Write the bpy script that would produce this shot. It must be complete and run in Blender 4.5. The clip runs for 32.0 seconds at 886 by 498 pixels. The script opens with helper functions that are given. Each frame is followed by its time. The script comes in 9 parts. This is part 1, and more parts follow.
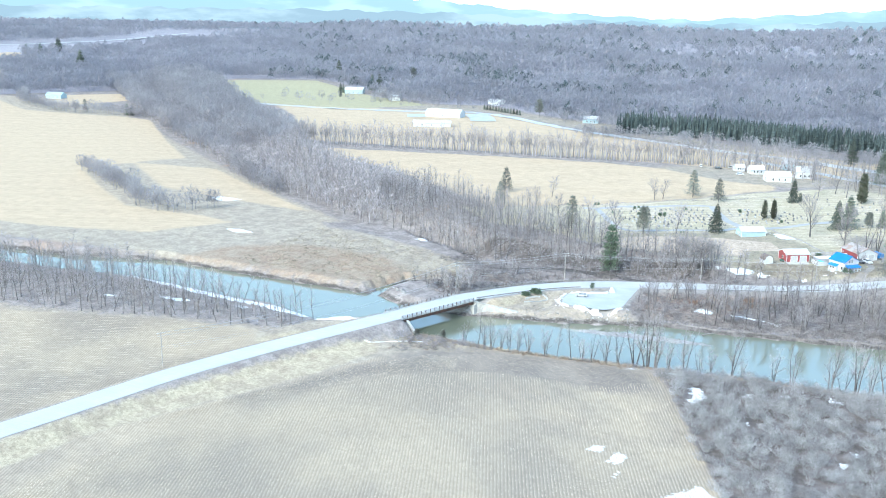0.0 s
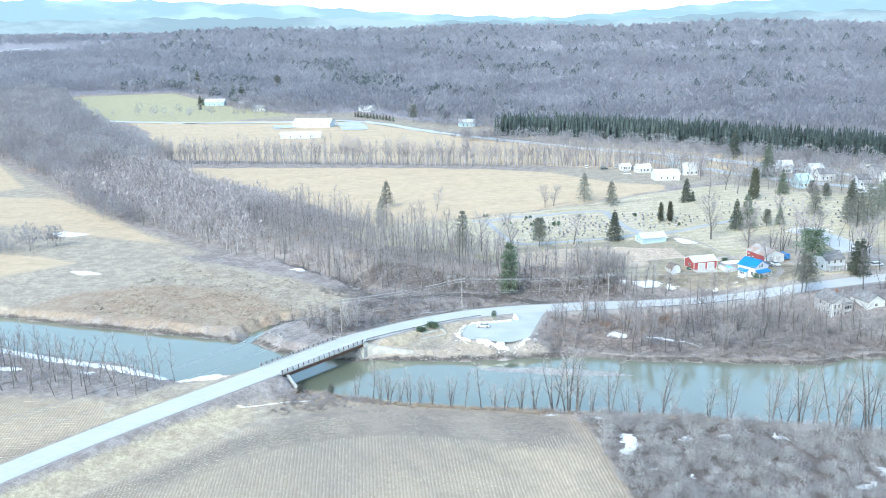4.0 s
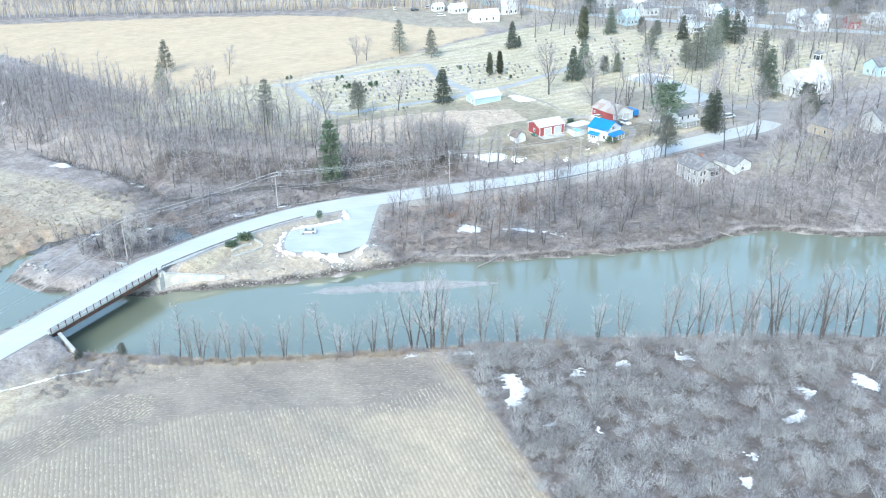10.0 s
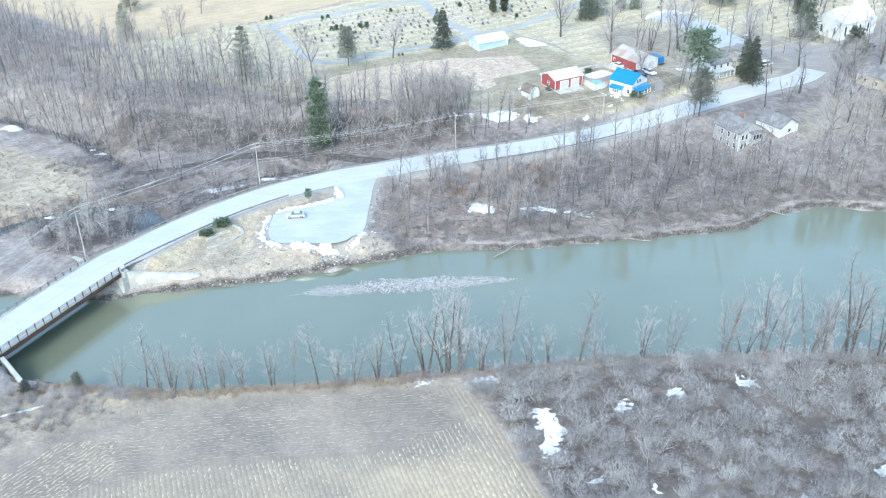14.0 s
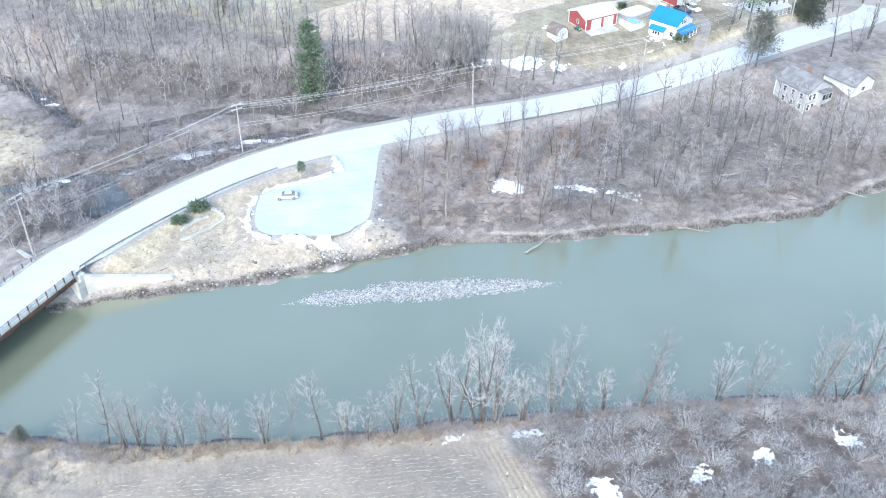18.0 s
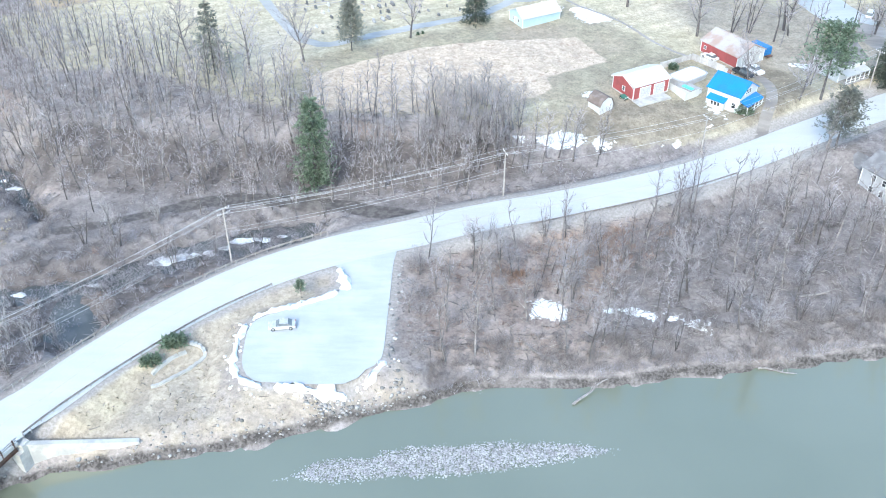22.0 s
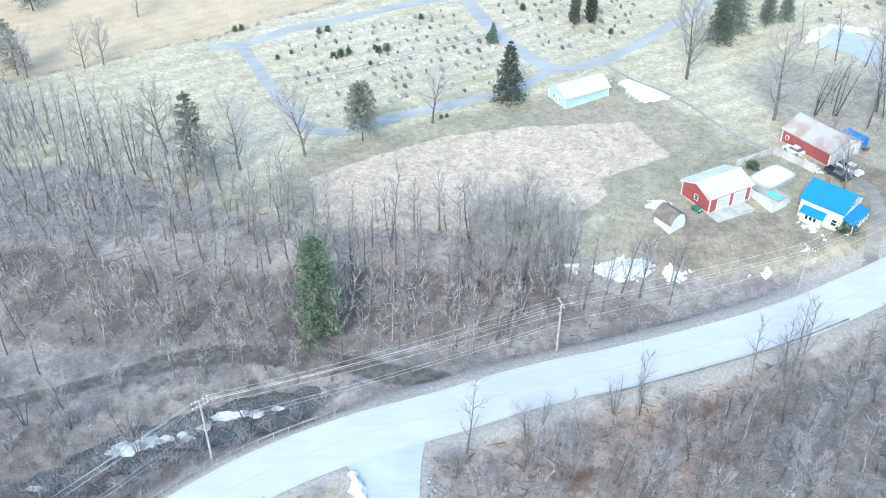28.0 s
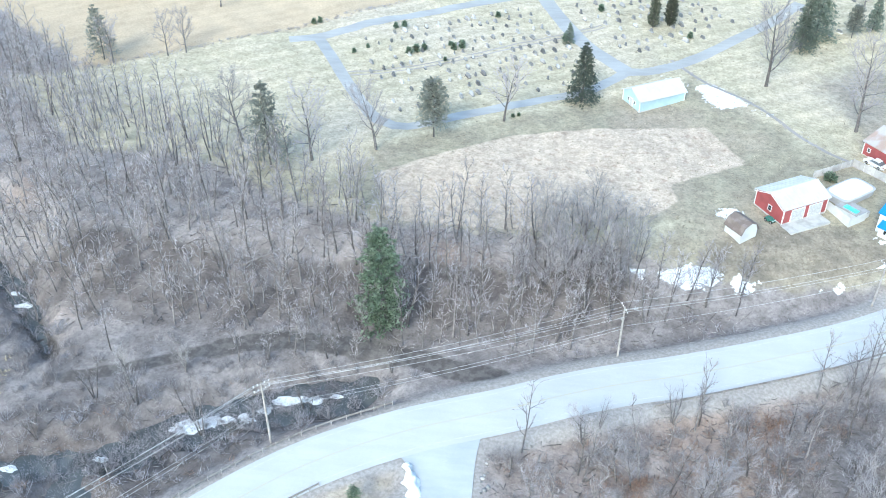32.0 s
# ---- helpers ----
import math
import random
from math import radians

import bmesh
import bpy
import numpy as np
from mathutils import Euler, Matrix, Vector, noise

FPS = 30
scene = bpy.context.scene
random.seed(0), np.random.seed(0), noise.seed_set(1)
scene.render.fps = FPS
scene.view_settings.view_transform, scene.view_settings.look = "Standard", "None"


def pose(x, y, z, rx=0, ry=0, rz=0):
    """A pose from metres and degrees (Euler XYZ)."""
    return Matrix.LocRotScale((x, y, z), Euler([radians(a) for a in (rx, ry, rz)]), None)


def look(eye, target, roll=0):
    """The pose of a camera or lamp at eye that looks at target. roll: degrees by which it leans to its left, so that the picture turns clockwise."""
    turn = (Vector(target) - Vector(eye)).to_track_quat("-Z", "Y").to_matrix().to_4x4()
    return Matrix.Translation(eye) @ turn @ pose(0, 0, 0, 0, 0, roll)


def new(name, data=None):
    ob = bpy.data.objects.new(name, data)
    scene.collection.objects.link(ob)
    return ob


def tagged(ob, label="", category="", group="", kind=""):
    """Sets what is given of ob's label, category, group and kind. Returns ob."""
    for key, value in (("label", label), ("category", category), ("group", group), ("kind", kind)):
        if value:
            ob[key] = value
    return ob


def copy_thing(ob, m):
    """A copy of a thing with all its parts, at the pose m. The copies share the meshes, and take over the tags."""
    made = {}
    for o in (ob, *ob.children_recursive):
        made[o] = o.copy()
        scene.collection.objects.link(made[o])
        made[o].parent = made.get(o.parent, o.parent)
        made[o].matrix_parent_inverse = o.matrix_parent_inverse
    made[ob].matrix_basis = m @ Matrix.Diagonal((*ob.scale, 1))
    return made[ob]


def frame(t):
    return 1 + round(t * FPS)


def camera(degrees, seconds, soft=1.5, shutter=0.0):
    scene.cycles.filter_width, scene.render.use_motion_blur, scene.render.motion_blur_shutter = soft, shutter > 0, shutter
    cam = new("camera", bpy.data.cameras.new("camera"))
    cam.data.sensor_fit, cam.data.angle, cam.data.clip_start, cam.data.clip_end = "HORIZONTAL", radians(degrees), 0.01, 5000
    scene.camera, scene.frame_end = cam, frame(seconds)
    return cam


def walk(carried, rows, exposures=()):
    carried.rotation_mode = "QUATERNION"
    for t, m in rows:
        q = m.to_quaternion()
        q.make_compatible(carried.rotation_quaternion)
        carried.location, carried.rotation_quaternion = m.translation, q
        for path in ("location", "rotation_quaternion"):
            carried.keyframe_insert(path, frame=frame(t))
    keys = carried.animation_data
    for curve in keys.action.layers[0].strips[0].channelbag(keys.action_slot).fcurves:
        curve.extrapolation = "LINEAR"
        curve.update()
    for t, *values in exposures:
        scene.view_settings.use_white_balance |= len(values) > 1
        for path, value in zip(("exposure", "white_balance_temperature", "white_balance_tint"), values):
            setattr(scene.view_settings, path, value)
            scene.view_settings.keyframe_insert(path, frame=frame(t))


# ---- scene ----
cam = camera(51.89, 32.0, 1.0)
PATH = [
    (0.0, 51.94, -167.37, 102.73, 76.03, -0.97, 23.57),
    (0.5, 49.92, -162.96, 102.83, 76.04, -0.91, 24.95),
    (1.0, 47.83, -158.50, 102.92, 76.06, -0.81, 26.03),
    (1.5, 45.72, -153.96, 102.96, 76.14, -0.71, 27.33),
    (2.0, 43.53, -149.04, 102.95, 76.19, -0.50, 26.73),
    (2.5, 41.25, -143.79, 102.86, 76.22, -0.07, 23.95),
    (3.0, 38.67, -138.29, 102.72, 76.21, 0.72, 16.33),
    (3.5, 36.24, -132.84, 102.56, 76.20, 0.85, 15.24),
    (5.5, 27.89, -112.53, 101.13, 76.21, 0.66, 11.61),
    (6.0, 26.36, -107.79, 101.16, 76.15, 0.98, 7.90),
    (6.5, 24.69, -102.99, 101.28, 76.10, 1.25, 4.65),
    (7.0, 22.80, -98.09, 101.49, 73.33, 1.23, 3.39),
    (7.5, 21.22, -93.26, 101.71, 70.13, 1.16, 3.25),
    (8.0, 19.82, -88.48, 101.95, 69.83, 1.09, 3.08),
    (8.5, 18.37, -83.56, 102.19, 69.83, 1.00, 2.91),
    (9.0, 16.76, -78.76, 102.33, 69.40, 0.91, 2.30),
    (9.5, 15.23, -74.01, 102.44, 66.90, 0.87, 1.94),
    (10.0, 13.90, -69.05, 102.62, 65.50, 0.79, 1.75),
    (10.5, 12.71, -64.13, 102.80, 65.39, 0.74, 1.65),
    (11.0, 11.79, -59.43, 102.92, 65.37, 0.67, 1.51),
    (11.5, 11.05, -54.72, 102.98, 65.40, 0.82, 1.11),
    (12.0, 10.21, -49.94, 102.97, 64.66, 0.91, 0.97),
    (12.5, 9.36, -45.25, 102.98, 62.80, 0.86, 0.87),
    (13.0, 8.55, -40.31, 103.06, 61.31, 0.85, 0.83),
    (13.5, 7.74, -35.37, 103.16, 61.18, 0.91, 0.71),
    (14.0, 6.97, -30.69, 103.19, 60.32, 0.86, 0.67),
    (14.5, 6.09, -25.91, 103.15, 57.68, 0.81, 0.62),
    (16.5, 0.96, -5.01, 101.81, 56.22, 0.32, 0.00),
    (17.0, -0.00, -0.00, 101.85, 55.93, 0.13, 0.00),
    (17.5, -0.95, 5.08, 101.95, 54.74, -0.10, -0.01),
    (18.0, -1.80, 10.17, 102.03, 53.72, -0.18, -0.16),
    (18.5, -2.31, 15.36, 102.07, 53.57, -0.19, -0.13),
    (19.0, -2.83, 20.53, 102.09, 53.53, -0.15, -0.11),
    (19.5, -3.29, 25.62, 102.09, 53.50, -0.15, -0.01),
    (20.0, -3.73, 30.77, 102.12, 53.45, -0.24, 0.16),
    (20.5, -4.05, 35.87, 102.17, 53.46, -0.25, 0.30),
    (21.0, -4.42, 40.95, 102.25, 53.47, -0.22, 0.40),
    (21.5, -4.71, 46.04, 102.34, 53.49, -0.20, 0.47),
    (22.0, -5.02, 51.21, 102.30, 53.50, -0.13, 0.52),
    (22.5, -5.59, 56.34, 102.18, 53.51, -0.20, 0.50),
    (23.0, -6.52, 61.43, 102.13, 53.53, -0.31, 0.44),
    (23.5, -7.14, 66.45, 102.17, 53.54, -0.44, 0.45),
    (24.0, -7.37, 71.20, 102.31, 53.54, -0.50, 0.55),
    (24.5, -7.73, 76.15, 102.38, 53.55, -0.53, 0.56),
    (25.0, -8.17, 81.04, 102.35, 53.62, -0.54, 0.56),
    (25.5, -8.70, 85.42, 102.24, 53.69, -0.47, 0.37),
    (27.5, -11.14, 97.69, 101.93, 53.45, -0.21, 0.40),
    (28.0, -11.43, 98.91, 101.89, 53.35, -0.10, 0.57),
    (28.5, -11.69, 99.65, 101.86, 53.26, -0.13, 1.88),
    (29.0, -11.74, 99.99, 101.84, 53.21, -0.03, 2.70),
    (29.5, -11.66, 100.05, 101.87, 53.18, 0.04, 3.15),
    (30.0, -11.57, 99.88, 101.93, 53.21, 0.03, 3.90),
    (30.5, -11.54, 99.74, 101.98, 53.22, 0.04, 4.68),
    (31.0, -11.38, 99.36, 102.00, 53.21, 0.11, 5.20),
    (31.5, -11.18, 98.97, 102.05, 53.21, 0.20, 5.46),
    (32.0, -11.07, 98.55, 102.10, 53.19, 0.17, 5.62),
]
walk(cam, [(t, pose(x, y, z, rx, ry, rz)) for t, x, y, z, rx, ry, rz in PATH], exposures=[(0, 1.90, 6300, -2), (3, 1.82, 6300, -2), (6, 1.79, 6300, -2), (7.5, 1.92, 6300, -2), (9, 1.91, 6300, -2), (12, 1.85, 6300, -2), (15, 1.88, 6300, -1), (17, 2.0, 6400, 2), (20, 2.05, 6450, 4), (22, 1.95, 6400, 2), (24, 1.85, 6300, -1), (25.5, 1.81, 6300, -2), (32, 1.84, 6300, -2)])


# ---- light: a thin bright overcast ----
SUN_EL, SUN_AZ = radians(38), radians(200)
world = bpy.data.worlds.new("sky")
scene.world = world
world.use_nodes = True
_n = world.node_tree.nodes
_sky = _n.new("ShaderNodeTexSky")
_sky.sky_type, _sky.sun_disc = "NISHITA", False
_sky.sun_elevation, _sky.sun_rotation = SUN_EL, SUN_AZ
_sky.dust_density, _sky.ozone_density, _sky.air_density = 1.0, 1.0, 1.0
_n["Background"].inputs[1].default_value = 0.15
world.node_tree.links.new(_sky.outputs[0], _n["Background"].inputs[0])
_s = bpy.data.lights.new("sun", "SUN")
_s.energy, _s.angle, _s.color = 0.8, radians(16), (1.0, 0.96, 0.91)
sun = new("sun", _s)
_d = Vector((math.sin(SUN_AZ) * math.cos(SUN_EL), math.cos(SUN_AZ) * math.cos(SUN_EL), math.sin(SUN_EL)))
sun.matrix_world = look(_d * 300, (0, 0, 0))


# ---- materials ----
class Nodes:
    """Short hands for a node tree."""
    def __init__(self, name):
        self.mat = bpy.data.materials.new(name)
        self.mat.use_nodes = True
        self.tree = self.mat.node_tree
        self.bsdf = self.tree.nodes["Principled BSDF"]
        self.pos = self.add("ShaderNodeNewGeometry").outputs["Position"]

    def add(self, kind):
        return self.tree.nodes.new(kind)

    def link(self, a, b):
        self.tree.links.new(a, b)

    def put(self, socket, v):
        if isinstance(v, (int, float)):
            socket.default_value = v
        elif isinstance(v, tuple):
            socket.default_value = (*v, 1) if len(v) == 3 and socket.type == "RGBA" else v
        else:
            self.link(v, socket)

    def noise(self, scale, detail=3.0, stretch=None, rough=0.55, warp=0.0):
        n = self.add("ShaderNodeTexNoise")
        n.inputs["Scale"].default_value, n.inputs["Detail"].default_value = scale, detail
        n.inputs["Roughness"].default_value, n.inputs["Distortion"].default_value = rough, warp
        v = self.pos
        if stretch:
            m = self.add("ShaderNodeMapping")
            m.inputs["Scale"].default_value = stretch[:3]
            if len(stretch) > 3:
                m.inputs["Rotation"].default_value = (0, 0, stretch[3])
            self.link(v, m.inputs[0])
            v = m.outputs[0]
        self.link(v, n.inputs["Vector"])
        return n.outputs["Fac"]

    def rows(self, turn, period, warp=0.6):
        """Soft stripes that run along a direction, turn degrees from the x axis."""
        m = self.add("ShaderNodeMapping")
        m.vector_type = "TEXTURE"
        m.inputs["Rotation"].default_value = (0, 0, radians(turn + 90))
        w = self.add("ShaderNodeTexWave")
        w.inputs["Scale"].default_value, w.inputs["Distortion"].default_value = 0.314 / period, warp
        w.inputs["Detail Scale"].default_value = 0.3
        self.link(self.pos, m.inputs[0]), self.link(m.outputs[0], w.inputs["Vector"])
        return w.outputs["Fac"]

    def ramp(self, v, a, b, lo=0.0, hi=1.0):
        n = self.add("ShaderNodeMapRange")
        n.interpolation_type = "SMOOTHSTEP"
        for i, x in enumerate((a, b, lo, hi)):
            n.inputs[i + 1].default_value = x
        self.put(n.inputs[0], v)
        return n.outputs[0]

    def math(self, op, a, b=0.0):
        n = self.add("ShaderNodeMath")
        n.operation = op
        self.put(n.inputs[0], a), self.put(n.inputs[1], b)
        return n.outputs[0]

    def mix(self, f, a, b):
        n = self.add("ShaderNodeMix")
        n.data_type = "RGBA"
        self.put(n.inputs[0], f), self.put(n.inputs[6], a), self.put(n.inputs[7], b)
        return n.outputs[2]

    def shade(self, c, f, amount=0.35):
        """c made darker or lighter by f (0 to 1) about its middle."""
        n = self.add("ShaderNodeHueSaturation")
        self.put(n.inputs["Value"], self.ramp(f, 0, 1, 1 - amount, 1 + amount))
        self.put(n.inputs["Color"], c)
        return n.outputs[0]

    def attr(self, name):
        n = self.add("ShaderNodeAttribute")
        n.attribute_name = name
        return n.outputs["Fac"]

    def random(self):
        return self.add("ShaderNodeObjectInfo").outputs["Random"]

    def island(self):
        return self.add("ShaderNodeNewGeometry").outputs["Random Per Island"]

    def done(self, color, rough=0.85, metal=0.0, bump=None, strength=0.3, dist=0.05, spec=0.3):
        self.put(self.bsdf.inputs["Base Color"], color)
        self.put(self.bsdf.inputs["Roughness"], rough)
        self.put(self.bsdf.inputs["Metallic"], metal)
        self.bsdf.inputs["Specular IOR Level"].default_value = spec
        if bump is not None:
            b = self.add("ShaderNodeBump")
            b.inputs["Strength"].default_value, b.inputs["Distance"].default_value = strength, dist
            self.link(bump, b.inputs["Height"])
            self.link(b.outputs[0], self.bsdf.inputs["Normal"])
        return self.mat


def plain(name, a, b=None, scale=3.0, rough=0.8, metal=0.0, vary=0.2, fine=25.0, bump=0.2, by=None, spec=0.3):
    """A worn surface: a with patches of b, finer grain, and a shade by object or by piece."""
    n = Nodes(name)
    c = n.mix(n.ramp(n.noise(scale), 0.4, 0.65), a, b or tuple(x * 0.75 for x in a))
    c = n.shade(c, n.noise(fine, 2.0), vary * 0.6)
    if by == "object":
        c = n.shade(c, n.random(), vary)
    elif by == "island":
        c = n.shade(c, n.island(), vary)
    return n.done(c, rough, metal, n.noise(fine, 3.0) if bump else None, bump, 0.03, spec)


PALE_BARK = plain("pale_bark", (0.19, 0.174, 0.17), (0.275, 0.255, 0.248), 1.5, vary=0.3, by="object")
BARK = plain("bark", (0.105, 0.093, 0.09), (0.18, 0.163, 0.158), 2.0, vary=0.3, by="object")
BANK_TWIG = plain("bank_twigs", (0.32, 0.295, 0.29), (0.40, 0.37, 0.365), 0.6, vary=0.2, by="object", bump=0)
TWIG = plain("twigs", (0.295, 0.268, 0.274), (0.385, 0.356, 0.363), 0.6, vary=0.22, by="object", bump=0)
PALE_TWIG = plain("pale_twigs", (0.40, 0.37, 0.36), (0.48, 0.45, 0.44), 0.6, vary=0.2, by="object", bump=0)
BRUSH = plain("brush_twigs", (0.30, 0.275, 0.283), (0.42, 0.395, 0.41), 0.18, vary=0.3, by="island", bump=0)
WOOD_TWIG = plain("wood_twigs", (0.315, 0.289, 0.298), (0.415, 0.386, 0.396), 0.3, vary=0.3, by="island", bump=0)
DEADFALL = plain("fallen_twigs", (0.18, 0.158, 0.15), (0.32, 0.293, 0.275), 0.8, vary=0.45, by="island", bump=0)
THICKET_TWIG = plain("thicket_twigs", (0.27, 0.258, 0.258), (0.43, 0.415, 0.415), 0.16, vary=0.35, by="island", bump=0)
RAIL = plain("dull_rail_steel", (0.27, 0.25, 0.235), (0.20, 0.175, 0.16), 1.0, rough=0.6, vary=0.15)
CAR_GLASS = plain("car_glass", (0.15, 0.168, 0.178), rough=0.1, vary=0.05, bump=0, spec=0.5)
RIVER_BRUSH = plain("river_wood_brush", (0.235, 0.208, 0.202), (0.335, 0.303, 0.297), 0.25, vary=0.35, by="island", bump=0)
EAST_TWIG = plain("east_wood_twigs", (0.265, 0.233, 0.228), (0.35, 0.318, 0.315), 0.3, vary=0.3, by="island", bump=0)
WOOD_BARK = plain("dark_wood_bark", (0.155, 0.138, 0.134), (0.25, 0.228, 0.22), 1.0, vary=0.35, by="island", bump=0)
RED_BRUSH = plain("red_brush", (0.30, 0.19, 0.14), (0.33, 0.25, 0.21), 0.3, vary=0.3, by="island", bump=0)
DRY_TUFT = plain("dry_tufts", (0.27, 0.225, 0.16), (0.40, 0.34, 0.25), 0.6, vary=0.4, by="island", bump=0)
REED = plain("dry_reed", (0.46, 0.385, 0.31), (0.37, 0.29, 0.235), 0.4, vary=0.3, by="island", bump=0)
FAR_WOOD = plain("far_woods", (0.32, 0.302, 0.315), (0.41, 0.388, 0.40), 0.03, vary=0.15, by="island", bump=0)
# hillside twigs tinted mauve-blue: the haze of distance is put into the colour
HAZED_HILL_WOOD = plain("hazed_hillside_woods", (0.285, 0.278, 0.305), (0.365, 0.352, 0.38), 0.012, vary=0.09, fine=0.9, by="island", bump=0)
# hillside pines paled and blued against the belt pines: haze in the colour
HAZED_HILL_PINE = plain("hazed_hillside_pines", (0.13, 0.156, 0.158), (0.175, 0.203, 0.20), 0.02, vary=0.3, by="island", bump=0)
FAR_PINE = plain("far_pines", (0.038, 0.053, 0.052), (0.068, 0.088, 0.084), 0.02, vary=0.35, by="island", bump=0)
NEEDLE = plain("spruce_needles", (0.165, 0.193, 0.155), (0.215, 0.24, 0.195), 0.5, vary=0.35, by="object", bump=0)
PINE_NEEDLE = plain("pine_needles", (0.185, 0.245, 0.17), (0.265, 0.32, 0.235), 0.6, vary=0.3, by="island", bump=0)
DARK_BRUSH = plain("dark_brush", (0.10, 0.098, 0.09), (0.15, 0.145, 0.135), 0.4, vary=0.3, by="island", bump=0)
GREY_NEEDLE = plain("dull_needles", (0.235, 0.242, 0.208), (0.31, 0.312, 0.275), 0.5, vary=0.3, by="object", bump=0)
THUJA = plain("cedar_leaves", (0.105, 0.115, 0.085), (0.145, 0.148, 0.11), 0.8, vary=0.3, by="object", bump=0)
SNOW = plain("old_snow", (0.82, 0.84, 0.86), (0.70, 0.71, 0.72), 0.6, rough=0.6, vary=0.06, fine=6, bump=0.4)
ROCK = plain("rip_rap", (0.33, 0.315, 0.30), (0.23, 0.22, 0.21), 1.2, vary=0.35, by="island", bump=0.4)
GRAVEL = plain("bar_gravel", (0.37, 0.36, 0.36), (0.29, 0.28, 0.285), 1.0, vary=0.35, by="island", bump=0.2)
CONCRETE = plain("weathered_concrete", (0.50, 0.49, 0.46), (0.38, 0.37, 0.35), 0.5, vary=0.15, fine=8)
RUST_STEEL = plain("weathering_steel", (0.14, 0.075, 0.055), (0.09, 0.06, 0.05), 0.8, rough=0.7, vary=0.2)
GALV = plain("galvanised_steel", (0.46, 0.46, 0.46), (0.33, 0.30, 0.28), 1.5, rough=0.5, metal=0.6, vary=0.15)
WOODPOLE = plain("grey_pole_wood", (0.38, 0.355, 0.335), (0.30, 0.275, 0.255), 1.0, vary=0.15)
WIRE = plain("wire", (0.50, 0.51, 0.53), rough=0.5, bump=0)
DEADWOOD = plain("bleached_log", (0.33, 0.30, 0.285), (0.21, 0.19, 0.178), 1.5, vary=0.2)
WHITE_SIDING = plain("white_siding", (0.60, 0.61, 0.61), (0.53, 0.54, 0.55), 0.4, rough=0.6, vary=0.05, bump=0)
PALE_BLUE = plain("pale_blue_siding", (0.42, 0.55, 0.60), (0.37, 0.49, 0.54), 0.4, rough=0.6, vary=0.06, bump=0)
GREY_SIDING = plain("grey_siding", (0.44, 0.44, 0.45), (0.37, 0.375, 0.39), 0.4, rough=0.7, vary=0.08, bump=0)
TAN_SIDING = plain("tan_siding", (0.50, 0.42, 0.30), (0.44, 0.37, 0.27), 0.4, rough=0.7, vary=0.08, bump=0)
RED_SIDING = plain("barn_red_siding", (0.33, 0.082, 0.082), (0.27, 0.07, 0.07), 0.5, rough=0.65, vary=0.1, bump=0)
BLUE_ROOF = plain("blue_metal_roof", (0.02, 0.21, 0.56), (0.03, 0.18, 0.47), 0.3, rough=0.4, vary=0.08, bump=0)
WHITE_ROOF = plain("white_metal_roof", (0.56, 0.56, 0.56), (0.49, 0.49, 0.49), 0.3, rough=0.45, vary=0.05, bump=0)
RUST_ROOF = plain("rusting_metal_roof", (0.42, 0.39, 0.38), (0.36, 0.27, 0.23), 0.35, rough=0.55, vary=0.12, fine=3, bump=0)
SHINGLE = plain("brown_shingle", (0.17, 0.135, 0.12), (0.23, 0.19, 0.17), 0.8, rough=0.9, vary=0.2, fine=6)
GREY_SHINGLE = plain("grey_shingle", (0.17, 0.165, 0.17), (0.24, 0.235, 0.24), 0.6, rough=0.9, vary=0.15, fine=6)
TRIM = plain("white_trim", (0.80, 0.80, 0.80), rough=0.5, vary=0.04, bump=0)
GLASS_DARK = plain("window_glass", (0.03, 0.035, 0.04), rough=0.08, vary=0.05, bump=0, spec=0.6)
DOOR_PANEL = plain("overhead_door_panel", (0.52, 0.52, 0.52), rough=0.5, vary=0.05, bump=0)
STONE = plain("grave_granite", (0.19, 0.185, 0.187), (0.42, 0.41, 0.40), 0.25, vary=0.45, by="object", bump=0.2)
RUBBER = plain("tyre_rubber", (0.02, 0.02, 0.02), rough=0.9, bump=0)
SILVER = plain("silver_car_paint", (0.50, 0.51, 0.52), rough=0.3, metal=0.0, vary=0.03, bump=0, spec=0.5)
WHITE_CAR = plain("white_car_paint", (0.78, 0.79, 0.80), rough=0.3, vary=0.03, bump=0, spec=0.5)
DARK_CAR = plain("dark_car_paint", (0.045, 0.05, 0.06), rough=0.3, vary=0.03, bump=0, spec=0.5)
BLUE_CAR = plain("blue_paint", (0.03, 0.20, 0.50), rough=0.45, vary=0.05, bump=0)
CYAN_COVER = plain("cyan_pool_cover", (0.12, 0.60, 0.68), (0.2, 0.66, 0.72), 1.0, rough=0.5, vary=0.05, bump=0)
GREY_FENCE = plain("weathered_fence_board", (0.50, 0.48, 0.47), (0.40, 0.38, 0.37), 1.0, vary=0.2, by="object", bump=0)


def asphalt(name, a, b, streak):
    n = Nodes(name)
    c = n.mix(n.ramp(n.noise(0.15, 4), 0.35, 0.7), a, b)
    c = n.shade(c, n.noise(9.0, 2), 0.12)
    c = n.shade(c, n.noise(0.5, 3, (0.25, 1.6, 1, 0.4)), streak)
    return n.done(c, n.ramp(n.noise(0.3), 0.3, 0.7, 0.45, 0.75), 0, n.noise(30), 0.15, 0.01, 0.2)


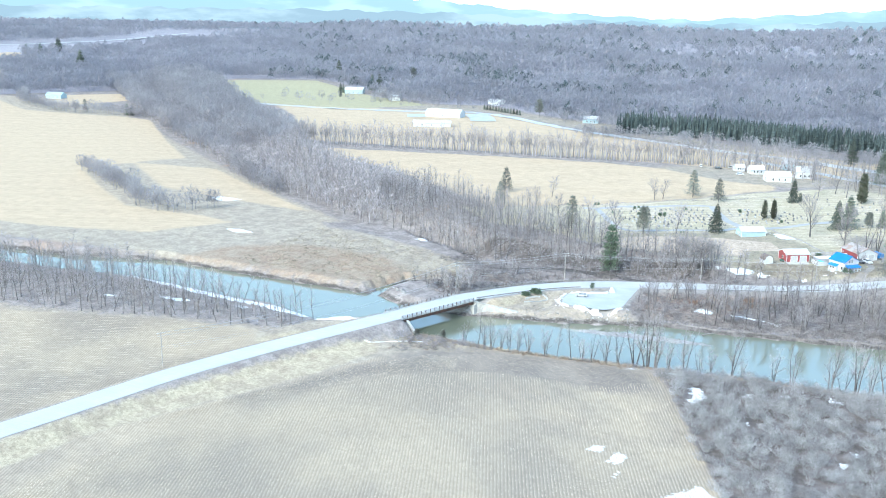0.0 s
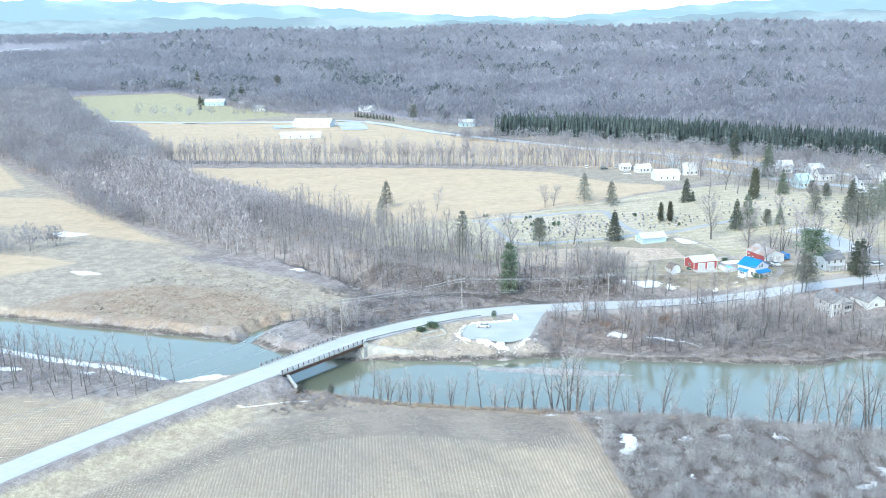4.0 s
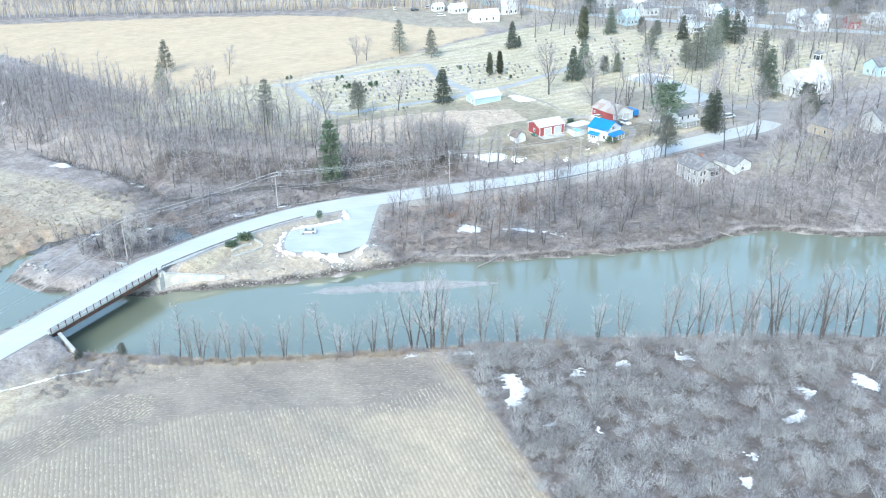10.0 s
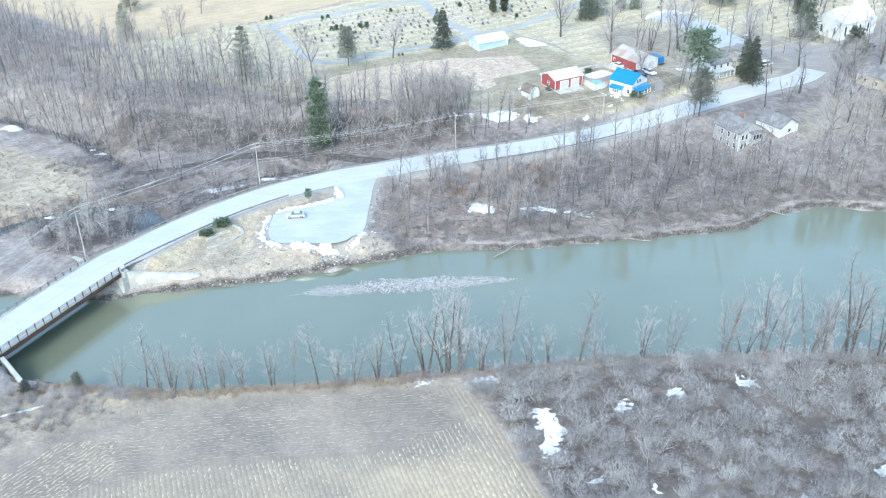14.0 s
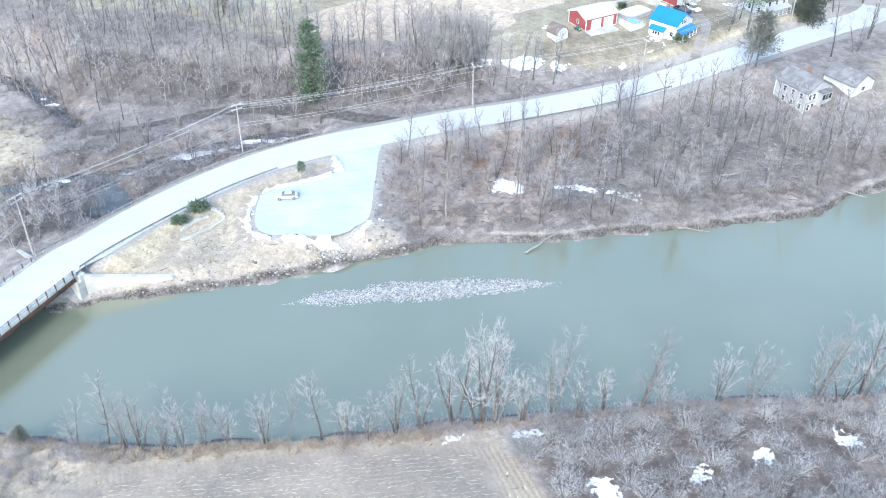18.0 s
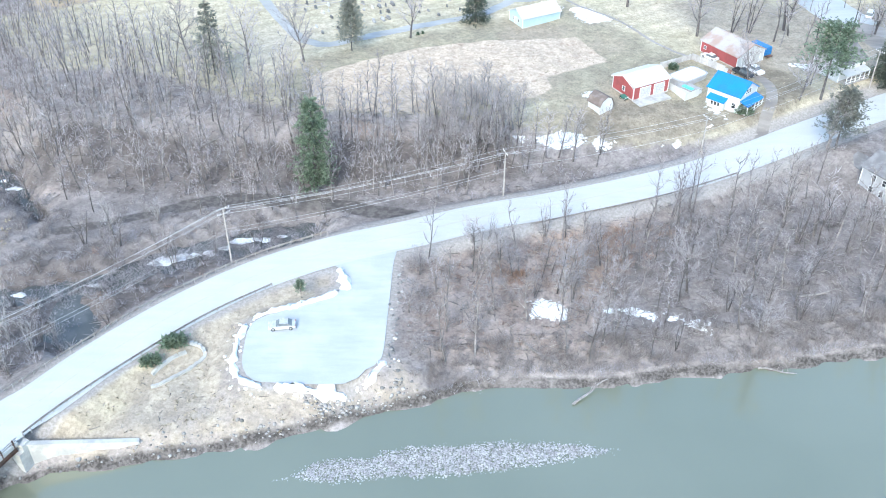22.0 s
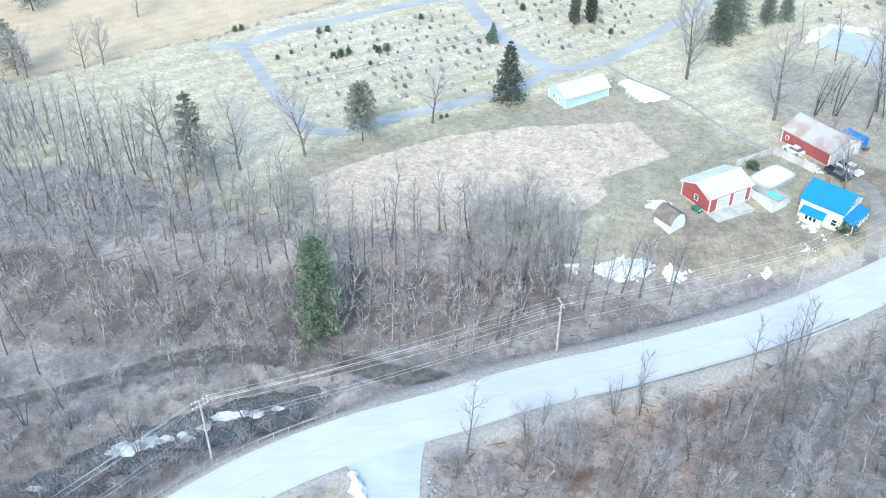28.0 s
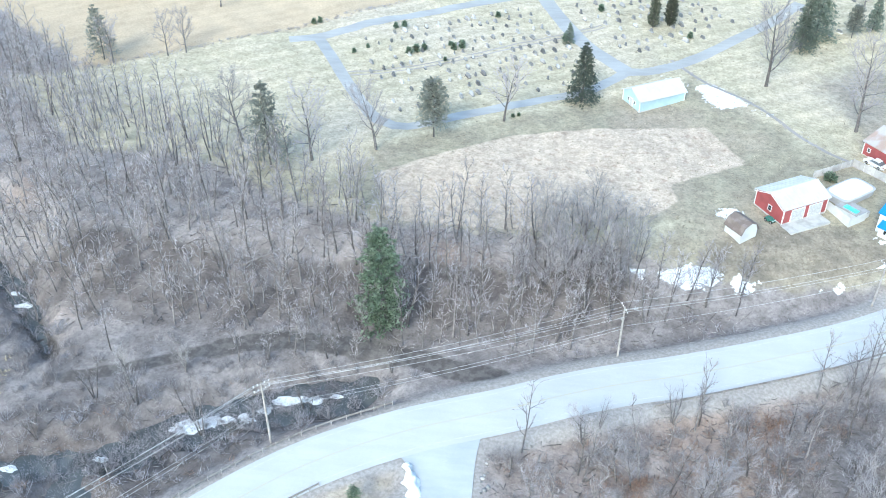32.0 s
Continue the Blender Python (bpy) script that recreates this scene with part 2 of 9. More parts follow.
ROADWAY = asphalt("salt_bleached_asphalt", (0.472, 0.476, 0.471), (0.51, 0.513, 0.507), 0.07)
LOT = asphalt("lot_asphalt", (0.41, 0.43, 0.435), (0.48, 0.495, 0.50), 0.10)
CEM_ROAD = asphalt("lane_asphalt", (0.335, 0.332, 0.325), (0.40, 0.395, 0.385), 0.15)
DRIVE = asphalt("thin_gravel_drive", (0.235, 0.21, 0.19), (0.31, 0.28, 0.25), 0.3)
DIRT = asphalt("packed_dirt", (0.30, 0.27, 0.25), (0.36, 0.33, 0.305), 0.18)
PAINT = plain("worn_line_paint", (0.56, 0.56, 0.55), (0.48, 0.48, 0.48), 2.0, vary=0.1, bump=0)
YELLOW = plain("worn_yellow_paint", (0.50, 0.47, 0.36), (0.46, 0.45, 0.40), 2.0, vary=0.1, bump=0)


def water_material():
    n = Nodes("river_water")
    c = n.mix(n.ramp(n.noise(0.02, 3), 0.35, 0.65), (0.160, 0.176, 0.128), (0.180, 0.195, 0.144))
    m = n.done(c, 0.02, 0, n.noise(0.9, 4, (1, 1.8, 1)), 0.012, 0.05, 1.0)
    n.bsdf.inputs["Specular Tint"].default_value = (1.0, 0.94, 0.84, 1)
    n.bsdf.inputs["IOR"].default_value = 1.8
    return m


WATER = water_material()


def ground_material():
    n = Nodes("ground_cover")
    jag = n.math("SUBTRACT", n.noise(0.35, 5), 0.5)
    big = n.noise(0.03, 4)
    mid = n.noise(0.2, 4)
    fine = n.noise(2.2, 4)

    def zone(name, wob=3.0, soft=0.5):
        v = n.math("ADD", n.attr(name), n.math("MULTIPLY", jag, wob))
        return n.ramp(v, -soft, soft)

    # leaf litter and rank grass under the woods
    c = n.mix(n.ramp(mid, 0.4, 0.62), (0.245, 0.214, 0.20), (0.325, 0.287, 0.268))
    c = n.mix(n.ramp(big, 0.58, 0.74), c, (0.33, 0.25, 0.205))
    # dark floor: thicket shade put into the colour, plus wet mould along the creek
    g = n.mix(n.ramp(mid, 0.4, 0.6), (0.13, 0.112, 0.104), (0.19, 0.165, 0.155))
    c = n.mix(zone("mould_and_shade", 4.0, 1.5), c, g)
    # far hillside litter, made paler and bluer so its colour carries the haze
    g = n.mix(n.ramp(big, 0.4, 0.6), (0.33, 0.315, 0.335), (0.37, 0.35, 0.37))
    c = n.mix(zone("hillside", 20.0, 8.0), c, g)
    g = n.mix(n.ramp(mid, 0.4, 0.6), (0.25, 0.203, 0.18), (0.325, 0.272, 0.243))
    g = n.mix(n.ramp(big, 0.5, 0.66), g, (0.31, 0.24, 0.20))
    c = n.mix(zone("russet", 9.0, 3.0), c, g)
    g = n.mix(n.ramp(mid, 0.4, 0.6), (0.185, 0.163, 0.155), (0.255, 0.227, 0.215))
    c = n.mix(zone("floor", 9.0, 3.5), c, g)
    # flood plain grass
    g = n.mix(n.ramp(mid, 0.4, 0.6), (0.405, 0.345, 0.27), (0.325, 0.277, 0.225))
    c = n.mix(zone("meadow", 9.0, 3.0), c, g)
    g = n.mix(n.ramp(mid, 0.4, 0.6), (0.32, 0.24, 0.18), (0.36, 0.29, 0.22))
    c = n.mix(zone("sedge", 12.0, 4.0), c, g)
    # mown lawns
    g = n.mix(n.ramp(mid, 0.38, 0.62), (0.475, 0.415, 0.305), (0.415, 0.365, 0.262))
    g = n.mix(n.ramp(big, 0.45, 0.65), g, (0.485, 0.42, 0.325))
    g = n.shade(g, n.rows(28, 5.0, 6.0), 0.06)
    c = n.mix(zone("lawn", 5.0, 2.0), c, g)
    g = n.mix(n.ramp(mid, 0.4, 0.6), (0.335, 0.297, 0.218), (0.275, 0.243, 0.184))
    g = n.mix(n.ramp(big, 0.46, 0.6), g, (0.335, 0.283, 0.22))
    c = n.mix(zone("worn", 6.0, 2.5), c, g)
    g = n.mix(n.ramp(mid, 0.4, 0.6), (0.36, 0.315, 0.255), (0.30, 0.262, 0.215))
    c = n.mix(zone("yards", 12.0, 4.0), c, g)
    g = n.mix(n.ramp(mid, 0.4, 0.6), (0.265, 0.227, 0.175), (0.205, 0.176, 0.14))
    c = n.mix(zone("yardgrass", 6.0, 2.5), c, g)
    g = n.mix(n.ramp(mid, 0.4, 0.6), (0.51, 0.418, 0.33), (0.455, 0.37, 0.292))
    g = n.mix(n.ramp(n.noise(0.6, 4), 0.56, 0.7), g, (0.36, 0.275, 0.215))
    c = n.mix(zone("rough", 0.7, 0.35), c, g)
    g = n.mix(n.ramp(mid, 0.4, 0.6), (0.445, 0.378, 0.275), (0.37, 0.308, 0.23))
    c = n.mix(zone("bankgrass", 5.0, 1.5), c, g)
    tuft = n.noise(0.75, 4)
    c = n.shade(c, n.ramp(tuft, 0.35, 0.65), 0.10)
    c = n.shade(c, n.ramp(n.noise(1.9, 3, rough=0.7), 0.32, 0.5, 0.0, 0.6), 0.18)
    g = n.mix(n.ramp(tuft, 0.4, 0.6), (0.105, 0.093, 0.087), (0.155, 0.138, 0.128))
    c = n.mix(zone("track", 0.9, 0.35), c, g)
    # harvested fields, with rows
    g = n.mix(n.ramp(n.rows(33, 4.0, 3.0), 0.2, 0.8), (0.502, 0.396, 0.278), (0.484, 0.38, 0.266))
    g = n.shade(g, n.rows(33, 23.0, 8.0), 0.015)
    c = n.mix(zone("tan", 8.0, 2.0), c, n.shade(g, mid, 0.15))
    g = n.mix(n.ramp(mid, 0.4, 0.6), (0.40, 0.362, 0.235), (0.36, 0.328, 0.215))
    c = n.mix(zone("green", 8.0, 2.0), c, g)
    g = n.mix(n.ramp(n.noise(0.022, 5), 0.38, 0.62), (0.31, 0.262, 0.212), (0.425, 0.35, 0.262))
    g = n.shade(g, n.noise(0.5, 4), 0.15)
    g = n.shade(g, n.rows(110.4, 0.85, 0.3), 0.12)
    c = n.mix(zone("crop", 2.5, 0.8), c, g)
    g = n.mix(n.ramp(n.noise(0.06, 5), 0.4, 0.6), (0.245, 0.21, 0.182), (0.30, 0.255, 0.215))
    c = n.mix(zone("soil", 8.0, 3.0), c, n.shade(g, n.noise(0.5, 4), 0.18))
    # gravel by the road, mud by the water
    g = n.mix(n.ramp(fine, 0.35, 0.65), (0.325, 0.295, 0.27), (0.365, 0.335, 0.31))
    c = n.mix(zone("verge", 1.5, 0.7), c, g)
    g = n.mix(n.ramp(fine, 0.4, 0.6), (0.075, 0.066, 0.06), (0.135, 0.12, 0.11))
    c = n.mix(zone("mud", 1.6, 0.5), c, g)
    v = n.math("ADD", n.attr("snow"), n.math("ADD", n.math("MULTIPLY", jag, 4.5), n.math("MULTIPLY", n.math("SUBTRACT", n.noise(1.3, 4), 0.5), 3.0)))
    c = n.mix(n.ramp(v, -0.15, 0.2), c, n.mix(n.ramp(mid, 0.4, 0.6), (0.80, 0.81, 0.83), (0.70, 0.70, 0.70)))
    c = n.shade(c, fine, 0.22)
    c = n.shade(c, n.noise(9.0, 3), 0.22)
    h = n.math("ADD", n.math("MULTIPLY", fine, 1.0), n.math("MULTIPLY", n.noise(9.0, 3), 0.4))
    return n.done(c, 0.95, 0, h, 0.35, 0.12, 0.1)


GROUND = ground_material()

STUBBLE = plain("corn_stubble", (0.52, 0.435, 0.325), (0.43, 0.36, 0.275), 0.05, vary=0.3, by="island", bump=0)


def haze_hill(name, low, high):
    """Hills miles off, a plain glowing backdrop: the bright air's haze is put into its colour."""
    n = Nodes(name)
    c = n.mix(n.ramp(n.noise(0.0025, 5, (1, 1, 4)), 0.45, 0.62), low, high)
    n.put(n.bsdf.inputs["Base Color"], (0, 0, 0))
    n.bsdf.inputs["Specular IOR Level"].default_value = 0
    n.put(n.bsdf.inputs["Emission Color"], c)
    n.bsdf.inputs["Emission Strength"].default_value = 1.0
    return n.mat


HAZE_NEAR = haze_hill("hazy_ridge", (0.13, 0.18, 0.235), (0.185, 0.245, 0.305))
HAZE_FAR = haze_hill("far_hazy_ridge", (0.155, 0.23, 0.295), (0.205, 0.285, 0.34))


CREEK_WATER = plain("creek_water", (0.085, 0.09, 0.088), (0.13, 0.133, 0.128), 0.3, rough=0.08, vary=0.1, bump=0, spec=0.5)


def thin(mat, share):
    """Lets half of the light through fine twigs."""
    t = mat.node_tree
    b, out = t.nodes["Principled BSDF"], t.nodes["Material Output"]
    tr, mx = t.nodes.new("ShaderNodeBsdfTranslucent"), t.nodes.new("ShaderNodeMixShader")
    src = b.inputs["Base Color"].links[0].from_socket
    t.links.new(src, tr.inputs[0])
    mx.inputs[0].default_value = share
    t.links.new(b.outputs[0], mx.inputs[1]), t.links.new(tr.outputs[0], mx.inputs[2]), t.links.new(mx.outputs[0], out.inputs[0])


thin(FAR_WOOD, 0.5)
thin(HAZED_HILL_WOOD, 0.5)
thin(NEEDLE, 0.5)
thin(PINE_NEEDLE, 0.6)
thin(THUJA, 0.4)
thin(HAZED_HILL_PINE, 0.4)
thin(GREY_NEEDLE, 0.55)


# ---- plan: lines in metres, x to the east, y to the north, z up ----
WATER_Z = -4.6
ROAD = [(-262, -420), (-196, -200), (-150, -60), (-135, -14), (-126.5, 17), (-121, 34.5), (-109.8, 62), (-97, 88), (-85.9, 110.9), (-72.3, 141), (-67, 149),
        (-61, 158.5), (-51.3, 170.4), (-39.5, 181.2), (-26, 189), (-12, 194.5), (-2, 198.8), (7, 202), (16.3, 204.7), (31, 209.7),
        (46.5, 215.4), (61.5, 223), (72.5, 229), (88.7, 237.8), (105.5, 246.5), (117, 252.4), (123.6, 259.5), (126, 268), (127, 278)]
ROAD_Z = [0, 0, 0, 0, 0, 0.2, 0.4, 0.8, 1.0, 1.0, 0.8, 0.5, 0.2, 0, 0, 0, 0, 0, 0, 0.2, 0.8, 1.6, 2.4, 3.2, 4.0, 4.3, 4.5, 4.7, 4.9]
RIVER = [(-460, 128), (-330, 134), (-268, 138), (-222, 151), (-178, 148), (-141, 147), (-122, 146), (-108, 145), (-98, 139), (-71, 136), (-62.8, 139),
         (-46.4, 142.2), (-33.7, 145.4), (-20.8, 149.9), (-8.8, 153.9), (-2, 157.3), (6.3, 157.8), (20.3, 157.9), (34.5, 160.7),
         (48.8, 162), (63.5, 164.8), (76.9, 167.1), (86, 174.1), (96.4, 178.5), (104, 178.9), (122, 174.5), (160, 178), (460, 220),
         (460, 150), (200, 118), (95.7, 116), (76, 115.4), (58.7, 114.9), (44.8, 114.6), (29.6, 112.7), (13.5, 111.2), (-0.2, 109.3),
         (-15.8, 106.6), (-29.2, 105.7), (-44.6, 104.3), (-61, 105.9), (-76, 107.5), (-96, 113), (-104, 115), (-116, 106), (-139, 114), (-160, 115),
         (-211, 120), (-246, 116), (-330, 108), (-460, 104)]
CREEK = [(-113, 144), (-114, 156), (-108, 168), (-96, 176), (-84, 179.5), (-74, 181.5), (-67, 185), (-61, 189.5), (-54, 193), (-47, 196), (-40, 198.4), (-35, 200)]
BROOK = [(-88, 203.5), (-93.4, 209.6), (-100, 217.5), (-108.5, 225.7), (-122, 233), (-140, 244)]
OLD_ROAD = [(-13, 203.2), (-19.5, 203.8), (-24.6, 205.6), (-31.6, 207.3), (-40.2, 208.6), (-47, 208.8), (-53.9, 207.4), (-62, 204.5), (-68, 201.8), (-74, 199.6), (-82, 196.8)]
POND = [(-75.5, 174), (-74.5, 178.5), (-68, 173), (-67, 168), (-70, 166), (-73.5, 168)]
TERRACE = [(900, 260), (330, 215), (180, 186), (97, 180), (74, 203), (46, 219), (20, 215), (0, 210), (-20, 210), (-40, 214), (-62, 213), (-85, 208),
           (-112, 220), (-150, 244), (-200, 268), (-350, 398), (-570, 570), (-900, 900), (-1500, 1600)]


def path_dist(px, py, line, closed=False, along=None):
    """Distance of points from a line; with along, also those values at the nearest place."""
    best, val = np.full(px.shape, 1e9), np.zeros(px.shape)
    pts = list(line) + ([line[0]] if closed else [])
    for i in range(len(pts) - 1):
        (ax, ay), (bx, by) = pts[i][:2], pts[i + 1][:2]
        dx, dy = bx - ax, by - ay
        u = np.clip(((px - ax) * dx + (py - ay) * dy) / (dx * dx + dy * dy + 1e-9), 0, 1)
        d = np.hypot(px - ax - u * dx, py - ay - u * dy)
        if along is not None:
            val = np.where(d < best, along[i] + u * (along[i + 1] - along[i]), val)
        best = np.minimum(best, d)
    return best if along is None else (best, val)


def inside(px, py, poly):
    r = np.zeros(px.shape, bool)
    for i in range(len(poly)):
        (ax, ay), (bx, by) = poly[i], poly[i - 1]
        if ay != by:
            r ^= ((ay > py) != (by > py)) & (px < (bx - ax) * (py - ay) / (by - ay) + ax)
    return r


def area(px, py, poly):
    """Signed distance to a closed outline: positive within."""
    d = path_dist(px, py, poly, True)
    return np.where(inside(px, py, poly), d, -d)


def step(v, a, b):
    u = np.clip((v - a) / (b - a), 0, 1)
    return u * u * (3 - 2 * u)


def waves(x, y, size, seed=0.0):
    """Soft rolling relief, about -1 to 1."""
    k = 6.283 / size
    return (np.sin(k * x + 1.7 * np.sin(k * 0.61 * y + seed)) + np.sin(k * 1.13 * y + 2.1 * np.sin(k * 0.47 * x + 2 * seed)) + np.sin(k * 0.77 * (x + y) + seed)) / 3


def height(x, y):
    """The ground's height at arrays of places."""
    x, y = np.asarray(x, float), np.asarray(y, float)
    poly = TERRACE + [(-1500, 6000), (6000, 6000), (6000, 260)]
    s = area(x, y, poly)
    up = np.interp(y, [150, 235, 300, 340, 420, 620, 800, 1200, 1800, 2600, 3300, 5000], [4.2, 4.5, 5.2, 6.5, 9, 12, 17, 32, 55, 80, 70, 60])
    up = up + np.where(y > 700, step(y, 700, 1500) * 9 * waves(x, y, 700, 1.0), 0)
    r = np.hypot(x, y)
    low = -2.3 + np.interp(r, [0, 500, 900, 1500, 2600, 5000], [0, 1.5, 5, 22, 75, 60])
    h = low + (up - low) * step(s, 0, 22) + 0.35 * waves(x, y, 34, 0.4) + 0.15 * waves(x, y, 9, 2.0)
    h = h + (np.minimum(h, -2.6) - h) * step(-y, -75, -45)
    d, z = path_dist(x, y, ROAD, along=ROAD_Z)
    off = np.maximum(0, d - 6.0)
    h = np.clip(h, z - 0.12 - 0.5 * off, z - 0.12 + 0.55 * off)
    lot = area(x, y, LOT_LINE)
    lo = np.maximum(0, -lot - 1.0)
    h = np.clip(h, LOT_Z - 0.12 - 0.3 * lo, np.where(d < 7, 99, LOT_Z - 0.12 + 0.35 * lo))
    dc = np.minimum(path_dist(x, y, CREEK) - 1.2 * step(x, -72, -62), path_dist(x, y, BROOK) + 1.2 + 1.6 * step(x, -97, -88))
    dc = np.minimum(dc, 1.7 - area(x, y, POND)) + 0.8 * waves(x, y, 11, 3.0) + 1.1 * waves(x, y, 5.3, 1.0)
    h = np.minimum(h, np.where(d < 6.5, 99, -5.1 + np.maximum(0, dc - 1.7) * 0.75))
    front = area(x, y, [(-70, 133), (-67.8, 140.2), (-51.4, 143.2), (-49, 141), (-56, 137)])
    h = np.minimum(h, -4.4 + 2.1 * np.clip((x + 67) / 16, 0, 1) + 4.0 * np.maximum(0, -front))
    wob = 0.9 * waves(x, y, 14, 5.0) + 0.45 * waves(x, y, 5.2, 1.0)
    sr = area(x, y, RIVER) + wob
    bank = WATER_Z + 0.25 + np.maximum(0, -sr) * 0.75
    bank = np.where((y > 150) & (x > -9), np.minimum(WATER_Z + 0.05 + 1.6 * np.maximum(0, -sr), WATER_Z + 0.75 + 0.24 * np.maximum(0, -sr)), bank)
    bank = np.where(area(x, y, [(-80.9, 109.0), (-72.8, 101.8), (-68, 90), (-110, 90), (-101, 110.2), (-91.2, 113.0)]) > 0, 99, bank)
    h = np.where(sr < 0, np.minimum(h, bank), WATER_Z - np.minimum(0.35 * sr, 2.5))
    bar = area(x, y, BAR) + wob * 0.8
    return np.where(bar > -6, np.maximum(h, WATER_Z - 0.035 + np.clip(bar * 0.16, -1.5, 0.02)), h)


LOT_Z = -0.03
LOT_LINE = [(-26.5, 185), (-23.2, 179.6), (-27, 174.4), (-33.2, 171.5), (-38.2, 168.1), (-38.6, 161.8), (-37.9, 157.1), (-35.7, 154.3), (-32.2, 153.8),
            (-21.3, 153.7), (-18.2, 156.8), (-15.8, 159.7), (-15.4, 169.7), (-15.2, 184), (-15, 190.5), (-20, 188.5)]
BAR = [(-30.5, 138), (-25, 141.2), (-11, 144.6), (3, 146), (14, 145.8), (22, 144.6), (14, 142.6), (0, 140), (-18, 138.4)]


def hz(x, y):
    return float(height(np.array([x]), np.array([y]))[0])


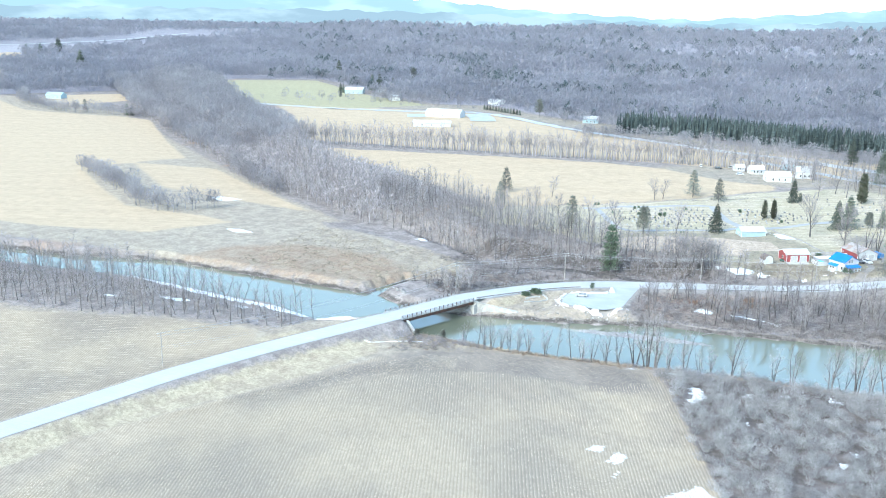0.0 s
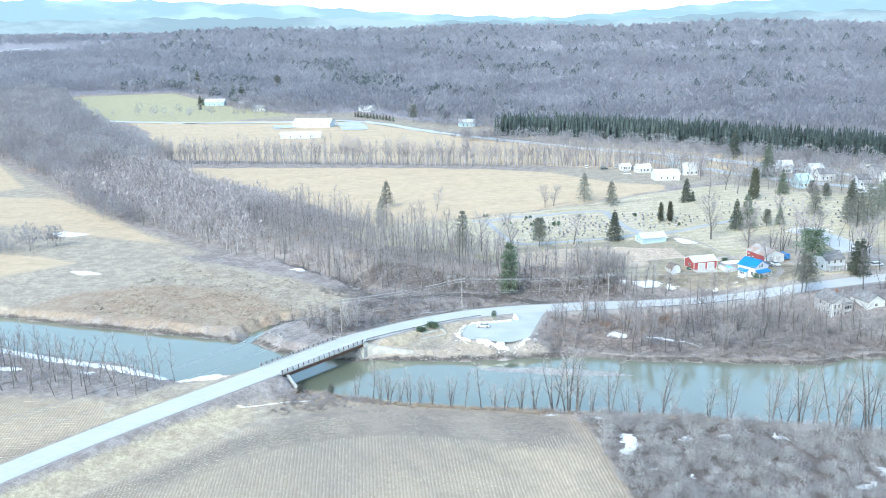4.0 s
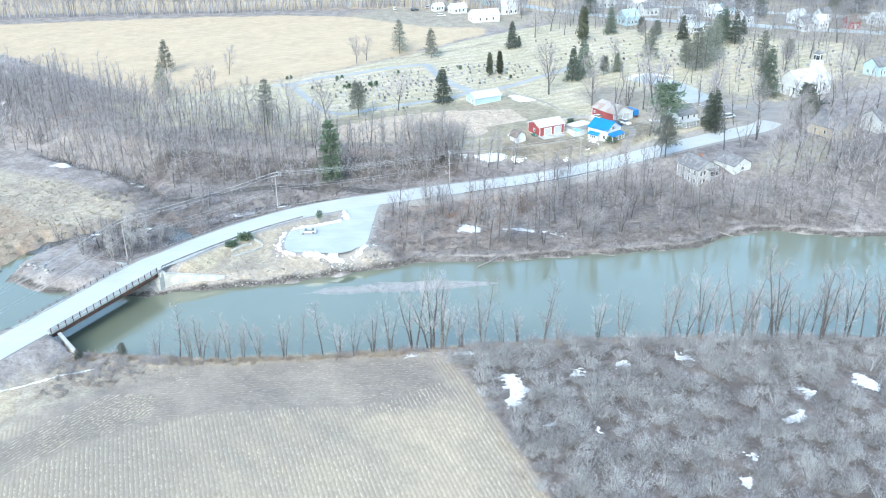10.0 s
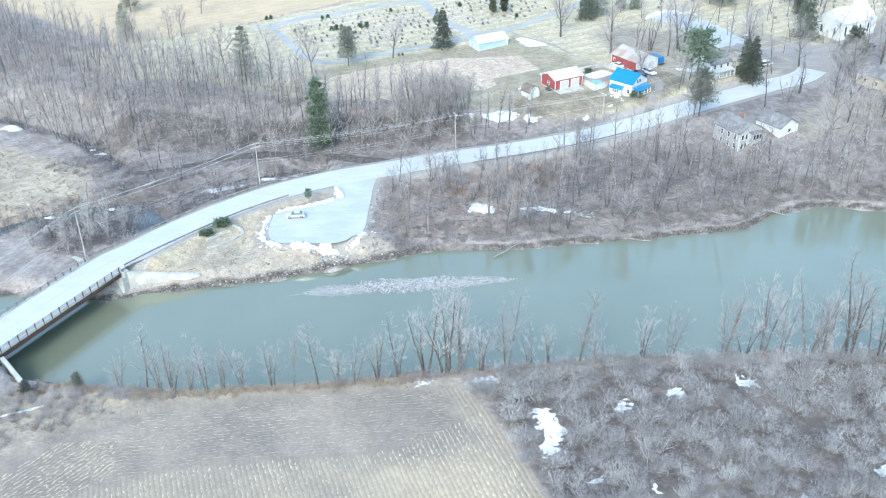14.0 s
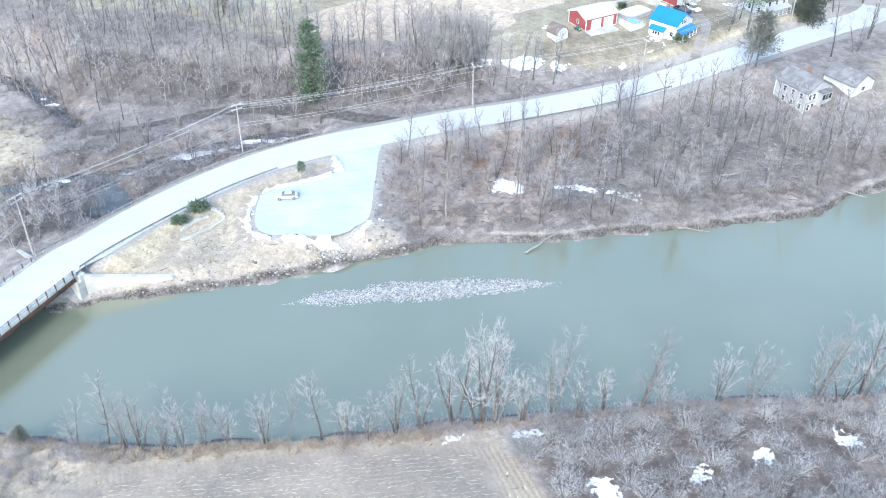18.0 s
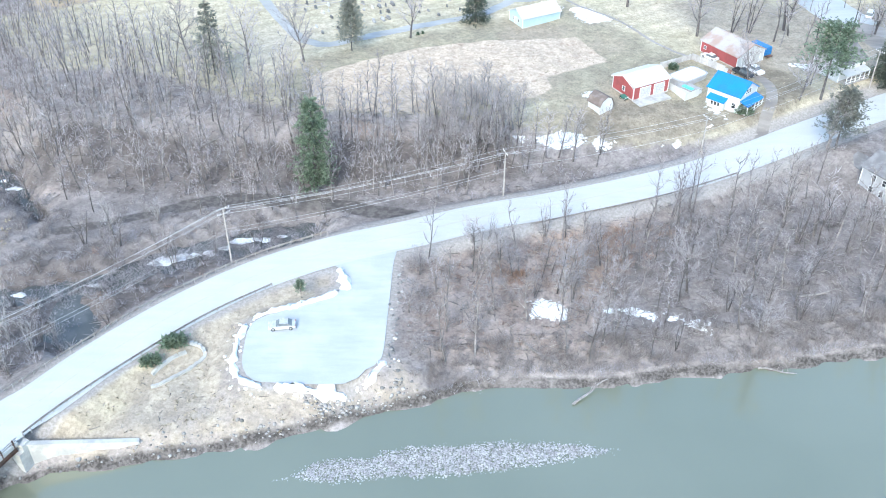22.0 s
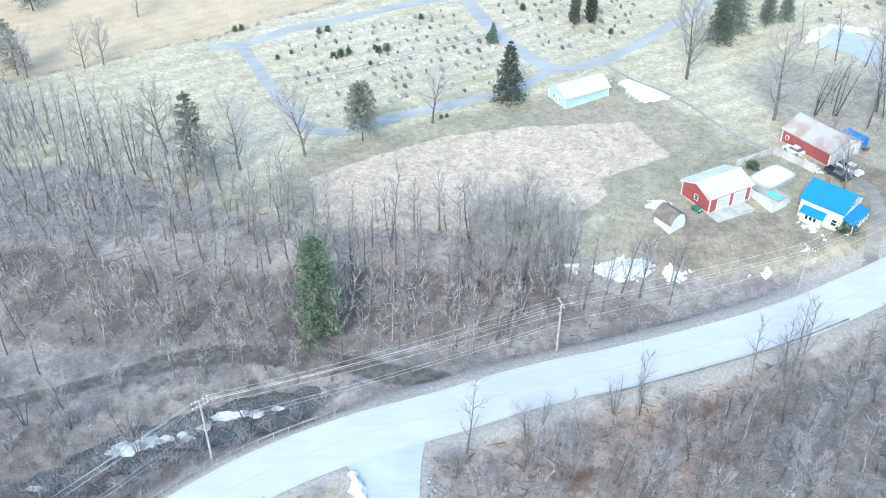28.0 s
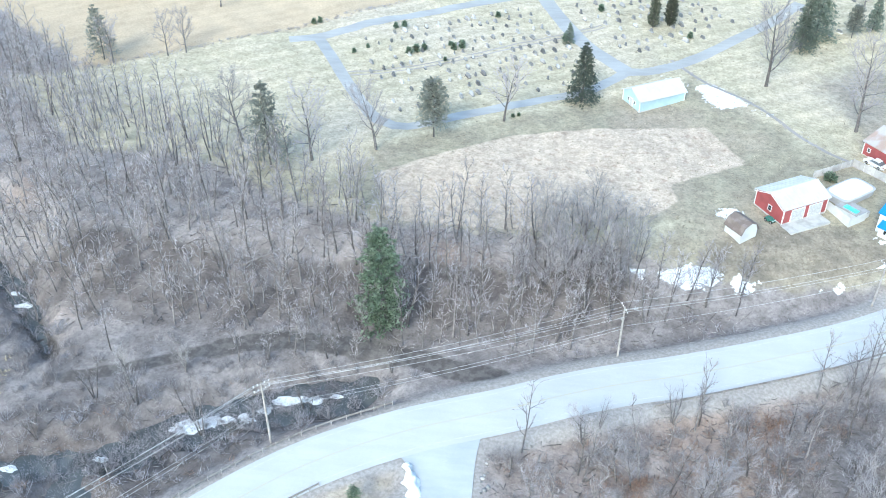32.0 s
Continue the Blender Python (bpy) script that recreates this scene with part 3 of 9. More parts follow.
# land cover: outlines in metres
COVER = {
    "mould_and_shade": [[(-110, 222), (-86, 211), (-62, 209), (-40, 212), (-20, 210), (0, 213), (22, 220), (8, 226), (-12, 226), (-40, 226), (-62, 226), (-90, 230)], [(-110, 160), (-100, 166), (-86, 152), (-76, 158), (-62, 172), (-46, 187), (-30, 197), (-34, 202), (-52, 203), (-66, 199), (-80, 196), (-92, 186), (-108, 176)], [(36, 28), (22, 72), (15, 92), (11, 101), (16, 106), (40, 109), (90, 111), (140, 111), (150, 70), (130, 18), (60, -2)], [(-84, 176), (-72, 186), (-60, 192), (-44, 199), (-34, 199), (-42, 190), (-56, 180), (-66, 174), (-74, 164)]],
    "crop": [[(-178, -200), (-131, -60), (-116, 0), (-104, 24), (-89, 53), (-75, 79.5), (-62.5, 90.5), (-48, 97.5), (-15.2, 102.3), (7, 102.3), (13, 94), (21.5, 72), (37, 33), (62, -60), (110, -200)],
             [(-150, -20), (-128, 40), (-116, 66), (-125, 82), (-150, 80), (-216, 62), (-330, 60), (-330, -60), (-160, -60)]],
    "tan": [[(-170, -70), (-330, -70), (-420, -400), (-270, -400), (-206, -200)], [(124, -200), (76, -62), (130, 4), (400, 70), (420, -400), (140, -400)], [(-186, -212), (118, -212), (130, -400), (-250, -400)],
            [(-330, 424), (-160, 452), (-90, 457), (-52, 450), (-16, 424), (20, 418), (20, 405), (-36, 346), (-70, 320), (-118, 293), (-150, 320), (-215, 369)],
            [(-907, 582), (-883, 627), (-760, 560), (-640, 570), (-590, 565), (-470, 448), (-400, 385), (-426, 340), (-424, 306), (-365, 262), (-313, 226), (-270, 226), (-236, 220), (-260, 180), (-330, 165), (-900, 250), (-1200, 500)],
            [(-420, 350), (-352, 357), (-290, 313), (-215, 262), (-262, 268), (-335, 282)],
            [(-440, 600), (-350, 458), (-223, 466), (-113, 474), (-30, 476), (60, 462), (90, 540), (-40, 565), (-170, 620), (-280, 700), (-400, 690), (-530, 690)],
            [(-1128, 755), (-1068, 805), (-941, 694), (-940, 608)], [(-1202, 814), (-1416, 983), (-1425, 1162), (-1299, 1056), (-1287, 964)], [(-843, 660), (-798, 749), (-728, 690), (-760, 616)]],
    "green": [[(-740, 885), (-612, 925), (-455, 793), (-360, 742), (-410, 682), (-552, 670)]],
    "meadow": [[(-1100, 560), (-900, 640), (-760, 660), (-640, 590), (-500, 478), (-376, 384), (-245, 286), (-186, 248), (-230, 200), (-440, 170), (-1100, 300)], [(-150, -60), (-112, 30), (-82, 94), (-76, 103), (-44, 102), (-16, 104), (5, 104.5), (8, 100), (28, 30), (64, -60)], [(-330, 62), (-216, 66), (-150, 82), (-122, 86), (-112, 102), (-100, 110), (-92, 104), (-116, 58), (-156, -60), (-330, -60)], [(-46, 144), (-34, 147), (-20, 151.5), (-10, 156), (-13, 158), (-18, 154), (-22, 152), (-40, 153)],
               [(-290, 312), (-186, 234), (-150, 226), (-120, 212), (-96, 198), (-90, 186), (-112, 168), (-118, 150), (-180, 152), (-232, 150), (-330, 142), (-440, 150), (-440, 200), (-330, 190), (-262, 240)],
               [(-66, 144), (-60, 156), (-50, 167), (-36, 178), (-26, 182), (-28, 173), (-40, 168), (-40, 152), (-46, 145), (-60, 141)],
               ],
    "russet": [[(-13, 187), (10, 196), (38, 205), (48, 200), (40, 190), (30, 178), (22, 164), (-5, 162), (-12, 164)]],
    "floor": [[(8, 207), (30, 214.5), (58, 226.5), (68, 232), (62, 234), (50, 229.5), (36, 226.5), (24, 226), (10, 222)], [(-110, 196), (-84, 188), (-60, 194), (-40, 200), (-14, 203), (0, 208), (-20, 211), (-44, 212), (-62, 211), (-84, 206), (-100, 212)], [(20, 168), (26, 184), (34, 200), (60, 212), (74, 204), (92, 194), (135, 182), (135, 178), (100, 182), (88, 178), (76, 171), (50, 166), (30, 163)], [(72, 216), (84, 226), (104, 236), (124, 244), (150, 250), (200, 262), (200, 190), (150, 182), (100, 186), (76, 204)]],
    "sedge": [[(-215, 151), (-181, 151), (-135, 148), (-113, 154), (-109, 174), (-136, 194), (-176, 195), (-205, 176)]],
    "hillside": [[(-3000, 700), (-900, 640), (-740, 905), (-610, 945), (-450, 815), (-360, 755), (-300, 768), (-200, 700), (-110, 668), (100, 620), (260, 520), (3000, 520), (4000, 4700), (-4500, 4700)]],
    "lawn": [[(-134, 286), (-104, 256), (-88, 256), (-72, 252), (-54, 241), (-38, 236), (-10, 234), (26, 228), (56, 229), (74, 238), (96, 250), (120, 268), (140, 290), (170, 312), (196, 334),
              (200, 380), (150, 396), (60, 430), (20, 400), (-36, 345), (-118, 293)]],
    "worn": [[(-48, 246), (-41, 262), (-34, 268), (-10, 279), (14, 290), (29, 299), (36, 288), (48, 271), (57, 263), (78, 258), (82, 246), (70, 238), (50, 229.5), (36, 227.5), (24, 227.5), (12, 232), (20, 242), (-8, 235), (-36, 236)]],
    "yards": [[(-62, 454), (-20, 422), (30, 418), (62, 440), (40, 482), (-30, 480)], [(-560, 690), (-455, 790), (-360, 745), (-300, 760), (-200, 690), (-110, 660), (-60, 610), (40, 560), (60, 530), (-40, 570), (-170, 640), (-280, 712), (-400, 700)], [(104, 207), (107, 220), (122, 236), (140, 240), (134, 218), (118, 208)], [(64, 258), (84, 256), (104, 258), (124, 282), (160, 300), (270, 330), (270, 480), (60, 500), (30, 470), (60, 425), (150, 395), (196, 378), (192, 334), (166, 314), (146, 304), (128, 292), (112, 300), (96, 296), (84, 302), (70, 310), (56, 300), (60, 280)]],
    "bankgrass": [[(-190, -200), (-143, -60), (-121, 15), (-104, 55), (-90, 84), (-83, 90), (-78, 82), (-88, 56), (-104, 25), (-116, 0), (-131, -60), (-178, -200)], [(-66, 142), (-63, 150), (-57, 158), (-52, 160), (-54, 150), (-57, 145)], [(-214, -200), (-158, -60), (-140, 0), (-122, 52), (-106, 86), (-112, 90), (-124, 70), (-140, 20), (-166, -60), (-222, -200)]],
    "soil": [[(-76, 80), (-62.5, 91), (-48, 98), (-15.2, 102.5), (4, 102.5), (12, 88), (2, 82), (-17, 83), (-44, 80), (-54, 76), (-70, 64), (-84, 44), (-92, 44), (-72, 78)]],
    "yardgrass": [[(20, 232), (30, 240), (44, 241), (52, 240), (58, 236), (66, 241), (74, 250), (64, 258), (70, 262), (80, 256), (78, 246), (68, 234), (50, 230), (36, 227.5), (24, 228)]],
    "rough": [[(-39.7, 252.7), (-29.6, 259.5), (-13.4, 269.6), (3.7, 273.5), (28.1, 276.7), (34.8, 263), (18.3, 253), (19.2, 247.5), (14.9, 242.9), (-11, 235.4), (-36.1, 236.7)]],
    "snow": [[(44, 99), (47, 98.5), (47.5, 101), (45, 101.5)], [(58, 103), (61, 102), (62, 104.5), (59, 105)], [(73.3, 80.7), (79, 83), (78.5, 80), (73.5, 78.6)], [(63, 70.6), (65.6, 69.4), (65, 67.6)], [(80.6, 91.2), (83.7, 90.1), (81.1, 87.3)], [(60, 62), (63, 60), (64, 64)], [(92, 92), (96, 90), (98, 95), (94, 97)], [(36, 76), (39, 75), (38.5, 78)], [(28, 78), (30, 77.4), (30, 80)],
             [(9, 103.4), (13, 104), (14.5, 105.6), (11, 106)], [(-1.5, 103.2), (2, 103.6), (2, 105), (-1, 104.8)], [(2, 44), (5, 43), (6, 47), (3, 48)], [(8, 40), (11, 38), (12, 44), (9.5, 46)], [(24, 28), (36, 20), (38, 30), (31, 36)], [(10, 32), (12.5, 31), (12, 35)],
             [(-182, 96), (-168, 98), (-168, 100), (-182, 99)], [(-205, 90), (-196, 90), (-198, 93)], [(-215, 115), (-160, 106.5), (-139, 105.5), (-122, 102), (-122, 105), (-139, 109), (-160, 110), (-215, 119)], [(-113, 101), (-104, 105), (-100, 109), (-106, 110), (-114, 105)], [(-128, 104), (-119, 101), (-116, 103.4), (-124, 106)], [(-150, 101), (-142, 100), (-143, 103)],
             [(-135, 229), (-128, 227), (-126, 231), (-133, 232)], [(-290, 268), (-272, 262), (-268, 272), (-285, 276)], [(-230, 205), (-218, 200), (-212, 205), (-226, 209)], [(-98, 172), (-94, 172), (-94, 175)],
             [(21, 300), (26, 298), (24, 294)],[(19.3, 94.9), (22, 96.6), (25.2, 90.8), (23.7, 85.6), (20.6, 83.7), (21.6, 89)], [(34, 95), (38, 95.5), (38.5, 98), (35, 98)],
             [(9.5, 172), (14, 171), (17, 174), (12.5, 176.5), (9.5, 175)], [(22, 174), (32, 171.6), (40, 168.8), (40.5, 171), (31, 173.6), (24, 175.4)],
             [(14.3, 228), (17.8, 229.4), (23, 231), (25, 229), (23.4, 226), (17, 225.2)], [(26.4, 228.8), (28.7, 228.2), (31.5, 226.8), (27.2, 225.8)], [(9, 227.4), (12, 228), (11.5, 226.4)], [(28, 296), (32, 298), (35, 294), (39, 288), (37, 286), (32, 284), (29.5, 289)], [(39.5, 285), (43.5, 283.4), (41, 282)], [(79, 317), (81, 323), (89, 328.5), (98, 327), (101, 322), (95, 324), (88, 324.5), (83, 318)],
             [(58, 234.6), (54.2, 240.2), (53, 239.3), (57.5, 233.8)], [(26, 244), (29, 247), (31.5, 243.5), (28, 242)],
             [(40, 226.6), (46, 228.8), (46, 227.2)],
             [(64.5, 257), (58, 267.6), (57.2, 266.8), (63.5, 256)], [(78, 262), (86, 262), (84, 257)]],
}


def build_ground():
    xs = np.concatenate([np.arange(-130, 130.1, 1.3)])
    ys = np.concatenate([np.arange(4, 330, 1.3)])

    def spread(v, lo, hi, first, rate):
        out, s, p = [], first, v[-1]
        while p < hi:
            s *= rate
            p += s
            out.append(p)
        head, s, p = [], first, v[0]
        while p > lo:
            s *= rate
            p -= s
            head.append(p)
        return np.array(head[::-1] + list(v) + out)
    xs, ys = spread(xs, -4800, 4800, 1.3, 1.05), spread(ys, -700, 4800, 1.3, 1.045)
    nx, ny = len(xs), len(ys)
    gx, gy = [a.ravel() for a in np.meshgrid(xs, ys)]
    z = height(gx, gy)
    idx = np.arange(nx * ny).reshape(ny, nx)
    quads = np.stack([idx[:-1, :-1], idx[:-1, 1:], idx[1:, 1:], idx[1:, :-1]], -1).reshape(-1, 4)
    me = bpy.data.meshes.new("ground")
    me.from_pydata(np.stack([gx, gy, z], 1).tolist(), [], quads.tolist())
    me.polygons.foreach_set("use_smooth", np.ones(len(me.polygons), bool))

    def store(name, v):
        me.attributes.new(name, "FLOAT", "POINT").data.foreach_set("value", np.ascontiguousarray(v, dtype=np.float32))
    for name, polys in COVER.items():
        v = np.full(gx.shape, -1e3)
        for p in polys:
            v = np.maximum(v, area(gx, gy, p))
        store(name, np.clip(v, -60, 60))
    d = path_dist(gx, gy, ROAD)
    pull = [(-24, 197), (-16, 201.5), (0, 204.8), (30, 213.6), (58, 225.6), (74, 233.6), (72, 229), (40, 213), (10, 203), (-15, 193)]
    store("verge", np.maximum.reduce([np.where(gx > -18, 7.6, np.where(gy < 108, 4.9, 5.6)) - d, np.minimum(area(gx, gy, pull), 2), np.minimum(area(gx, gy, LOT_LINE) + 1.2, 3), area(gx, gy, BAR) + 1]))
    store("track", np.where(gx > -60, 2.2, 1.3) - path_dist(gx, gy, OLD_ROAD))
    sr = area(gx, gy, RIVER)
    bar = area(gx, gy, BAR)
    store("mud", np.where(bar > -5, -5, np.maximum(0.8 - np.abs(sr + 0.3), 1.7 - np.minimum(path_dist(gx, gy, CREEK) - 1.5 * step(gx, -72, -62), path_dist(gx, gy, BROOK)))))
    me.materials.append(GROUND)
    ob = new("ground", me)
    return tagged(ob, "early spring valley ground with fields, lawns and leaf litter", "ground", kind="structure")


build_ground()


def link_mesh(name, verts, faces, material, parent=None, label="", smooth=False):
    me = bpy.data.meshes.new(name)
    me.from_pydata([tuple(v) for v in verts], [], [tuple(f) for f in faces])
    for m in (material if isinstance(material, (list, tuple)) else [material]):
        me.materials.append(m)
    if smooth:
        me.polygons.foreach_set("use_smooth", np.ones(len(me.polygons), bool))
    ob = new(name, me)
    if parent is not None:
        ob.parent = parent
    if label:
        ob["label"] = label
    return ob


def smooth_line(line, gap=2.0):
    """Points on a soft curve through the line, about gap apart."""
    p = [np.array(q, float) for q in line]
    out = []
    for i in range(len(p) - 1):
        a, b, c, d = p[max(i - 1, 0)], p[i], p[i + 1], p[min(i + 2, len(p) - 1)]
        n = max(1, int(np.linalg.norm(c[:2] - b[:2]) / gap))
        for k in range(n):
            u = k / n
            out.append(0.5 * (2 * b + (c - a) * u + (2 * a - 5 * b + 4 * c - d) * u * u + (3 * b - a - 3 * c + d) * u ** 3))
    return out + [p[-1]]


def ribbon(name, line, width, material, lift=0.04, zs=None, shift=0.0, across=4, **tags):
    """A strip of paving along a line, laid on the ground or at the heights zs."""
    q = smooth_line([(*a, b) for a, b in zip(line, zs)] if zs else line)
    verts, faces = [], []
    for i, c in enumerate(q):
        t = q[min(i + 1, len(q) - 1)][:2] - q[max(i - 1, 0)][:2]
        t = t / (np.linalg.norm(t) + 1e-9)
        for k in range(across + 1):
            u = (k / across - 0.5) * width + shift
            x, y = c[0] - t[1] * u, c[1] + t[0] * u
            camber = 0.07 * (1 - abs(k / across - 0.5) * 2) if zs else 0
            verts.append((x, y, (c[2] if zs else 0) + lift + camber))
    if not zs:
        v = np.array(verts)
        v[:, 2] = height(v[:, 0], v[:, 1]) + lift
        verts = v.tolist()
    n = across + 1
    for i in range(len(q) - 1):
        for k in range(across):
            faces.append((i * n + k, i * n + k + 1, i * n + n + k + 1, i * n + n + k)[::-1])
    return tagged(link_mesh(name, verts, faces, material, smooth=True), kind="structure", **tags)


ribbon("road_village", ROAD[26:], 8.0, DIRT, -0.02, ROAD_Z[26:], label="dull grey end of the road by the church", category="road")
ribbon("road", ROAD[:27], 9.0, ROADWAY, 0.0, ROAD_Z[:27], label="salt-bleached two-lane asphalt road", category="road")
ribbon("road_line_centre", ROAD[:23], 0.3, YELLOW, 0.085, ROAD_Z[:23], 0, 1, label="worn yellow centre line on the road", category="road marking")
for _side in (-3.6, 3.6):
    ribbon("road_line_edge", ROAD[:23], 0.14, PAINT, 0.035, ROAD_Z[:23], _side, 1, label="worn white edge line on the road", category="road marking")


def flat_sheet(name, line, z, material, **tags):
    bm = bmesh.new()
    f = bm.faces.new([bm.verts.new((x, y, z)) for x, y in line])
    if f.normal.z < 0:
        f.normal_flip()
    bmesh.ops.triangulate(bm, faces=bm.faces[:])
    bm.normal_update()
    for g in bm.faces:
        if g.normal.z < 0:
            g.normal_flip()
    me = bpy.data.meshes.new(name)
    bm.to_mesh(me)
    me.materials.append(material)
    return tagged(new(name, me), kind="structure", **tags)


flat_sheet("parking_lot", [tuple(p[:2]) for p in smooth_line(LOT_LINE + LOT_LINE[:1], 1.5)[:-1]], LOT_Z, LOT, label="bleached asphalt parking lot beside the river", category="parking lot")
flat_sheet("water_river", [(-470, 80), (-140, 80), (470, 80), (470, 240), (70, 205), (-10, 165), (-60, 152), (-72, 156), (-90, 163), (-122, 163), (-470, 200)], WATER_Z, WATER,
           label="calm grey-green river water reflecting the sky", category="water")
flat_sheet("water_creek", [(-122, 163), (-82, 160), (-66, 160), (-58, 176), (-44, 188), (-28, 194), (-26, 206), (-60, 202), (-80, 198), (-72, 206), (-84, 226), (-110, 262), (-160, 262), (-160, 200)], WATER_Z + 0.25, CREEK_WATER, label="dark brown creek water between brushy banks", category="water")
CEM_LANES = [([(-72, 312.5), (-63, 316), (-48.3, 326), (-23.6, 339.2), (-8, 346)], 3.6), ([(-65, 315), (-53.2, 291.4), (-45, 276), (-41, 272.5), (-36, 271.6), (-23.5, 278), (2, 290.7), (12.7, 301)], 3.0),
             ([(12.9, 301), (3.2, 316), (-3.6, 332.3), (-8, 346)], 4.2), ([(12.9, 301), (20, 303), (31.2, 311.3), (48.8, 329.3), (62, 345)], 3.4)]
for _l, _w in CEM_LANES:
    ribbon("cemetery_lane", _l, _w, CEM_ROAD, 0.06, label="narrow blue-grey asphalt lane through the cemetery", category="lane")

ribbon("road_far", [(-700, 690), (-480, 668), (-367, 678), (-276, 696), (-173, 628), (-40, 556), (22, 533), (70, 505), (130, 470), (240, 430)], 9, ROADWAY, 0.35, label="bleached far road across the valley", category="road")
ribbon("parking_lot_village", [(85, 321), (93, 314), (99, 303), (102, 293), (104.5, 284)], 13, LOT, 0.09, across=10, label="wet asphalt lot beside the village road", category="parking lot")

ribbon("yard_village", [(105, 283), (108, 275), (113, 266), (118, 258)], 11, DRIVE, 0.07, across=8, label="rough grey-brown gravel yard beside the village road", category="yard")
for _ln, _wd in (([(-286, 690), (-270, 667), (-257, 640)], 24), ([(-337, 662), (-326, 641)], 20)):
    ribbon("farm_lot", _ln, _wd, LOT, 0.3, across=8, label="wet blue-grey asphalt lot beside the long farm building", category="parking lot")
ribbon("street_village", [(104, 284), (116, 277), (126, 276), (135, 280.5), (149.5, 286.7), (166, 294), (230, 322)], 6.5, DIRT, 0.12, label="grey asphalt street before the church", category="road")
ribbon("street_main", [(-10, 520), (30, 490), (64, 462), (104, 438), (153, 421), (200, 405), (280, 384)], 8, LOT, 0.15, label="grey asphalt street between the village houses", category="road")
ribbon("driveway", [(63.5, 227), (66.5, 235), (70, 243), (71, 251), (68, 257)], 2.6, DRIVE, 0.05, label="grey-brown gravel driveway beside the blue-roofed house", category="driveway")
for _s in (-0.8, 0.8):
    ribbon("path_cemetery", [(-55.2, 294.8), (-44, 298), (-33, 302.2), (-25, 306.8), (-2.4, 320), (8.2, 326.5)], 0.5, DIRT, 0.05, None, _s, 1, label="worn wheel rut through the cemetery grass", category="path")
HILL_ROAD = [(-2200, 1180), (-1700, 1150), (-1548, 1226), (-1513, 1373), (-1505, 1557), (-1549, 1817)]
ribbon("road_hill", HILL_ROAD, 14, ROADWAY, 1.2, label="pale gravel road climbing the far hill", category="road")
ribbon("path_lawn", [(24, 309), (31, 298), (41, 286.5), (49, 272), (56, 264)], 0.9, DIRT, 0.05, label="narrow dirt path along the lawn edge", category="path")


# ---- plants ----
def rng_of(seed):
    return np.random.RandomState(seed)


def tube(points, radii, sides):
    """A tapered limb; a last radius of 0 makes a tip. Returns vertices and triangles."""
    verts, tris = [], []
    prev = None
    for i, (p, r) in enumerate(zip(points, radii)):
        t = points[min(i + 1, len(points) - 1)] - points[max(i - 1, 0)]
        t = t / (np.linalg.norm(t) + 1e-9)
        a = np.cross(t, (0.0, 1.0, 0.2) if abs(t[1]) < 0.9 else (1.0, 0.0, 0.2))
        a /= np.linalg.norm(a) + 1e-9
        b = np.cross(t, a)
        if r <= 0:
            ring = [len(verts)]
            verts.append(p)
        else:
            ring = list(range(len(verts), len(verts) + sides))
            for k in range(sides):
                w = 6.2832 * k / sides
                verts.append(p + r * (math.cos(w) * a + math.sin(w) * b))
        if prev:
            for k in range(sides):
                j = (k + 1) % sides
                if len(ring) == 1:
                    tris.append((prev[k], prev[j], ring[0]))
                else:
                    tris += [(prev[k], prev[j], ring[j]), (prev[k], ring[j], ring[k])]
        prev = ring
    return verts, tris


class Shape:
    def __init__(self):
        self.v, self.f = [], []

    def add(self, verts, tris):
        n = len(self.v)
        self.v += list(verts)
        self.f += [tuple(i + n for i in t) for t in tris]

    def arrays(self):
        return np.array(self.v, float).reshape(-1, 3), np.array(self.f, int).reshape(-1, 3)


def bend_path(r, start, way, length, steps, wobble, lift=0.0):
    pts, d = [np.array(start, float)], np.array(way, float)
    for _ in range(steps):
        d = d + r.normal(0, wobble, 3) + (0, 0, lift)
        d /= np.linalg.norm(d)
        pts.append(pts[-1] + d * length / steps)
    return pts


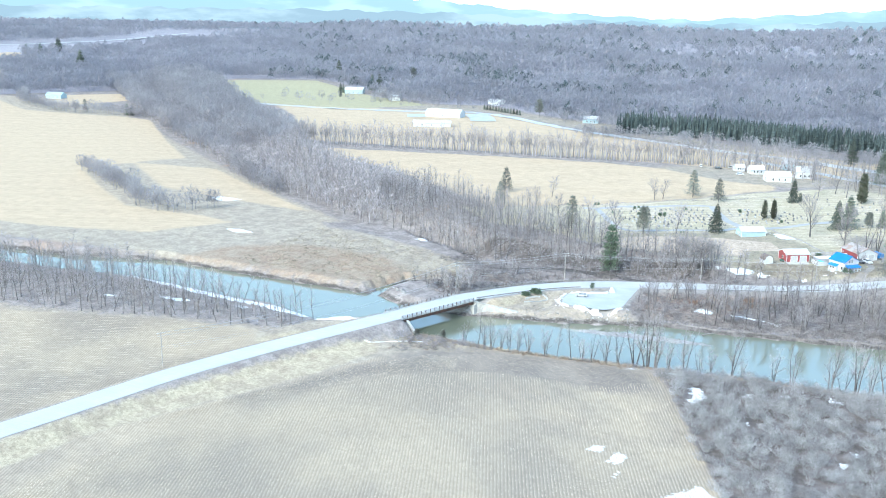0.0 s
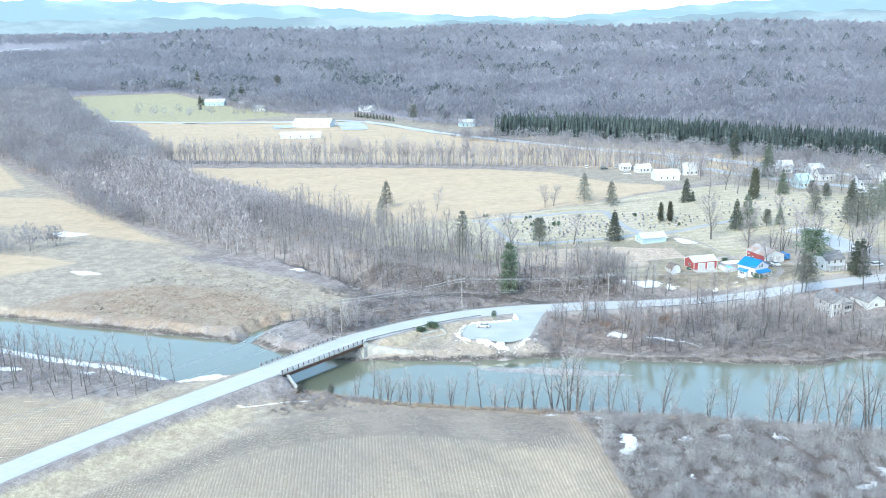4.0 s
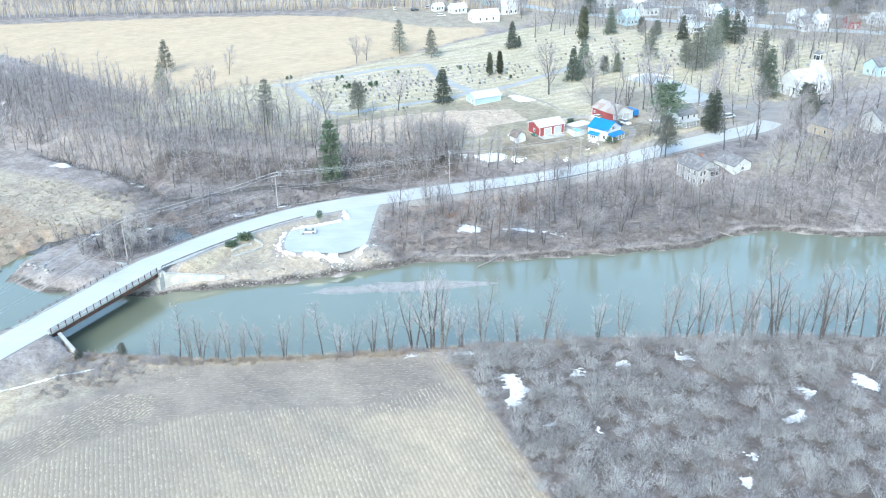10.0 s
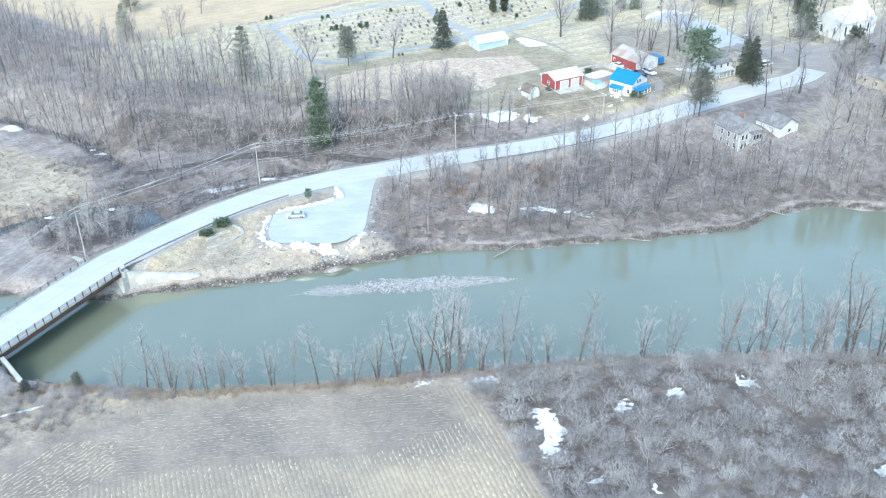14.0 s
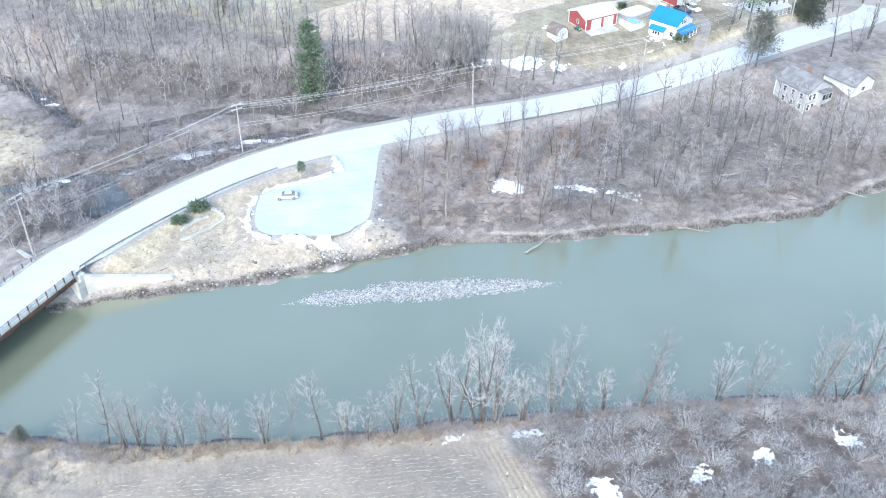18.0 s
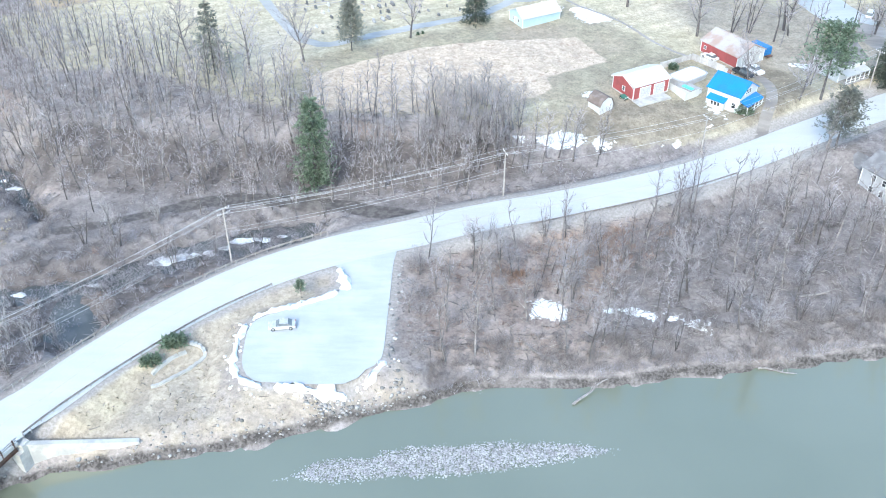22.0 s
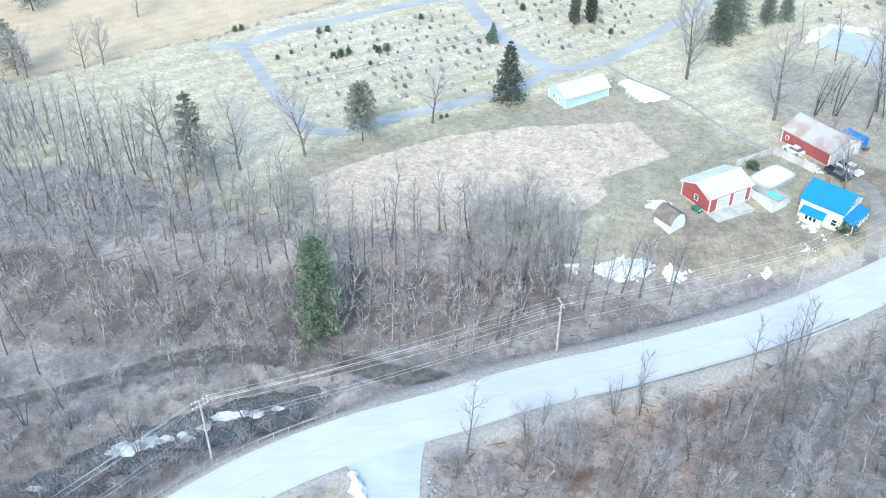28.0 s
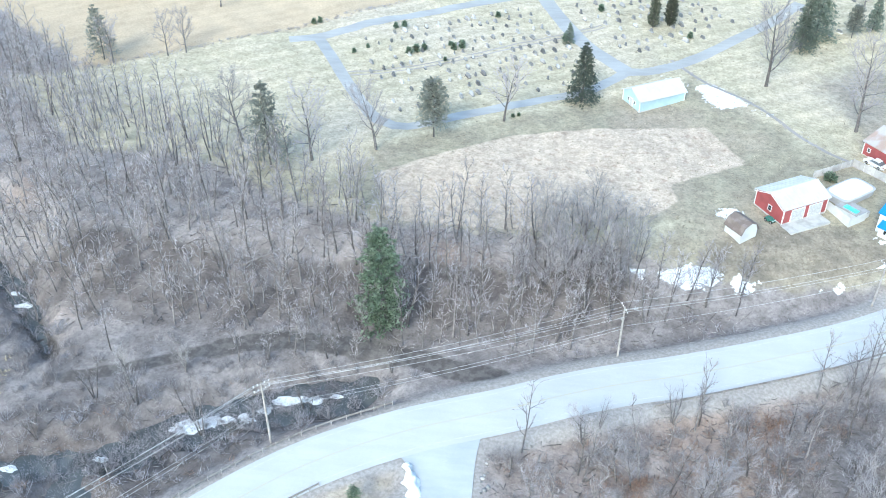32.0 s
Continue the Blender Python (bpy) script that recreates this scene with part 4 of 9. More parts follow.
def grown_tree(seed, h, spread, limbs, subs=4, twigs=4, lets=3, stems=1, low=0.25, girth=0.013, fine=0.02, steep=(0.7, 1.6), lean=0.2):
    """A leafless tree grown by branching: trunk, limbs, boughs, twigs and fine tips in a rounded crown."""
    r = rng_of(seed)
    wood, crown = Shape(), Shape()

    def side(p, d, ln, spray):
        d = d / (np.linalg.norm(d) + 1e-9) + r.normal(0, spray, 3) + (0, 0, 0.22)
        return p, d / np.linalg.norm(d), ln

    for s in range(stems):
        hh = h * (1 if s == 0 else r.uniform(0.65, 0.97))
        a0 = r.uniform(0, 6.28)
        tilt = r.normal(0, 0.05, 2) if stems == 1 else np.array((math.cos(a0 + s * 2.3), math.sin(a0 + s * 2.3))) * r.uniform(0.4, 1.2) * lean
        base = np.array((*(tilt * (0 if stems == 1 else 2.0)), -0.4))
        trunk = bend_path(r, base, (tilt[0], tilt[1], 1), hh * 0.96, 7, 0.05, 0.03)
        rad = h * girth * (1 if stems == 1 else r.uniform(0.6, 0.85))
        wood.add(*tube(trunk, [rad * (1 - 0.135 * i) for i in range(7)] + [0.0], 5))
        for k in range(limbs):
            u = low + (0.96 - low) * (k + r.uniform(0, 1)) / limbs
            i = min(int(u * 7), 6)
            p = trunk[i] + (trunk[i + 1] - trunk[i]) * (u * 7 - i)
            az = 2.4 * k + r.uniform(-0.5, 0.5) + s
            ln = spread * h * math.sqrt(max(0.12, 1 - ((u - 0.4) / 0.62) ** 2)) * r.uniform(0.75, 1.2)
            limb = bend_path(r, p, np.array((math.cos(az), math.sin(az), r.uniform(*steep))) / 1.5, ln, 3, 0.13, 0.10)
            lr = max(rad * (1.05 - u) * 0.5, fine * 1.4)
            wood.add(*tube(limb, [lr, lr * 0.75, lr * 0.5, 0.0], 3))
            for j in range(subs):
                v = 0.5 + 2.45 * (j + r.uniform(0, 1)) / subs
                i = min(int(v), 2)
                q, d, l2 = side(limb[i] + (limb[i + 1] - limb[i]) * (v - i), limb[i + 1] - limb[i], ln * r.uniform(0.35, 0.6) * (1.15 - 0.17 * v), 0.42)
                bough = bend_path(r, q, d, l2, 2, 0.12, 0.08)
                br = max(lr * 0.45, fine)
                crown.add(*tube(bough, [br, br * 0.8, 0.0], 3))
                for m in range(twigs):
                    w = 0.25 + 1.72 * (m + r.uniform(0, 1)) / twigs
                    i = min(int(w), 1)
                    q2, d2, l3 = side(bough[i] + (bough[i + 1] - bough[i]) * (w - i), bough[i + 1] - bough[i], l2 * r.uniform(0.4, 0.75), 0.45)
                    crown.add(*tube([q2, q2 + d2 * l3], [fine * 0.8, 0.0], 3))
                    for _ in range(lets):
                        q3, d3, l4 = side(q2 + d2 * l3 * r.uniform(0.3, 1.0), d2, l3 * r.uniform(0.4, 0.8), 0.5)
                        g = np.cross(d3, r.normal(0, 1, 3))
                        g *= fine * 0.6 / (np.linalg.norm(g) + 1e-9)
                        crown.add([q3 - g, q3 + g, q3 + d3 * l4], [(0, 1, 2)])
    return wood.arrays(), crown.arrays()


def shrub(seed, h, w, stems, fine=0.018, side=6):
    """A rounded leafless bush of curved stems with side twigs."""
    r = rng_of(seed)
    s = Shape()
    for k in range(stems):
        a, o = r.uniform(0, 6.28), r.uniform(0, 0.3) * w
        p = np.array((math.cos(a) * o, math.sin(a) * o, -0.1))
        lean = r.uniform(0.0, 1.1)
        d = np.array((math.cos(a) * lean, math.sin(a) * lean, 1.0)) + r.normal(0, 0.25, 3)
        path = bend_path(r, p, d / np.linalg.norm(d), h * r.uniform(0.6, 1.05) * (1 - 0.12 * lean), 2, 0.28, 0.0)
        s.add(*tube(path, [fine * 1.4, fine, 0.0], 3))
        for j in range(side):
            u = r.uniform(0.5, 1.98)
            i = min(int(u), 1)
            q = path[i] + (path[i + 1] - path[i]) * (u - i)
            e = r.normal(0, 0.8, 3) + (0, 0, 0.45)
            s.add(*tube([q, q + e / np.linalg.norm(e) * h * r.uniform(0.12, 0.3)], [fine * 0.75, 0.0], 3))
    return s.arrays()


def conifer(seed, h, width, whorls, sprays, droop=0.15, start=0.08, power=0.9, ragged=0.25, size=0.5):
    """Trunk, and a crown of whorled boughs that carry needle sprays."""
    r = rng_of(seed)
    wood, leaf = Shape(), Shape()
    trunk = bend_path(r, (0, 0, -0.4), (0, 0, 1), h, 5, 0.01)
    wood.add(*tube(trunk, [h * 0.014 * (1 - 0.19 * i) for i in range(5)] + [0.0], 6))
    for k in range(whorls):
        u = start + (1 - start) * (k + r.uniform(-0.3, 0.3)) / whorls
        u = min(max(u, start), 0.985)
        reach = width * (1 - (u - start) / (1 - start)) ** power + 0.12
        for b in range(6):
            a = 6.28 * (b + r.uniform(-0.35, 0.35)) / 6 + k * 0.7
            ln = reach * r.uniform(1 - ragged, 1 + ragged * 0.6)
            way = np.array((math.cos(a), math.sin(a), -droop + 0.35 * u + r.normal(0, 0.08)))
            p0 = np.array((0, 0, u * h))
            wood.add(*tube([p0, p0 + way * ln], [0.035, 0.0], 3))
            for s in range(sprays):
                v = r.uniform(0.25, 1.05)
                c = p0 + way * ln * v + r.normal(0, 0.10, 3) * ln
                sz = size * r.uniform(0.6, 1.3) * (0.5 + 0.5 * min(1, reach / width + 0.3))
                d = way * r.uniform(0.5, 1.0) + r.normal(0, 0.45, 3)
                d /= np.linalg.norm(d)
                e = np.cross(d, r.normal(0, 1, 3))
                e /= np.linalg.norm(e) + 1e-9
                g = np.cross(d, e) * 0.22
                tip, l, m, t = c + d * sz, c + e * sz * 0.42 - d * sz * 0.3, c - e * sz * 0.42 - d * sz * 0.3, c + g * sz
                leaf.add([tip, l, m, t], [(0, 1, 3), (1, 2, 3), (2, 0, 3)])
    return wood.arrays(), leaf.arrays()


def far_crown(seed, h, w, tufts, boughs=6):
    """A leafless crown seen from afar: trunk, a few boughs and a dome of twig tufts."""
    r = rng_of(seed)
    s = Shape()
    s.add(*tube([np.array((0, 0, -1.0)), np.array((0, 0, h * 0.8))], [h * 0.016, 0.0], 3))
    for k in range(boughs):
        a = r.uniform(0, 6.28)
        p = np.array((0, 0, h * r.uniform(0.25, 0.5)))
        s.add(*tube([p, p + np.array((math.cos(a) * w * 0.35, math.sin(a) * w * 0.35, h * r.uniform(0.25, 0.45)))], [h * 0.009, 0.0], 3))
    for k in range(tufts):
        a, u, rad = r.uniform(0, 6.28), r.uniform(0, 1), r.uniform(0.45, 1.0) ** 0.5
        z = h * (0.35 + 0.65 * u)
        o = w * 0.5 * rad * math.sqrt(max(0.05, 1 - (1.6 * (u - 0.42)) ** 2))
        c = np.array((math.cos(a) * o, math.sin(a) * o, z))
        d = np.array((math.cos(a) * 0.6, math.sin(a) * 0.6, 0.9)) + r.normal(0, 0.4, 3)
        d /= np.linalg.norm(d)
        e = np.cross(d, r.normal(0, 1, 3))
        e /= np.linalg.norm(e) + 1e-9
        sz = w * r.uniform(0.10, 0.20)
        s.add([c + d * sz * 1.5, c + e * sz * 0.13, c - e * sz * 0.13], [(0, 1, 2)])
    return s.arrays()


def hill_crown(seed, h, w, tufts=44, point=0.0, wide=0.05, long=1.0):
    """A crown on a far hillside: a loose uneven dome, or a cone, of fine upright twig tufts on a thin trunk."""
    r = rng_of(seed)
    s = Shape()
    s.add(*tube([np.array((0, 0, -1.0)), np.array((0, 0, h * 0.75))], [h * 0.014, 0.0], 3))
    lean = r.uniform(0.75, 1.15, 5)
    for k in range(tufts):
        a, u = 2.399 * k + r.uniform(-0.3, 0.3), (k + 0.5) / tufts
        o = w * 0.5 * math.sqrt(u) * lean[int(a / 6.2832 * 5) % 5]
        z = h * ((1 - 0.55 * u) * (1 - point) + (1 - 0.85 * math.sqrt(u)) * point) * r.uniform(0.86, 1.0)
        d = np.array((math.cos(a) * (0.2 + 0.7 * u), math.sin(a) * (0.2 + 0.7 * u), 0.8)) + r.normal(0, 0.25, 3)
        d *= long * w * r.uniform(0.10, 0.17) / np.linalg.norm(d)
        e = np.cross(d, r.normal(0, 1, 3))
        e *= w * wide * r.uniform(0.7, 1.2) / (np.linalg.norm(e) + 1e-9)
        c = np.array((math.cos(a) * o, math.sin(a) * o, z)) - d
        s.add([c - e, c + e, c + d * 1.6], [(0, 1, 2)])
    return s.arrays()


def bush(seed, h, w, stems, fine=0.02, side=12):
    """A round leafless bush: stems fan out from the root to a dome that is fuzzy with thin twigs."""
    r = rng_of(seed)
    s = Shape()
    for k in range(stems):
        a, u = 2.399 * k + r.uniform(-0.4, 0.4), math.sqrt((k + 0.5) / stems)
        tip = np.array((math.cos(a) * u * w * 0.5, math.sin(a) * u * w * 0.5, h * (0.2 + 0.8 * math.sqrt(max(0.0, 1 - 0.85 * u * u))))) * r.uniform(0.72, 1.08)
        root = np.array((tip[0] * 0.25, tip[1] * 0.25, -0.15))
        s.add(*tube([root, tip], [fine, 0.0], 3))
        out = (tip - root) / (np.linalg.norm(tip - root) + 1e-9)
        for j in range(side):
            q = root + (tip - root) * r.uniform(0.45, 1.0) + r.normal(0, 0.035, 3) * w
            e = out * 0.8 + r.normal(0, 0.75, 3)
            e *= h * r.uniform(0.1, 0.24) / np.linalg.norm(e)
            g = np.cross(e, r.normal(0, 1, 3))
            g *= fine * 0.8 / (np.linalg.norm(g) + 1e-9)
            s.add([q - g, q + g, q + e], [(0, 1, 2)])
    return s.arrays()


def far_conifer(seed, h, w, tiers=7):
    r = rng_of(seed)
    s = Shape()
    for k in range(tiers):
        u = k / tiers
        z, rad = h * (0.08 + 0.9 * u), w * (1 - u) * r.uniform(0.8, 1.15) + 0.15
        n = 6
        tip = np.array((r.normal(0, 0.05), r.normal(0, 0.05), z + h * 0.17))
        ring = [np.array((rad * r.uniform(0.7, 1.2) * math.cos(6.28 * j / n + k), rad * r.uniform(0.7, 1.2) * math.sin(6.28 * j / n + k), z - rad * r.uniform(0, 0.3))) for j in range(n)]
        s.add(ring + [tip], [(j, (j + 1) % n, n) for j in range(n)])
    return s.arrays()


def tri_mesh(name, v, f, material):
    me = bpy.data.meshes.new(name)
    me.vertices.add(len(v))
    me.vertices.foreach_set("co", np.ascontiguousarray(v, dtype=np.float32).ravel())
    me.loops.add(len(f) * 3)
    me.loops.foreach_set("vertex_index", np.ascontiguousarray(f, dtype=np.int32).ravel())
    me.polygons.add(len(f))
    me.polygons.foreach_set("loop_start", np.arange(0, len(f) * 3, 3, dtype=np.int32))
    me.update(calc_edges=True)
    me.materials.append(material)
    return me


def scatter(name, shapes, places, material, label, category, seed=1, smooth=False, wood=None):
    """Many copies of some shapes joined into one object of uncountable stuff. places: rows of x, y, size."""
    r = rng_of(seed)
    places = np.array(places, float)
    z = height(places[:, 0], places[:, 1])
    vs, fs, firms, n = [], [], [], 0
    for (x, y, s), h in zip(places, z):
        v, f, *firm = shapes[r.randint(len(shapes))]
        firms.append(np.arange(len(f)) < (firm[0] if firm else 0))
        a = r.uniform(0, 6.28)
        c, d = math.cos(a) * s, math.sin(a) * s
        vs.append(np.stack([v[:, 0] * c - v[:, 1] * d + x, v[:, 0] * d + v[:, 1] * c + y, v[:, 2] * s * r.uniform(0.85, 1.15) + h], 1))
        fs.append(f + n)
        n += len(v)
    ob = new(name, tri_mesh(name, np.concatenate(vs), np.concatenate(fs), material))
    if wood:
        ob.data.materials.append(wood)
        ob.data.polygons.foreach_set("material_index", np.concatenate(firms).astype(np.int32))
    if smooth:
        ob.data.polygons.foreach_set("use_smooth", np.ones(len(ob.data.polygons), bool))
    return tagged(ob, label, category, kind="stuff")


def sow(poly, gap, seed, jitter=0.8, keep=1.0, size=(0.8, 1.2), clear=7.0):
    """Places strewn evenly over an outline, clear of road, lot, lanes and water."""
    r = rng_of(seed)
    p = np.array(poly, float)
    xs, ys = np.arange(p[:, 0].min(), p[:, 0].max(), gap), np.arange(p[:, 1].min(), p[:, 1].max(), gap)
    gx, gy = [a.ravel() for a in np.meshgrid(xs, ys)]
    gx, gy = gx + r.uniform(-jitter, jitter, gx.shape) * gap * 0.6, gy + r.uniform(-jitter, jitter, gy.shape) * gap * 0.6
    ok = inside(gx, gy, poly) & (r.uniform(0, 1, gx.shape) < keep) & (path_dist(gx, gy, ROAD) > clear) & (area(gx, gy, LOT_LINE) < -2.5) & (area(gx, gy, RIVER) < -1.2)
    for q in COVER["snow"]:
        ok &= area(gx, gy, q) < -0.6
    gx, gy = gx[ok], gy[ok]
    return np.stack([gx, gy, r.uniform(size[0], size[1], gx.shape)], 1)


SLOPE_WOOD = [(-150, 246), (-110, 217), (-85, 209), (-60, 210), (-40, 210), (-20, 206), (0, 208), (20, 213.5), (34, 219.5), (27, 222), (18, 223), (9, 226), (12, 232), (-8, 236), (-36, 240), (-50, 248),
              (-66, 256), (-84, 266), (-100, 274), (-135, 300), (-170, 320), (-190, 290)]
EAST_WOOD = [(-13, 187), (10, 196), (40, 206), (70, 221), (76, 204), (92, 194), (135, 182), (135, 178), (118, 179), (100, 182), (88, 178), (76, 170.5), (50, 165.5), (20, 161.5), (-5, 160.5), (-12, 163)]
THICKET = [(36, 30), (21, 72), (14, 90), (9, 101), (14, 107), (40, 110), (90, 112), (140, 112), (150, 70), (130, 20), (60, 0)]
CREEK_WOOD = [(-112, 158), (-100, 164), (-86, 148), (-74, 158), (-60, 172), (-46, 186), (-34, 195), (-24, 203), (-44, 203), (-60, 199), (-76, 192), (-92, 186), (-108, 176)]
BAND_WOOD = [(-376, 390), (-495, 482), (-636, 603), (-900, 830), (-820, 930), (-692, 819), (-544, 656), (-352, 467), (-320, 424)]
NEAR_BAND = [(-150, 240), (-183, 254), (-245, 291), (-376, 390), (-320, 424), (-307, 406), (-200, 321), (-160, 306), (-186, 290)]
LEFT_WOOD = [(-112, 100), (-122, 84), (-150, 82), (-216, 66), (-320, 66), (-330, 106), (-246, 114), (-211, 118), (-160, 109), (-139, 108), (-120, 104)]

TALL = [grown_tree(q, 15.5, 0.20, 13, 4, 4, 2, low=0.30, girth=0.0125, fine=0.034) for q in (11, 12, 13, 14, 15)]
WIDE = [grown_tree(q, 13.5, 0.34, 15, 6, 5, 4, low=0.2, girth=0.02, fine=0.032, steep=(0.5, 1.3)) for q in (21, 22, 23)]
MULTI = [grown_tree(q, 12.5, 0.17, 8, 4, 4, 2, stems=3, low=0.22, girth=0.017, fine=0.018) for q in (31, 32, 33, 34)]
BANK = [grown_tree(q, 12.5, 0.25, 8, 5, 5, 3, stems=3, low=0.16, girth=0.018, fine=0.017, steep=(0.8, 2.0), lean=0.14) for q in (35, 36, 37, 38)]
SAPLING = [grown_tree(q, 6.0, 0.22, 7, 3, 3, 1, low=0.2, fine=0.02) for q in (41, 42)]
SHRUBS = [shrub(s, 2.4, 3.4, 20, 0.026, 7) for s in (51, 52, 53, 54)]
LOW_BRUSH = [shrub(s, 1.3, 2.0, 9, 0.028, 4) for s in (61, 62, 63)]
REEDS = [shrub(s, 1.6, 1.0, 16, 0.028, 3) for s in (66, 67)]


def tree_proto(shape, name, bark, leaf, label, category):
    e = new(name)
    (wv, wf), (cv, cf) = shape
    a, b = new("trunk", tri_mesh("trunk", wv, wf, bark)), new("crown", tri_mesh("crown", cv, cf, leaf))
    a.parent = b.parent = e
    return tagged(e, label, category)


def plant(proto, x, y, s=1.0, turn=0.0, stretch=1.0):
    m = pose(x, y, hz(x, y), 0, 0, turn) @ Matrix.Diagonal((s, s, s * stretch, 1))
    return m


def unscaled(m, proto):
    """m for a copy of a proto that itself stands scaled."""
    a = proto.matrix_basis.to_scale()
    return m @ Matrix.Diagonal((1 / a[0], 1 / a[1], 1 / a[2], 1))


BARE_LABELS = {"tall": "tall slender leafless grey tree on the wooded bank", "wide": "leafless open-grown tree with a broad twiggy crown", "multi": "leafless multi-stemmed tree by the river water", "bank": "pale leafless multi-stemmed tree on the river bank", "fuzzy": "leafless grey twiggy tree in a clump at the lawn edge", "pale": "pale leafless multi-stemmed tree beside the road"}
PROTO_TREES = {}
for _k, _set, _leaf in (("tall", TALL, TWIG), ("wide", WIDE, TWIG), ("multi", MULTI, TWIG), ("bank", BANK, BANK_TWIG), ("pale", BANK, PALE_TWIG), ("fuzzy", WIDE, BANK_TWIG)):
    PROTO_TREES[_k] = [tree_proto(s, "bare_tree", PALE_BARK if _k in ("pale", "fuzzy") else BARK, _leaf, BARE_LABELS[_k], "tree") for s in _set]
USED = set()


def put_tree(kind, x, y, s=1.0, stretch=1.0, group="", label=""):
    protos = PROTO_TREES[kind]
    k = int(abs(x * 7.3 + y * 3.1)) % len(protos)
    m = plant(None, x, y, s, (x * 37 + y * 91) % 360, stretch)
    p = protos[k]
    if (kind, k) in USED:
        p = copy_thing(p, unscaled(m, p))
    else:
        USED.add((kind, k))
        p.matrix_basis = m
    return tagged(p, label, group=group)


# woods on the slope above the road: trees one by one, the rest as stuff
_spots = sow(SLOPE_WOOD, 3.5, 3, keep=0.88, size=(0.55, 1.12), clear=11)
_spots = _spots[rng_of(7).permutation(len(_spots))]
_near = [p for p in _spots if -62 < p[0] < 36 and p[1] < 236]
_rest = [p for p in _spots if not (-62 < p[0] < 36 and p[1] < 236)]
for x, y, s in _near[:40]:
    put_tree("tall", x, y, s, group="woods on the bank")
_rest += list(_near[40:])
_MIDS = [grown_tree(q, 15.0, 0.20, 10, 3, 3, 2, low=0.26, girth=0.012, fine=0.052) for q in (1, 2, 3, 4)]
_ALLMID = [(np.concatenate([a[0], b[0]]), np.concatenate([a[1], b[1] + len(a[0])]), len(a[1])) for a, b in _MIDS]
_FARS = [grown_tree(q, 15.0, 0.20, 8, 3, 2, 1, low=0.25, girth=0.013, fine=0.06) for q in (5, 6, 7)]
_ALLFAR = [(np.concatenate([a[0], b[0]]), np.concatenate([a[1], b[1] + len(a[0])]), len(a[1])) for a, b in _FARS]
_ALLSAP = [(np.concatenate([a[0], b[0]]), np.concatenate([a[1], b[1] + len(a[0])])) for a, b in SAPLING]
scatter("woods", _ALLMID, _rest, WOOD_TWIG, "dense leafless grey woods on the slope", "woods", 4, wood=WOOD_BARK)
scatter("undergrowth", SHRUBS[:2] + LOW_BRUSH, sow(SLOPE_WOOD, 3.5, 5, keep=0.85, size=(0.55, 1.05), clear=9), WOOD_TWIG, "grey-brown twiggy undergrowth on the wooded slope", "undergrowth", 6)
for x, y, s in ((-11, 220.8, 0.75), (-6.4, 221.5, 0.95), (-4.2, 219.4, 0.8), (-1.9, 221.4, 1.05), (0.6, 219.6, 0.9), (2.7, 222.6, 1.05), (5.2, 221.2, 0.85), (7.3, 223.4, 0.9), (9.7, 224.5, 0.85), (13.9, 224.8, 0.85), (18.9, 223.2, 0.8), (22, 223, 0.85), (28, 225.5, 0.6)):
    put_tree("wide" if x < 6 else "tall", x, y, s, group="woods on the bank", label="broad leafless tree with a dark crown on the slope's edge")
# woods between road and river
_spots = sow(EAST_WOOD, 5.3, 8, keep=0.82, size=(0.65, 1.2), clear=7.5)
_spots = _spots[rng_of(9).permutation(len(_spots))]
for i, (x, y, s) in enumerate(_spots[:60]):
    put_tree(("wide", "tall", "multi", "tall")[i % 4], x, y, s * (0.62, 0.8, 0.72, 0.8)[i % 4], group="woods by the river")
if len(_spots) > 60:
    scatter("woods", _ALLMID, _spots[60:], EAST_TWIG, "leafless grey woods between the road and the river", "woods", 9, wood=WOOD_BARK)
for x, y, s, _kd in ((12.1, 182.5, 0.75, "tall"), (15.7, 177.8, 0.9, "wide"), (22.1, 194.6, 0.6, "multi"), (40.9, 200.2, 0.9, "tall"), (37.9, 178.6, 1.0, "wide"), (32, 174.3, 0.8, "tall"), (24.1, 165, 0.7, "tall"), (28.6, 185.8, 0.7, "wide"),
                     (47.4, 166.4, 0.8, "wide"), (62.3, 194.8, 1.0, "multi"), (66.4, 194, 0.9, "tall"), (52.5, 187.8, 0.8, "multi"), (60.6, 181.7, 0.8, "wide"), (24.7, 194.2, 0.6, "tall")):
    put_tree(_kd, x, y, s, group="woods by the river", label="dark-trunked leafless tree in the river woods")
scatter("undergrowth", SHRUBS + LOW_BRUSH, sow(EAST_WOOD, 3.2, 10, keep=0.75, size=(0.4, 0.9), clear=6.5), RIVER_BRUSH, "grey-brown brush between road and river", "undergrowth", 11)
BUSHES = [bush(q, 2.6, 4.6, 44, 0.028, 10) for q in (55, 56, 57, 58)]
_bush = sow(EAST_WOOD, 5.4, 111, keep=0.7, size=(0.5, 1.25), clear=8)
for q in COVER["snow"]:
    _bush = _bush[area(_bush[:, 0], _bush[:, 1] + 1.5, q) < -3.5]
scatter("undergrowth", BUSHES, _bush, EAST_TWIG, "rounded grey leafless bushes in the river woods", "undergrowth", 112)
scatter("red_brush", SHRUBS[:2] + LOW_BRUSH, sow([(21, 188), (24, 197), (36, 201), (40, 196), (31, 184)], 1.7, 113, keep=0.8, size=(0.5, 0.95)), RED_BRUSH, "russet brush thicket below the road", "brush", 114)
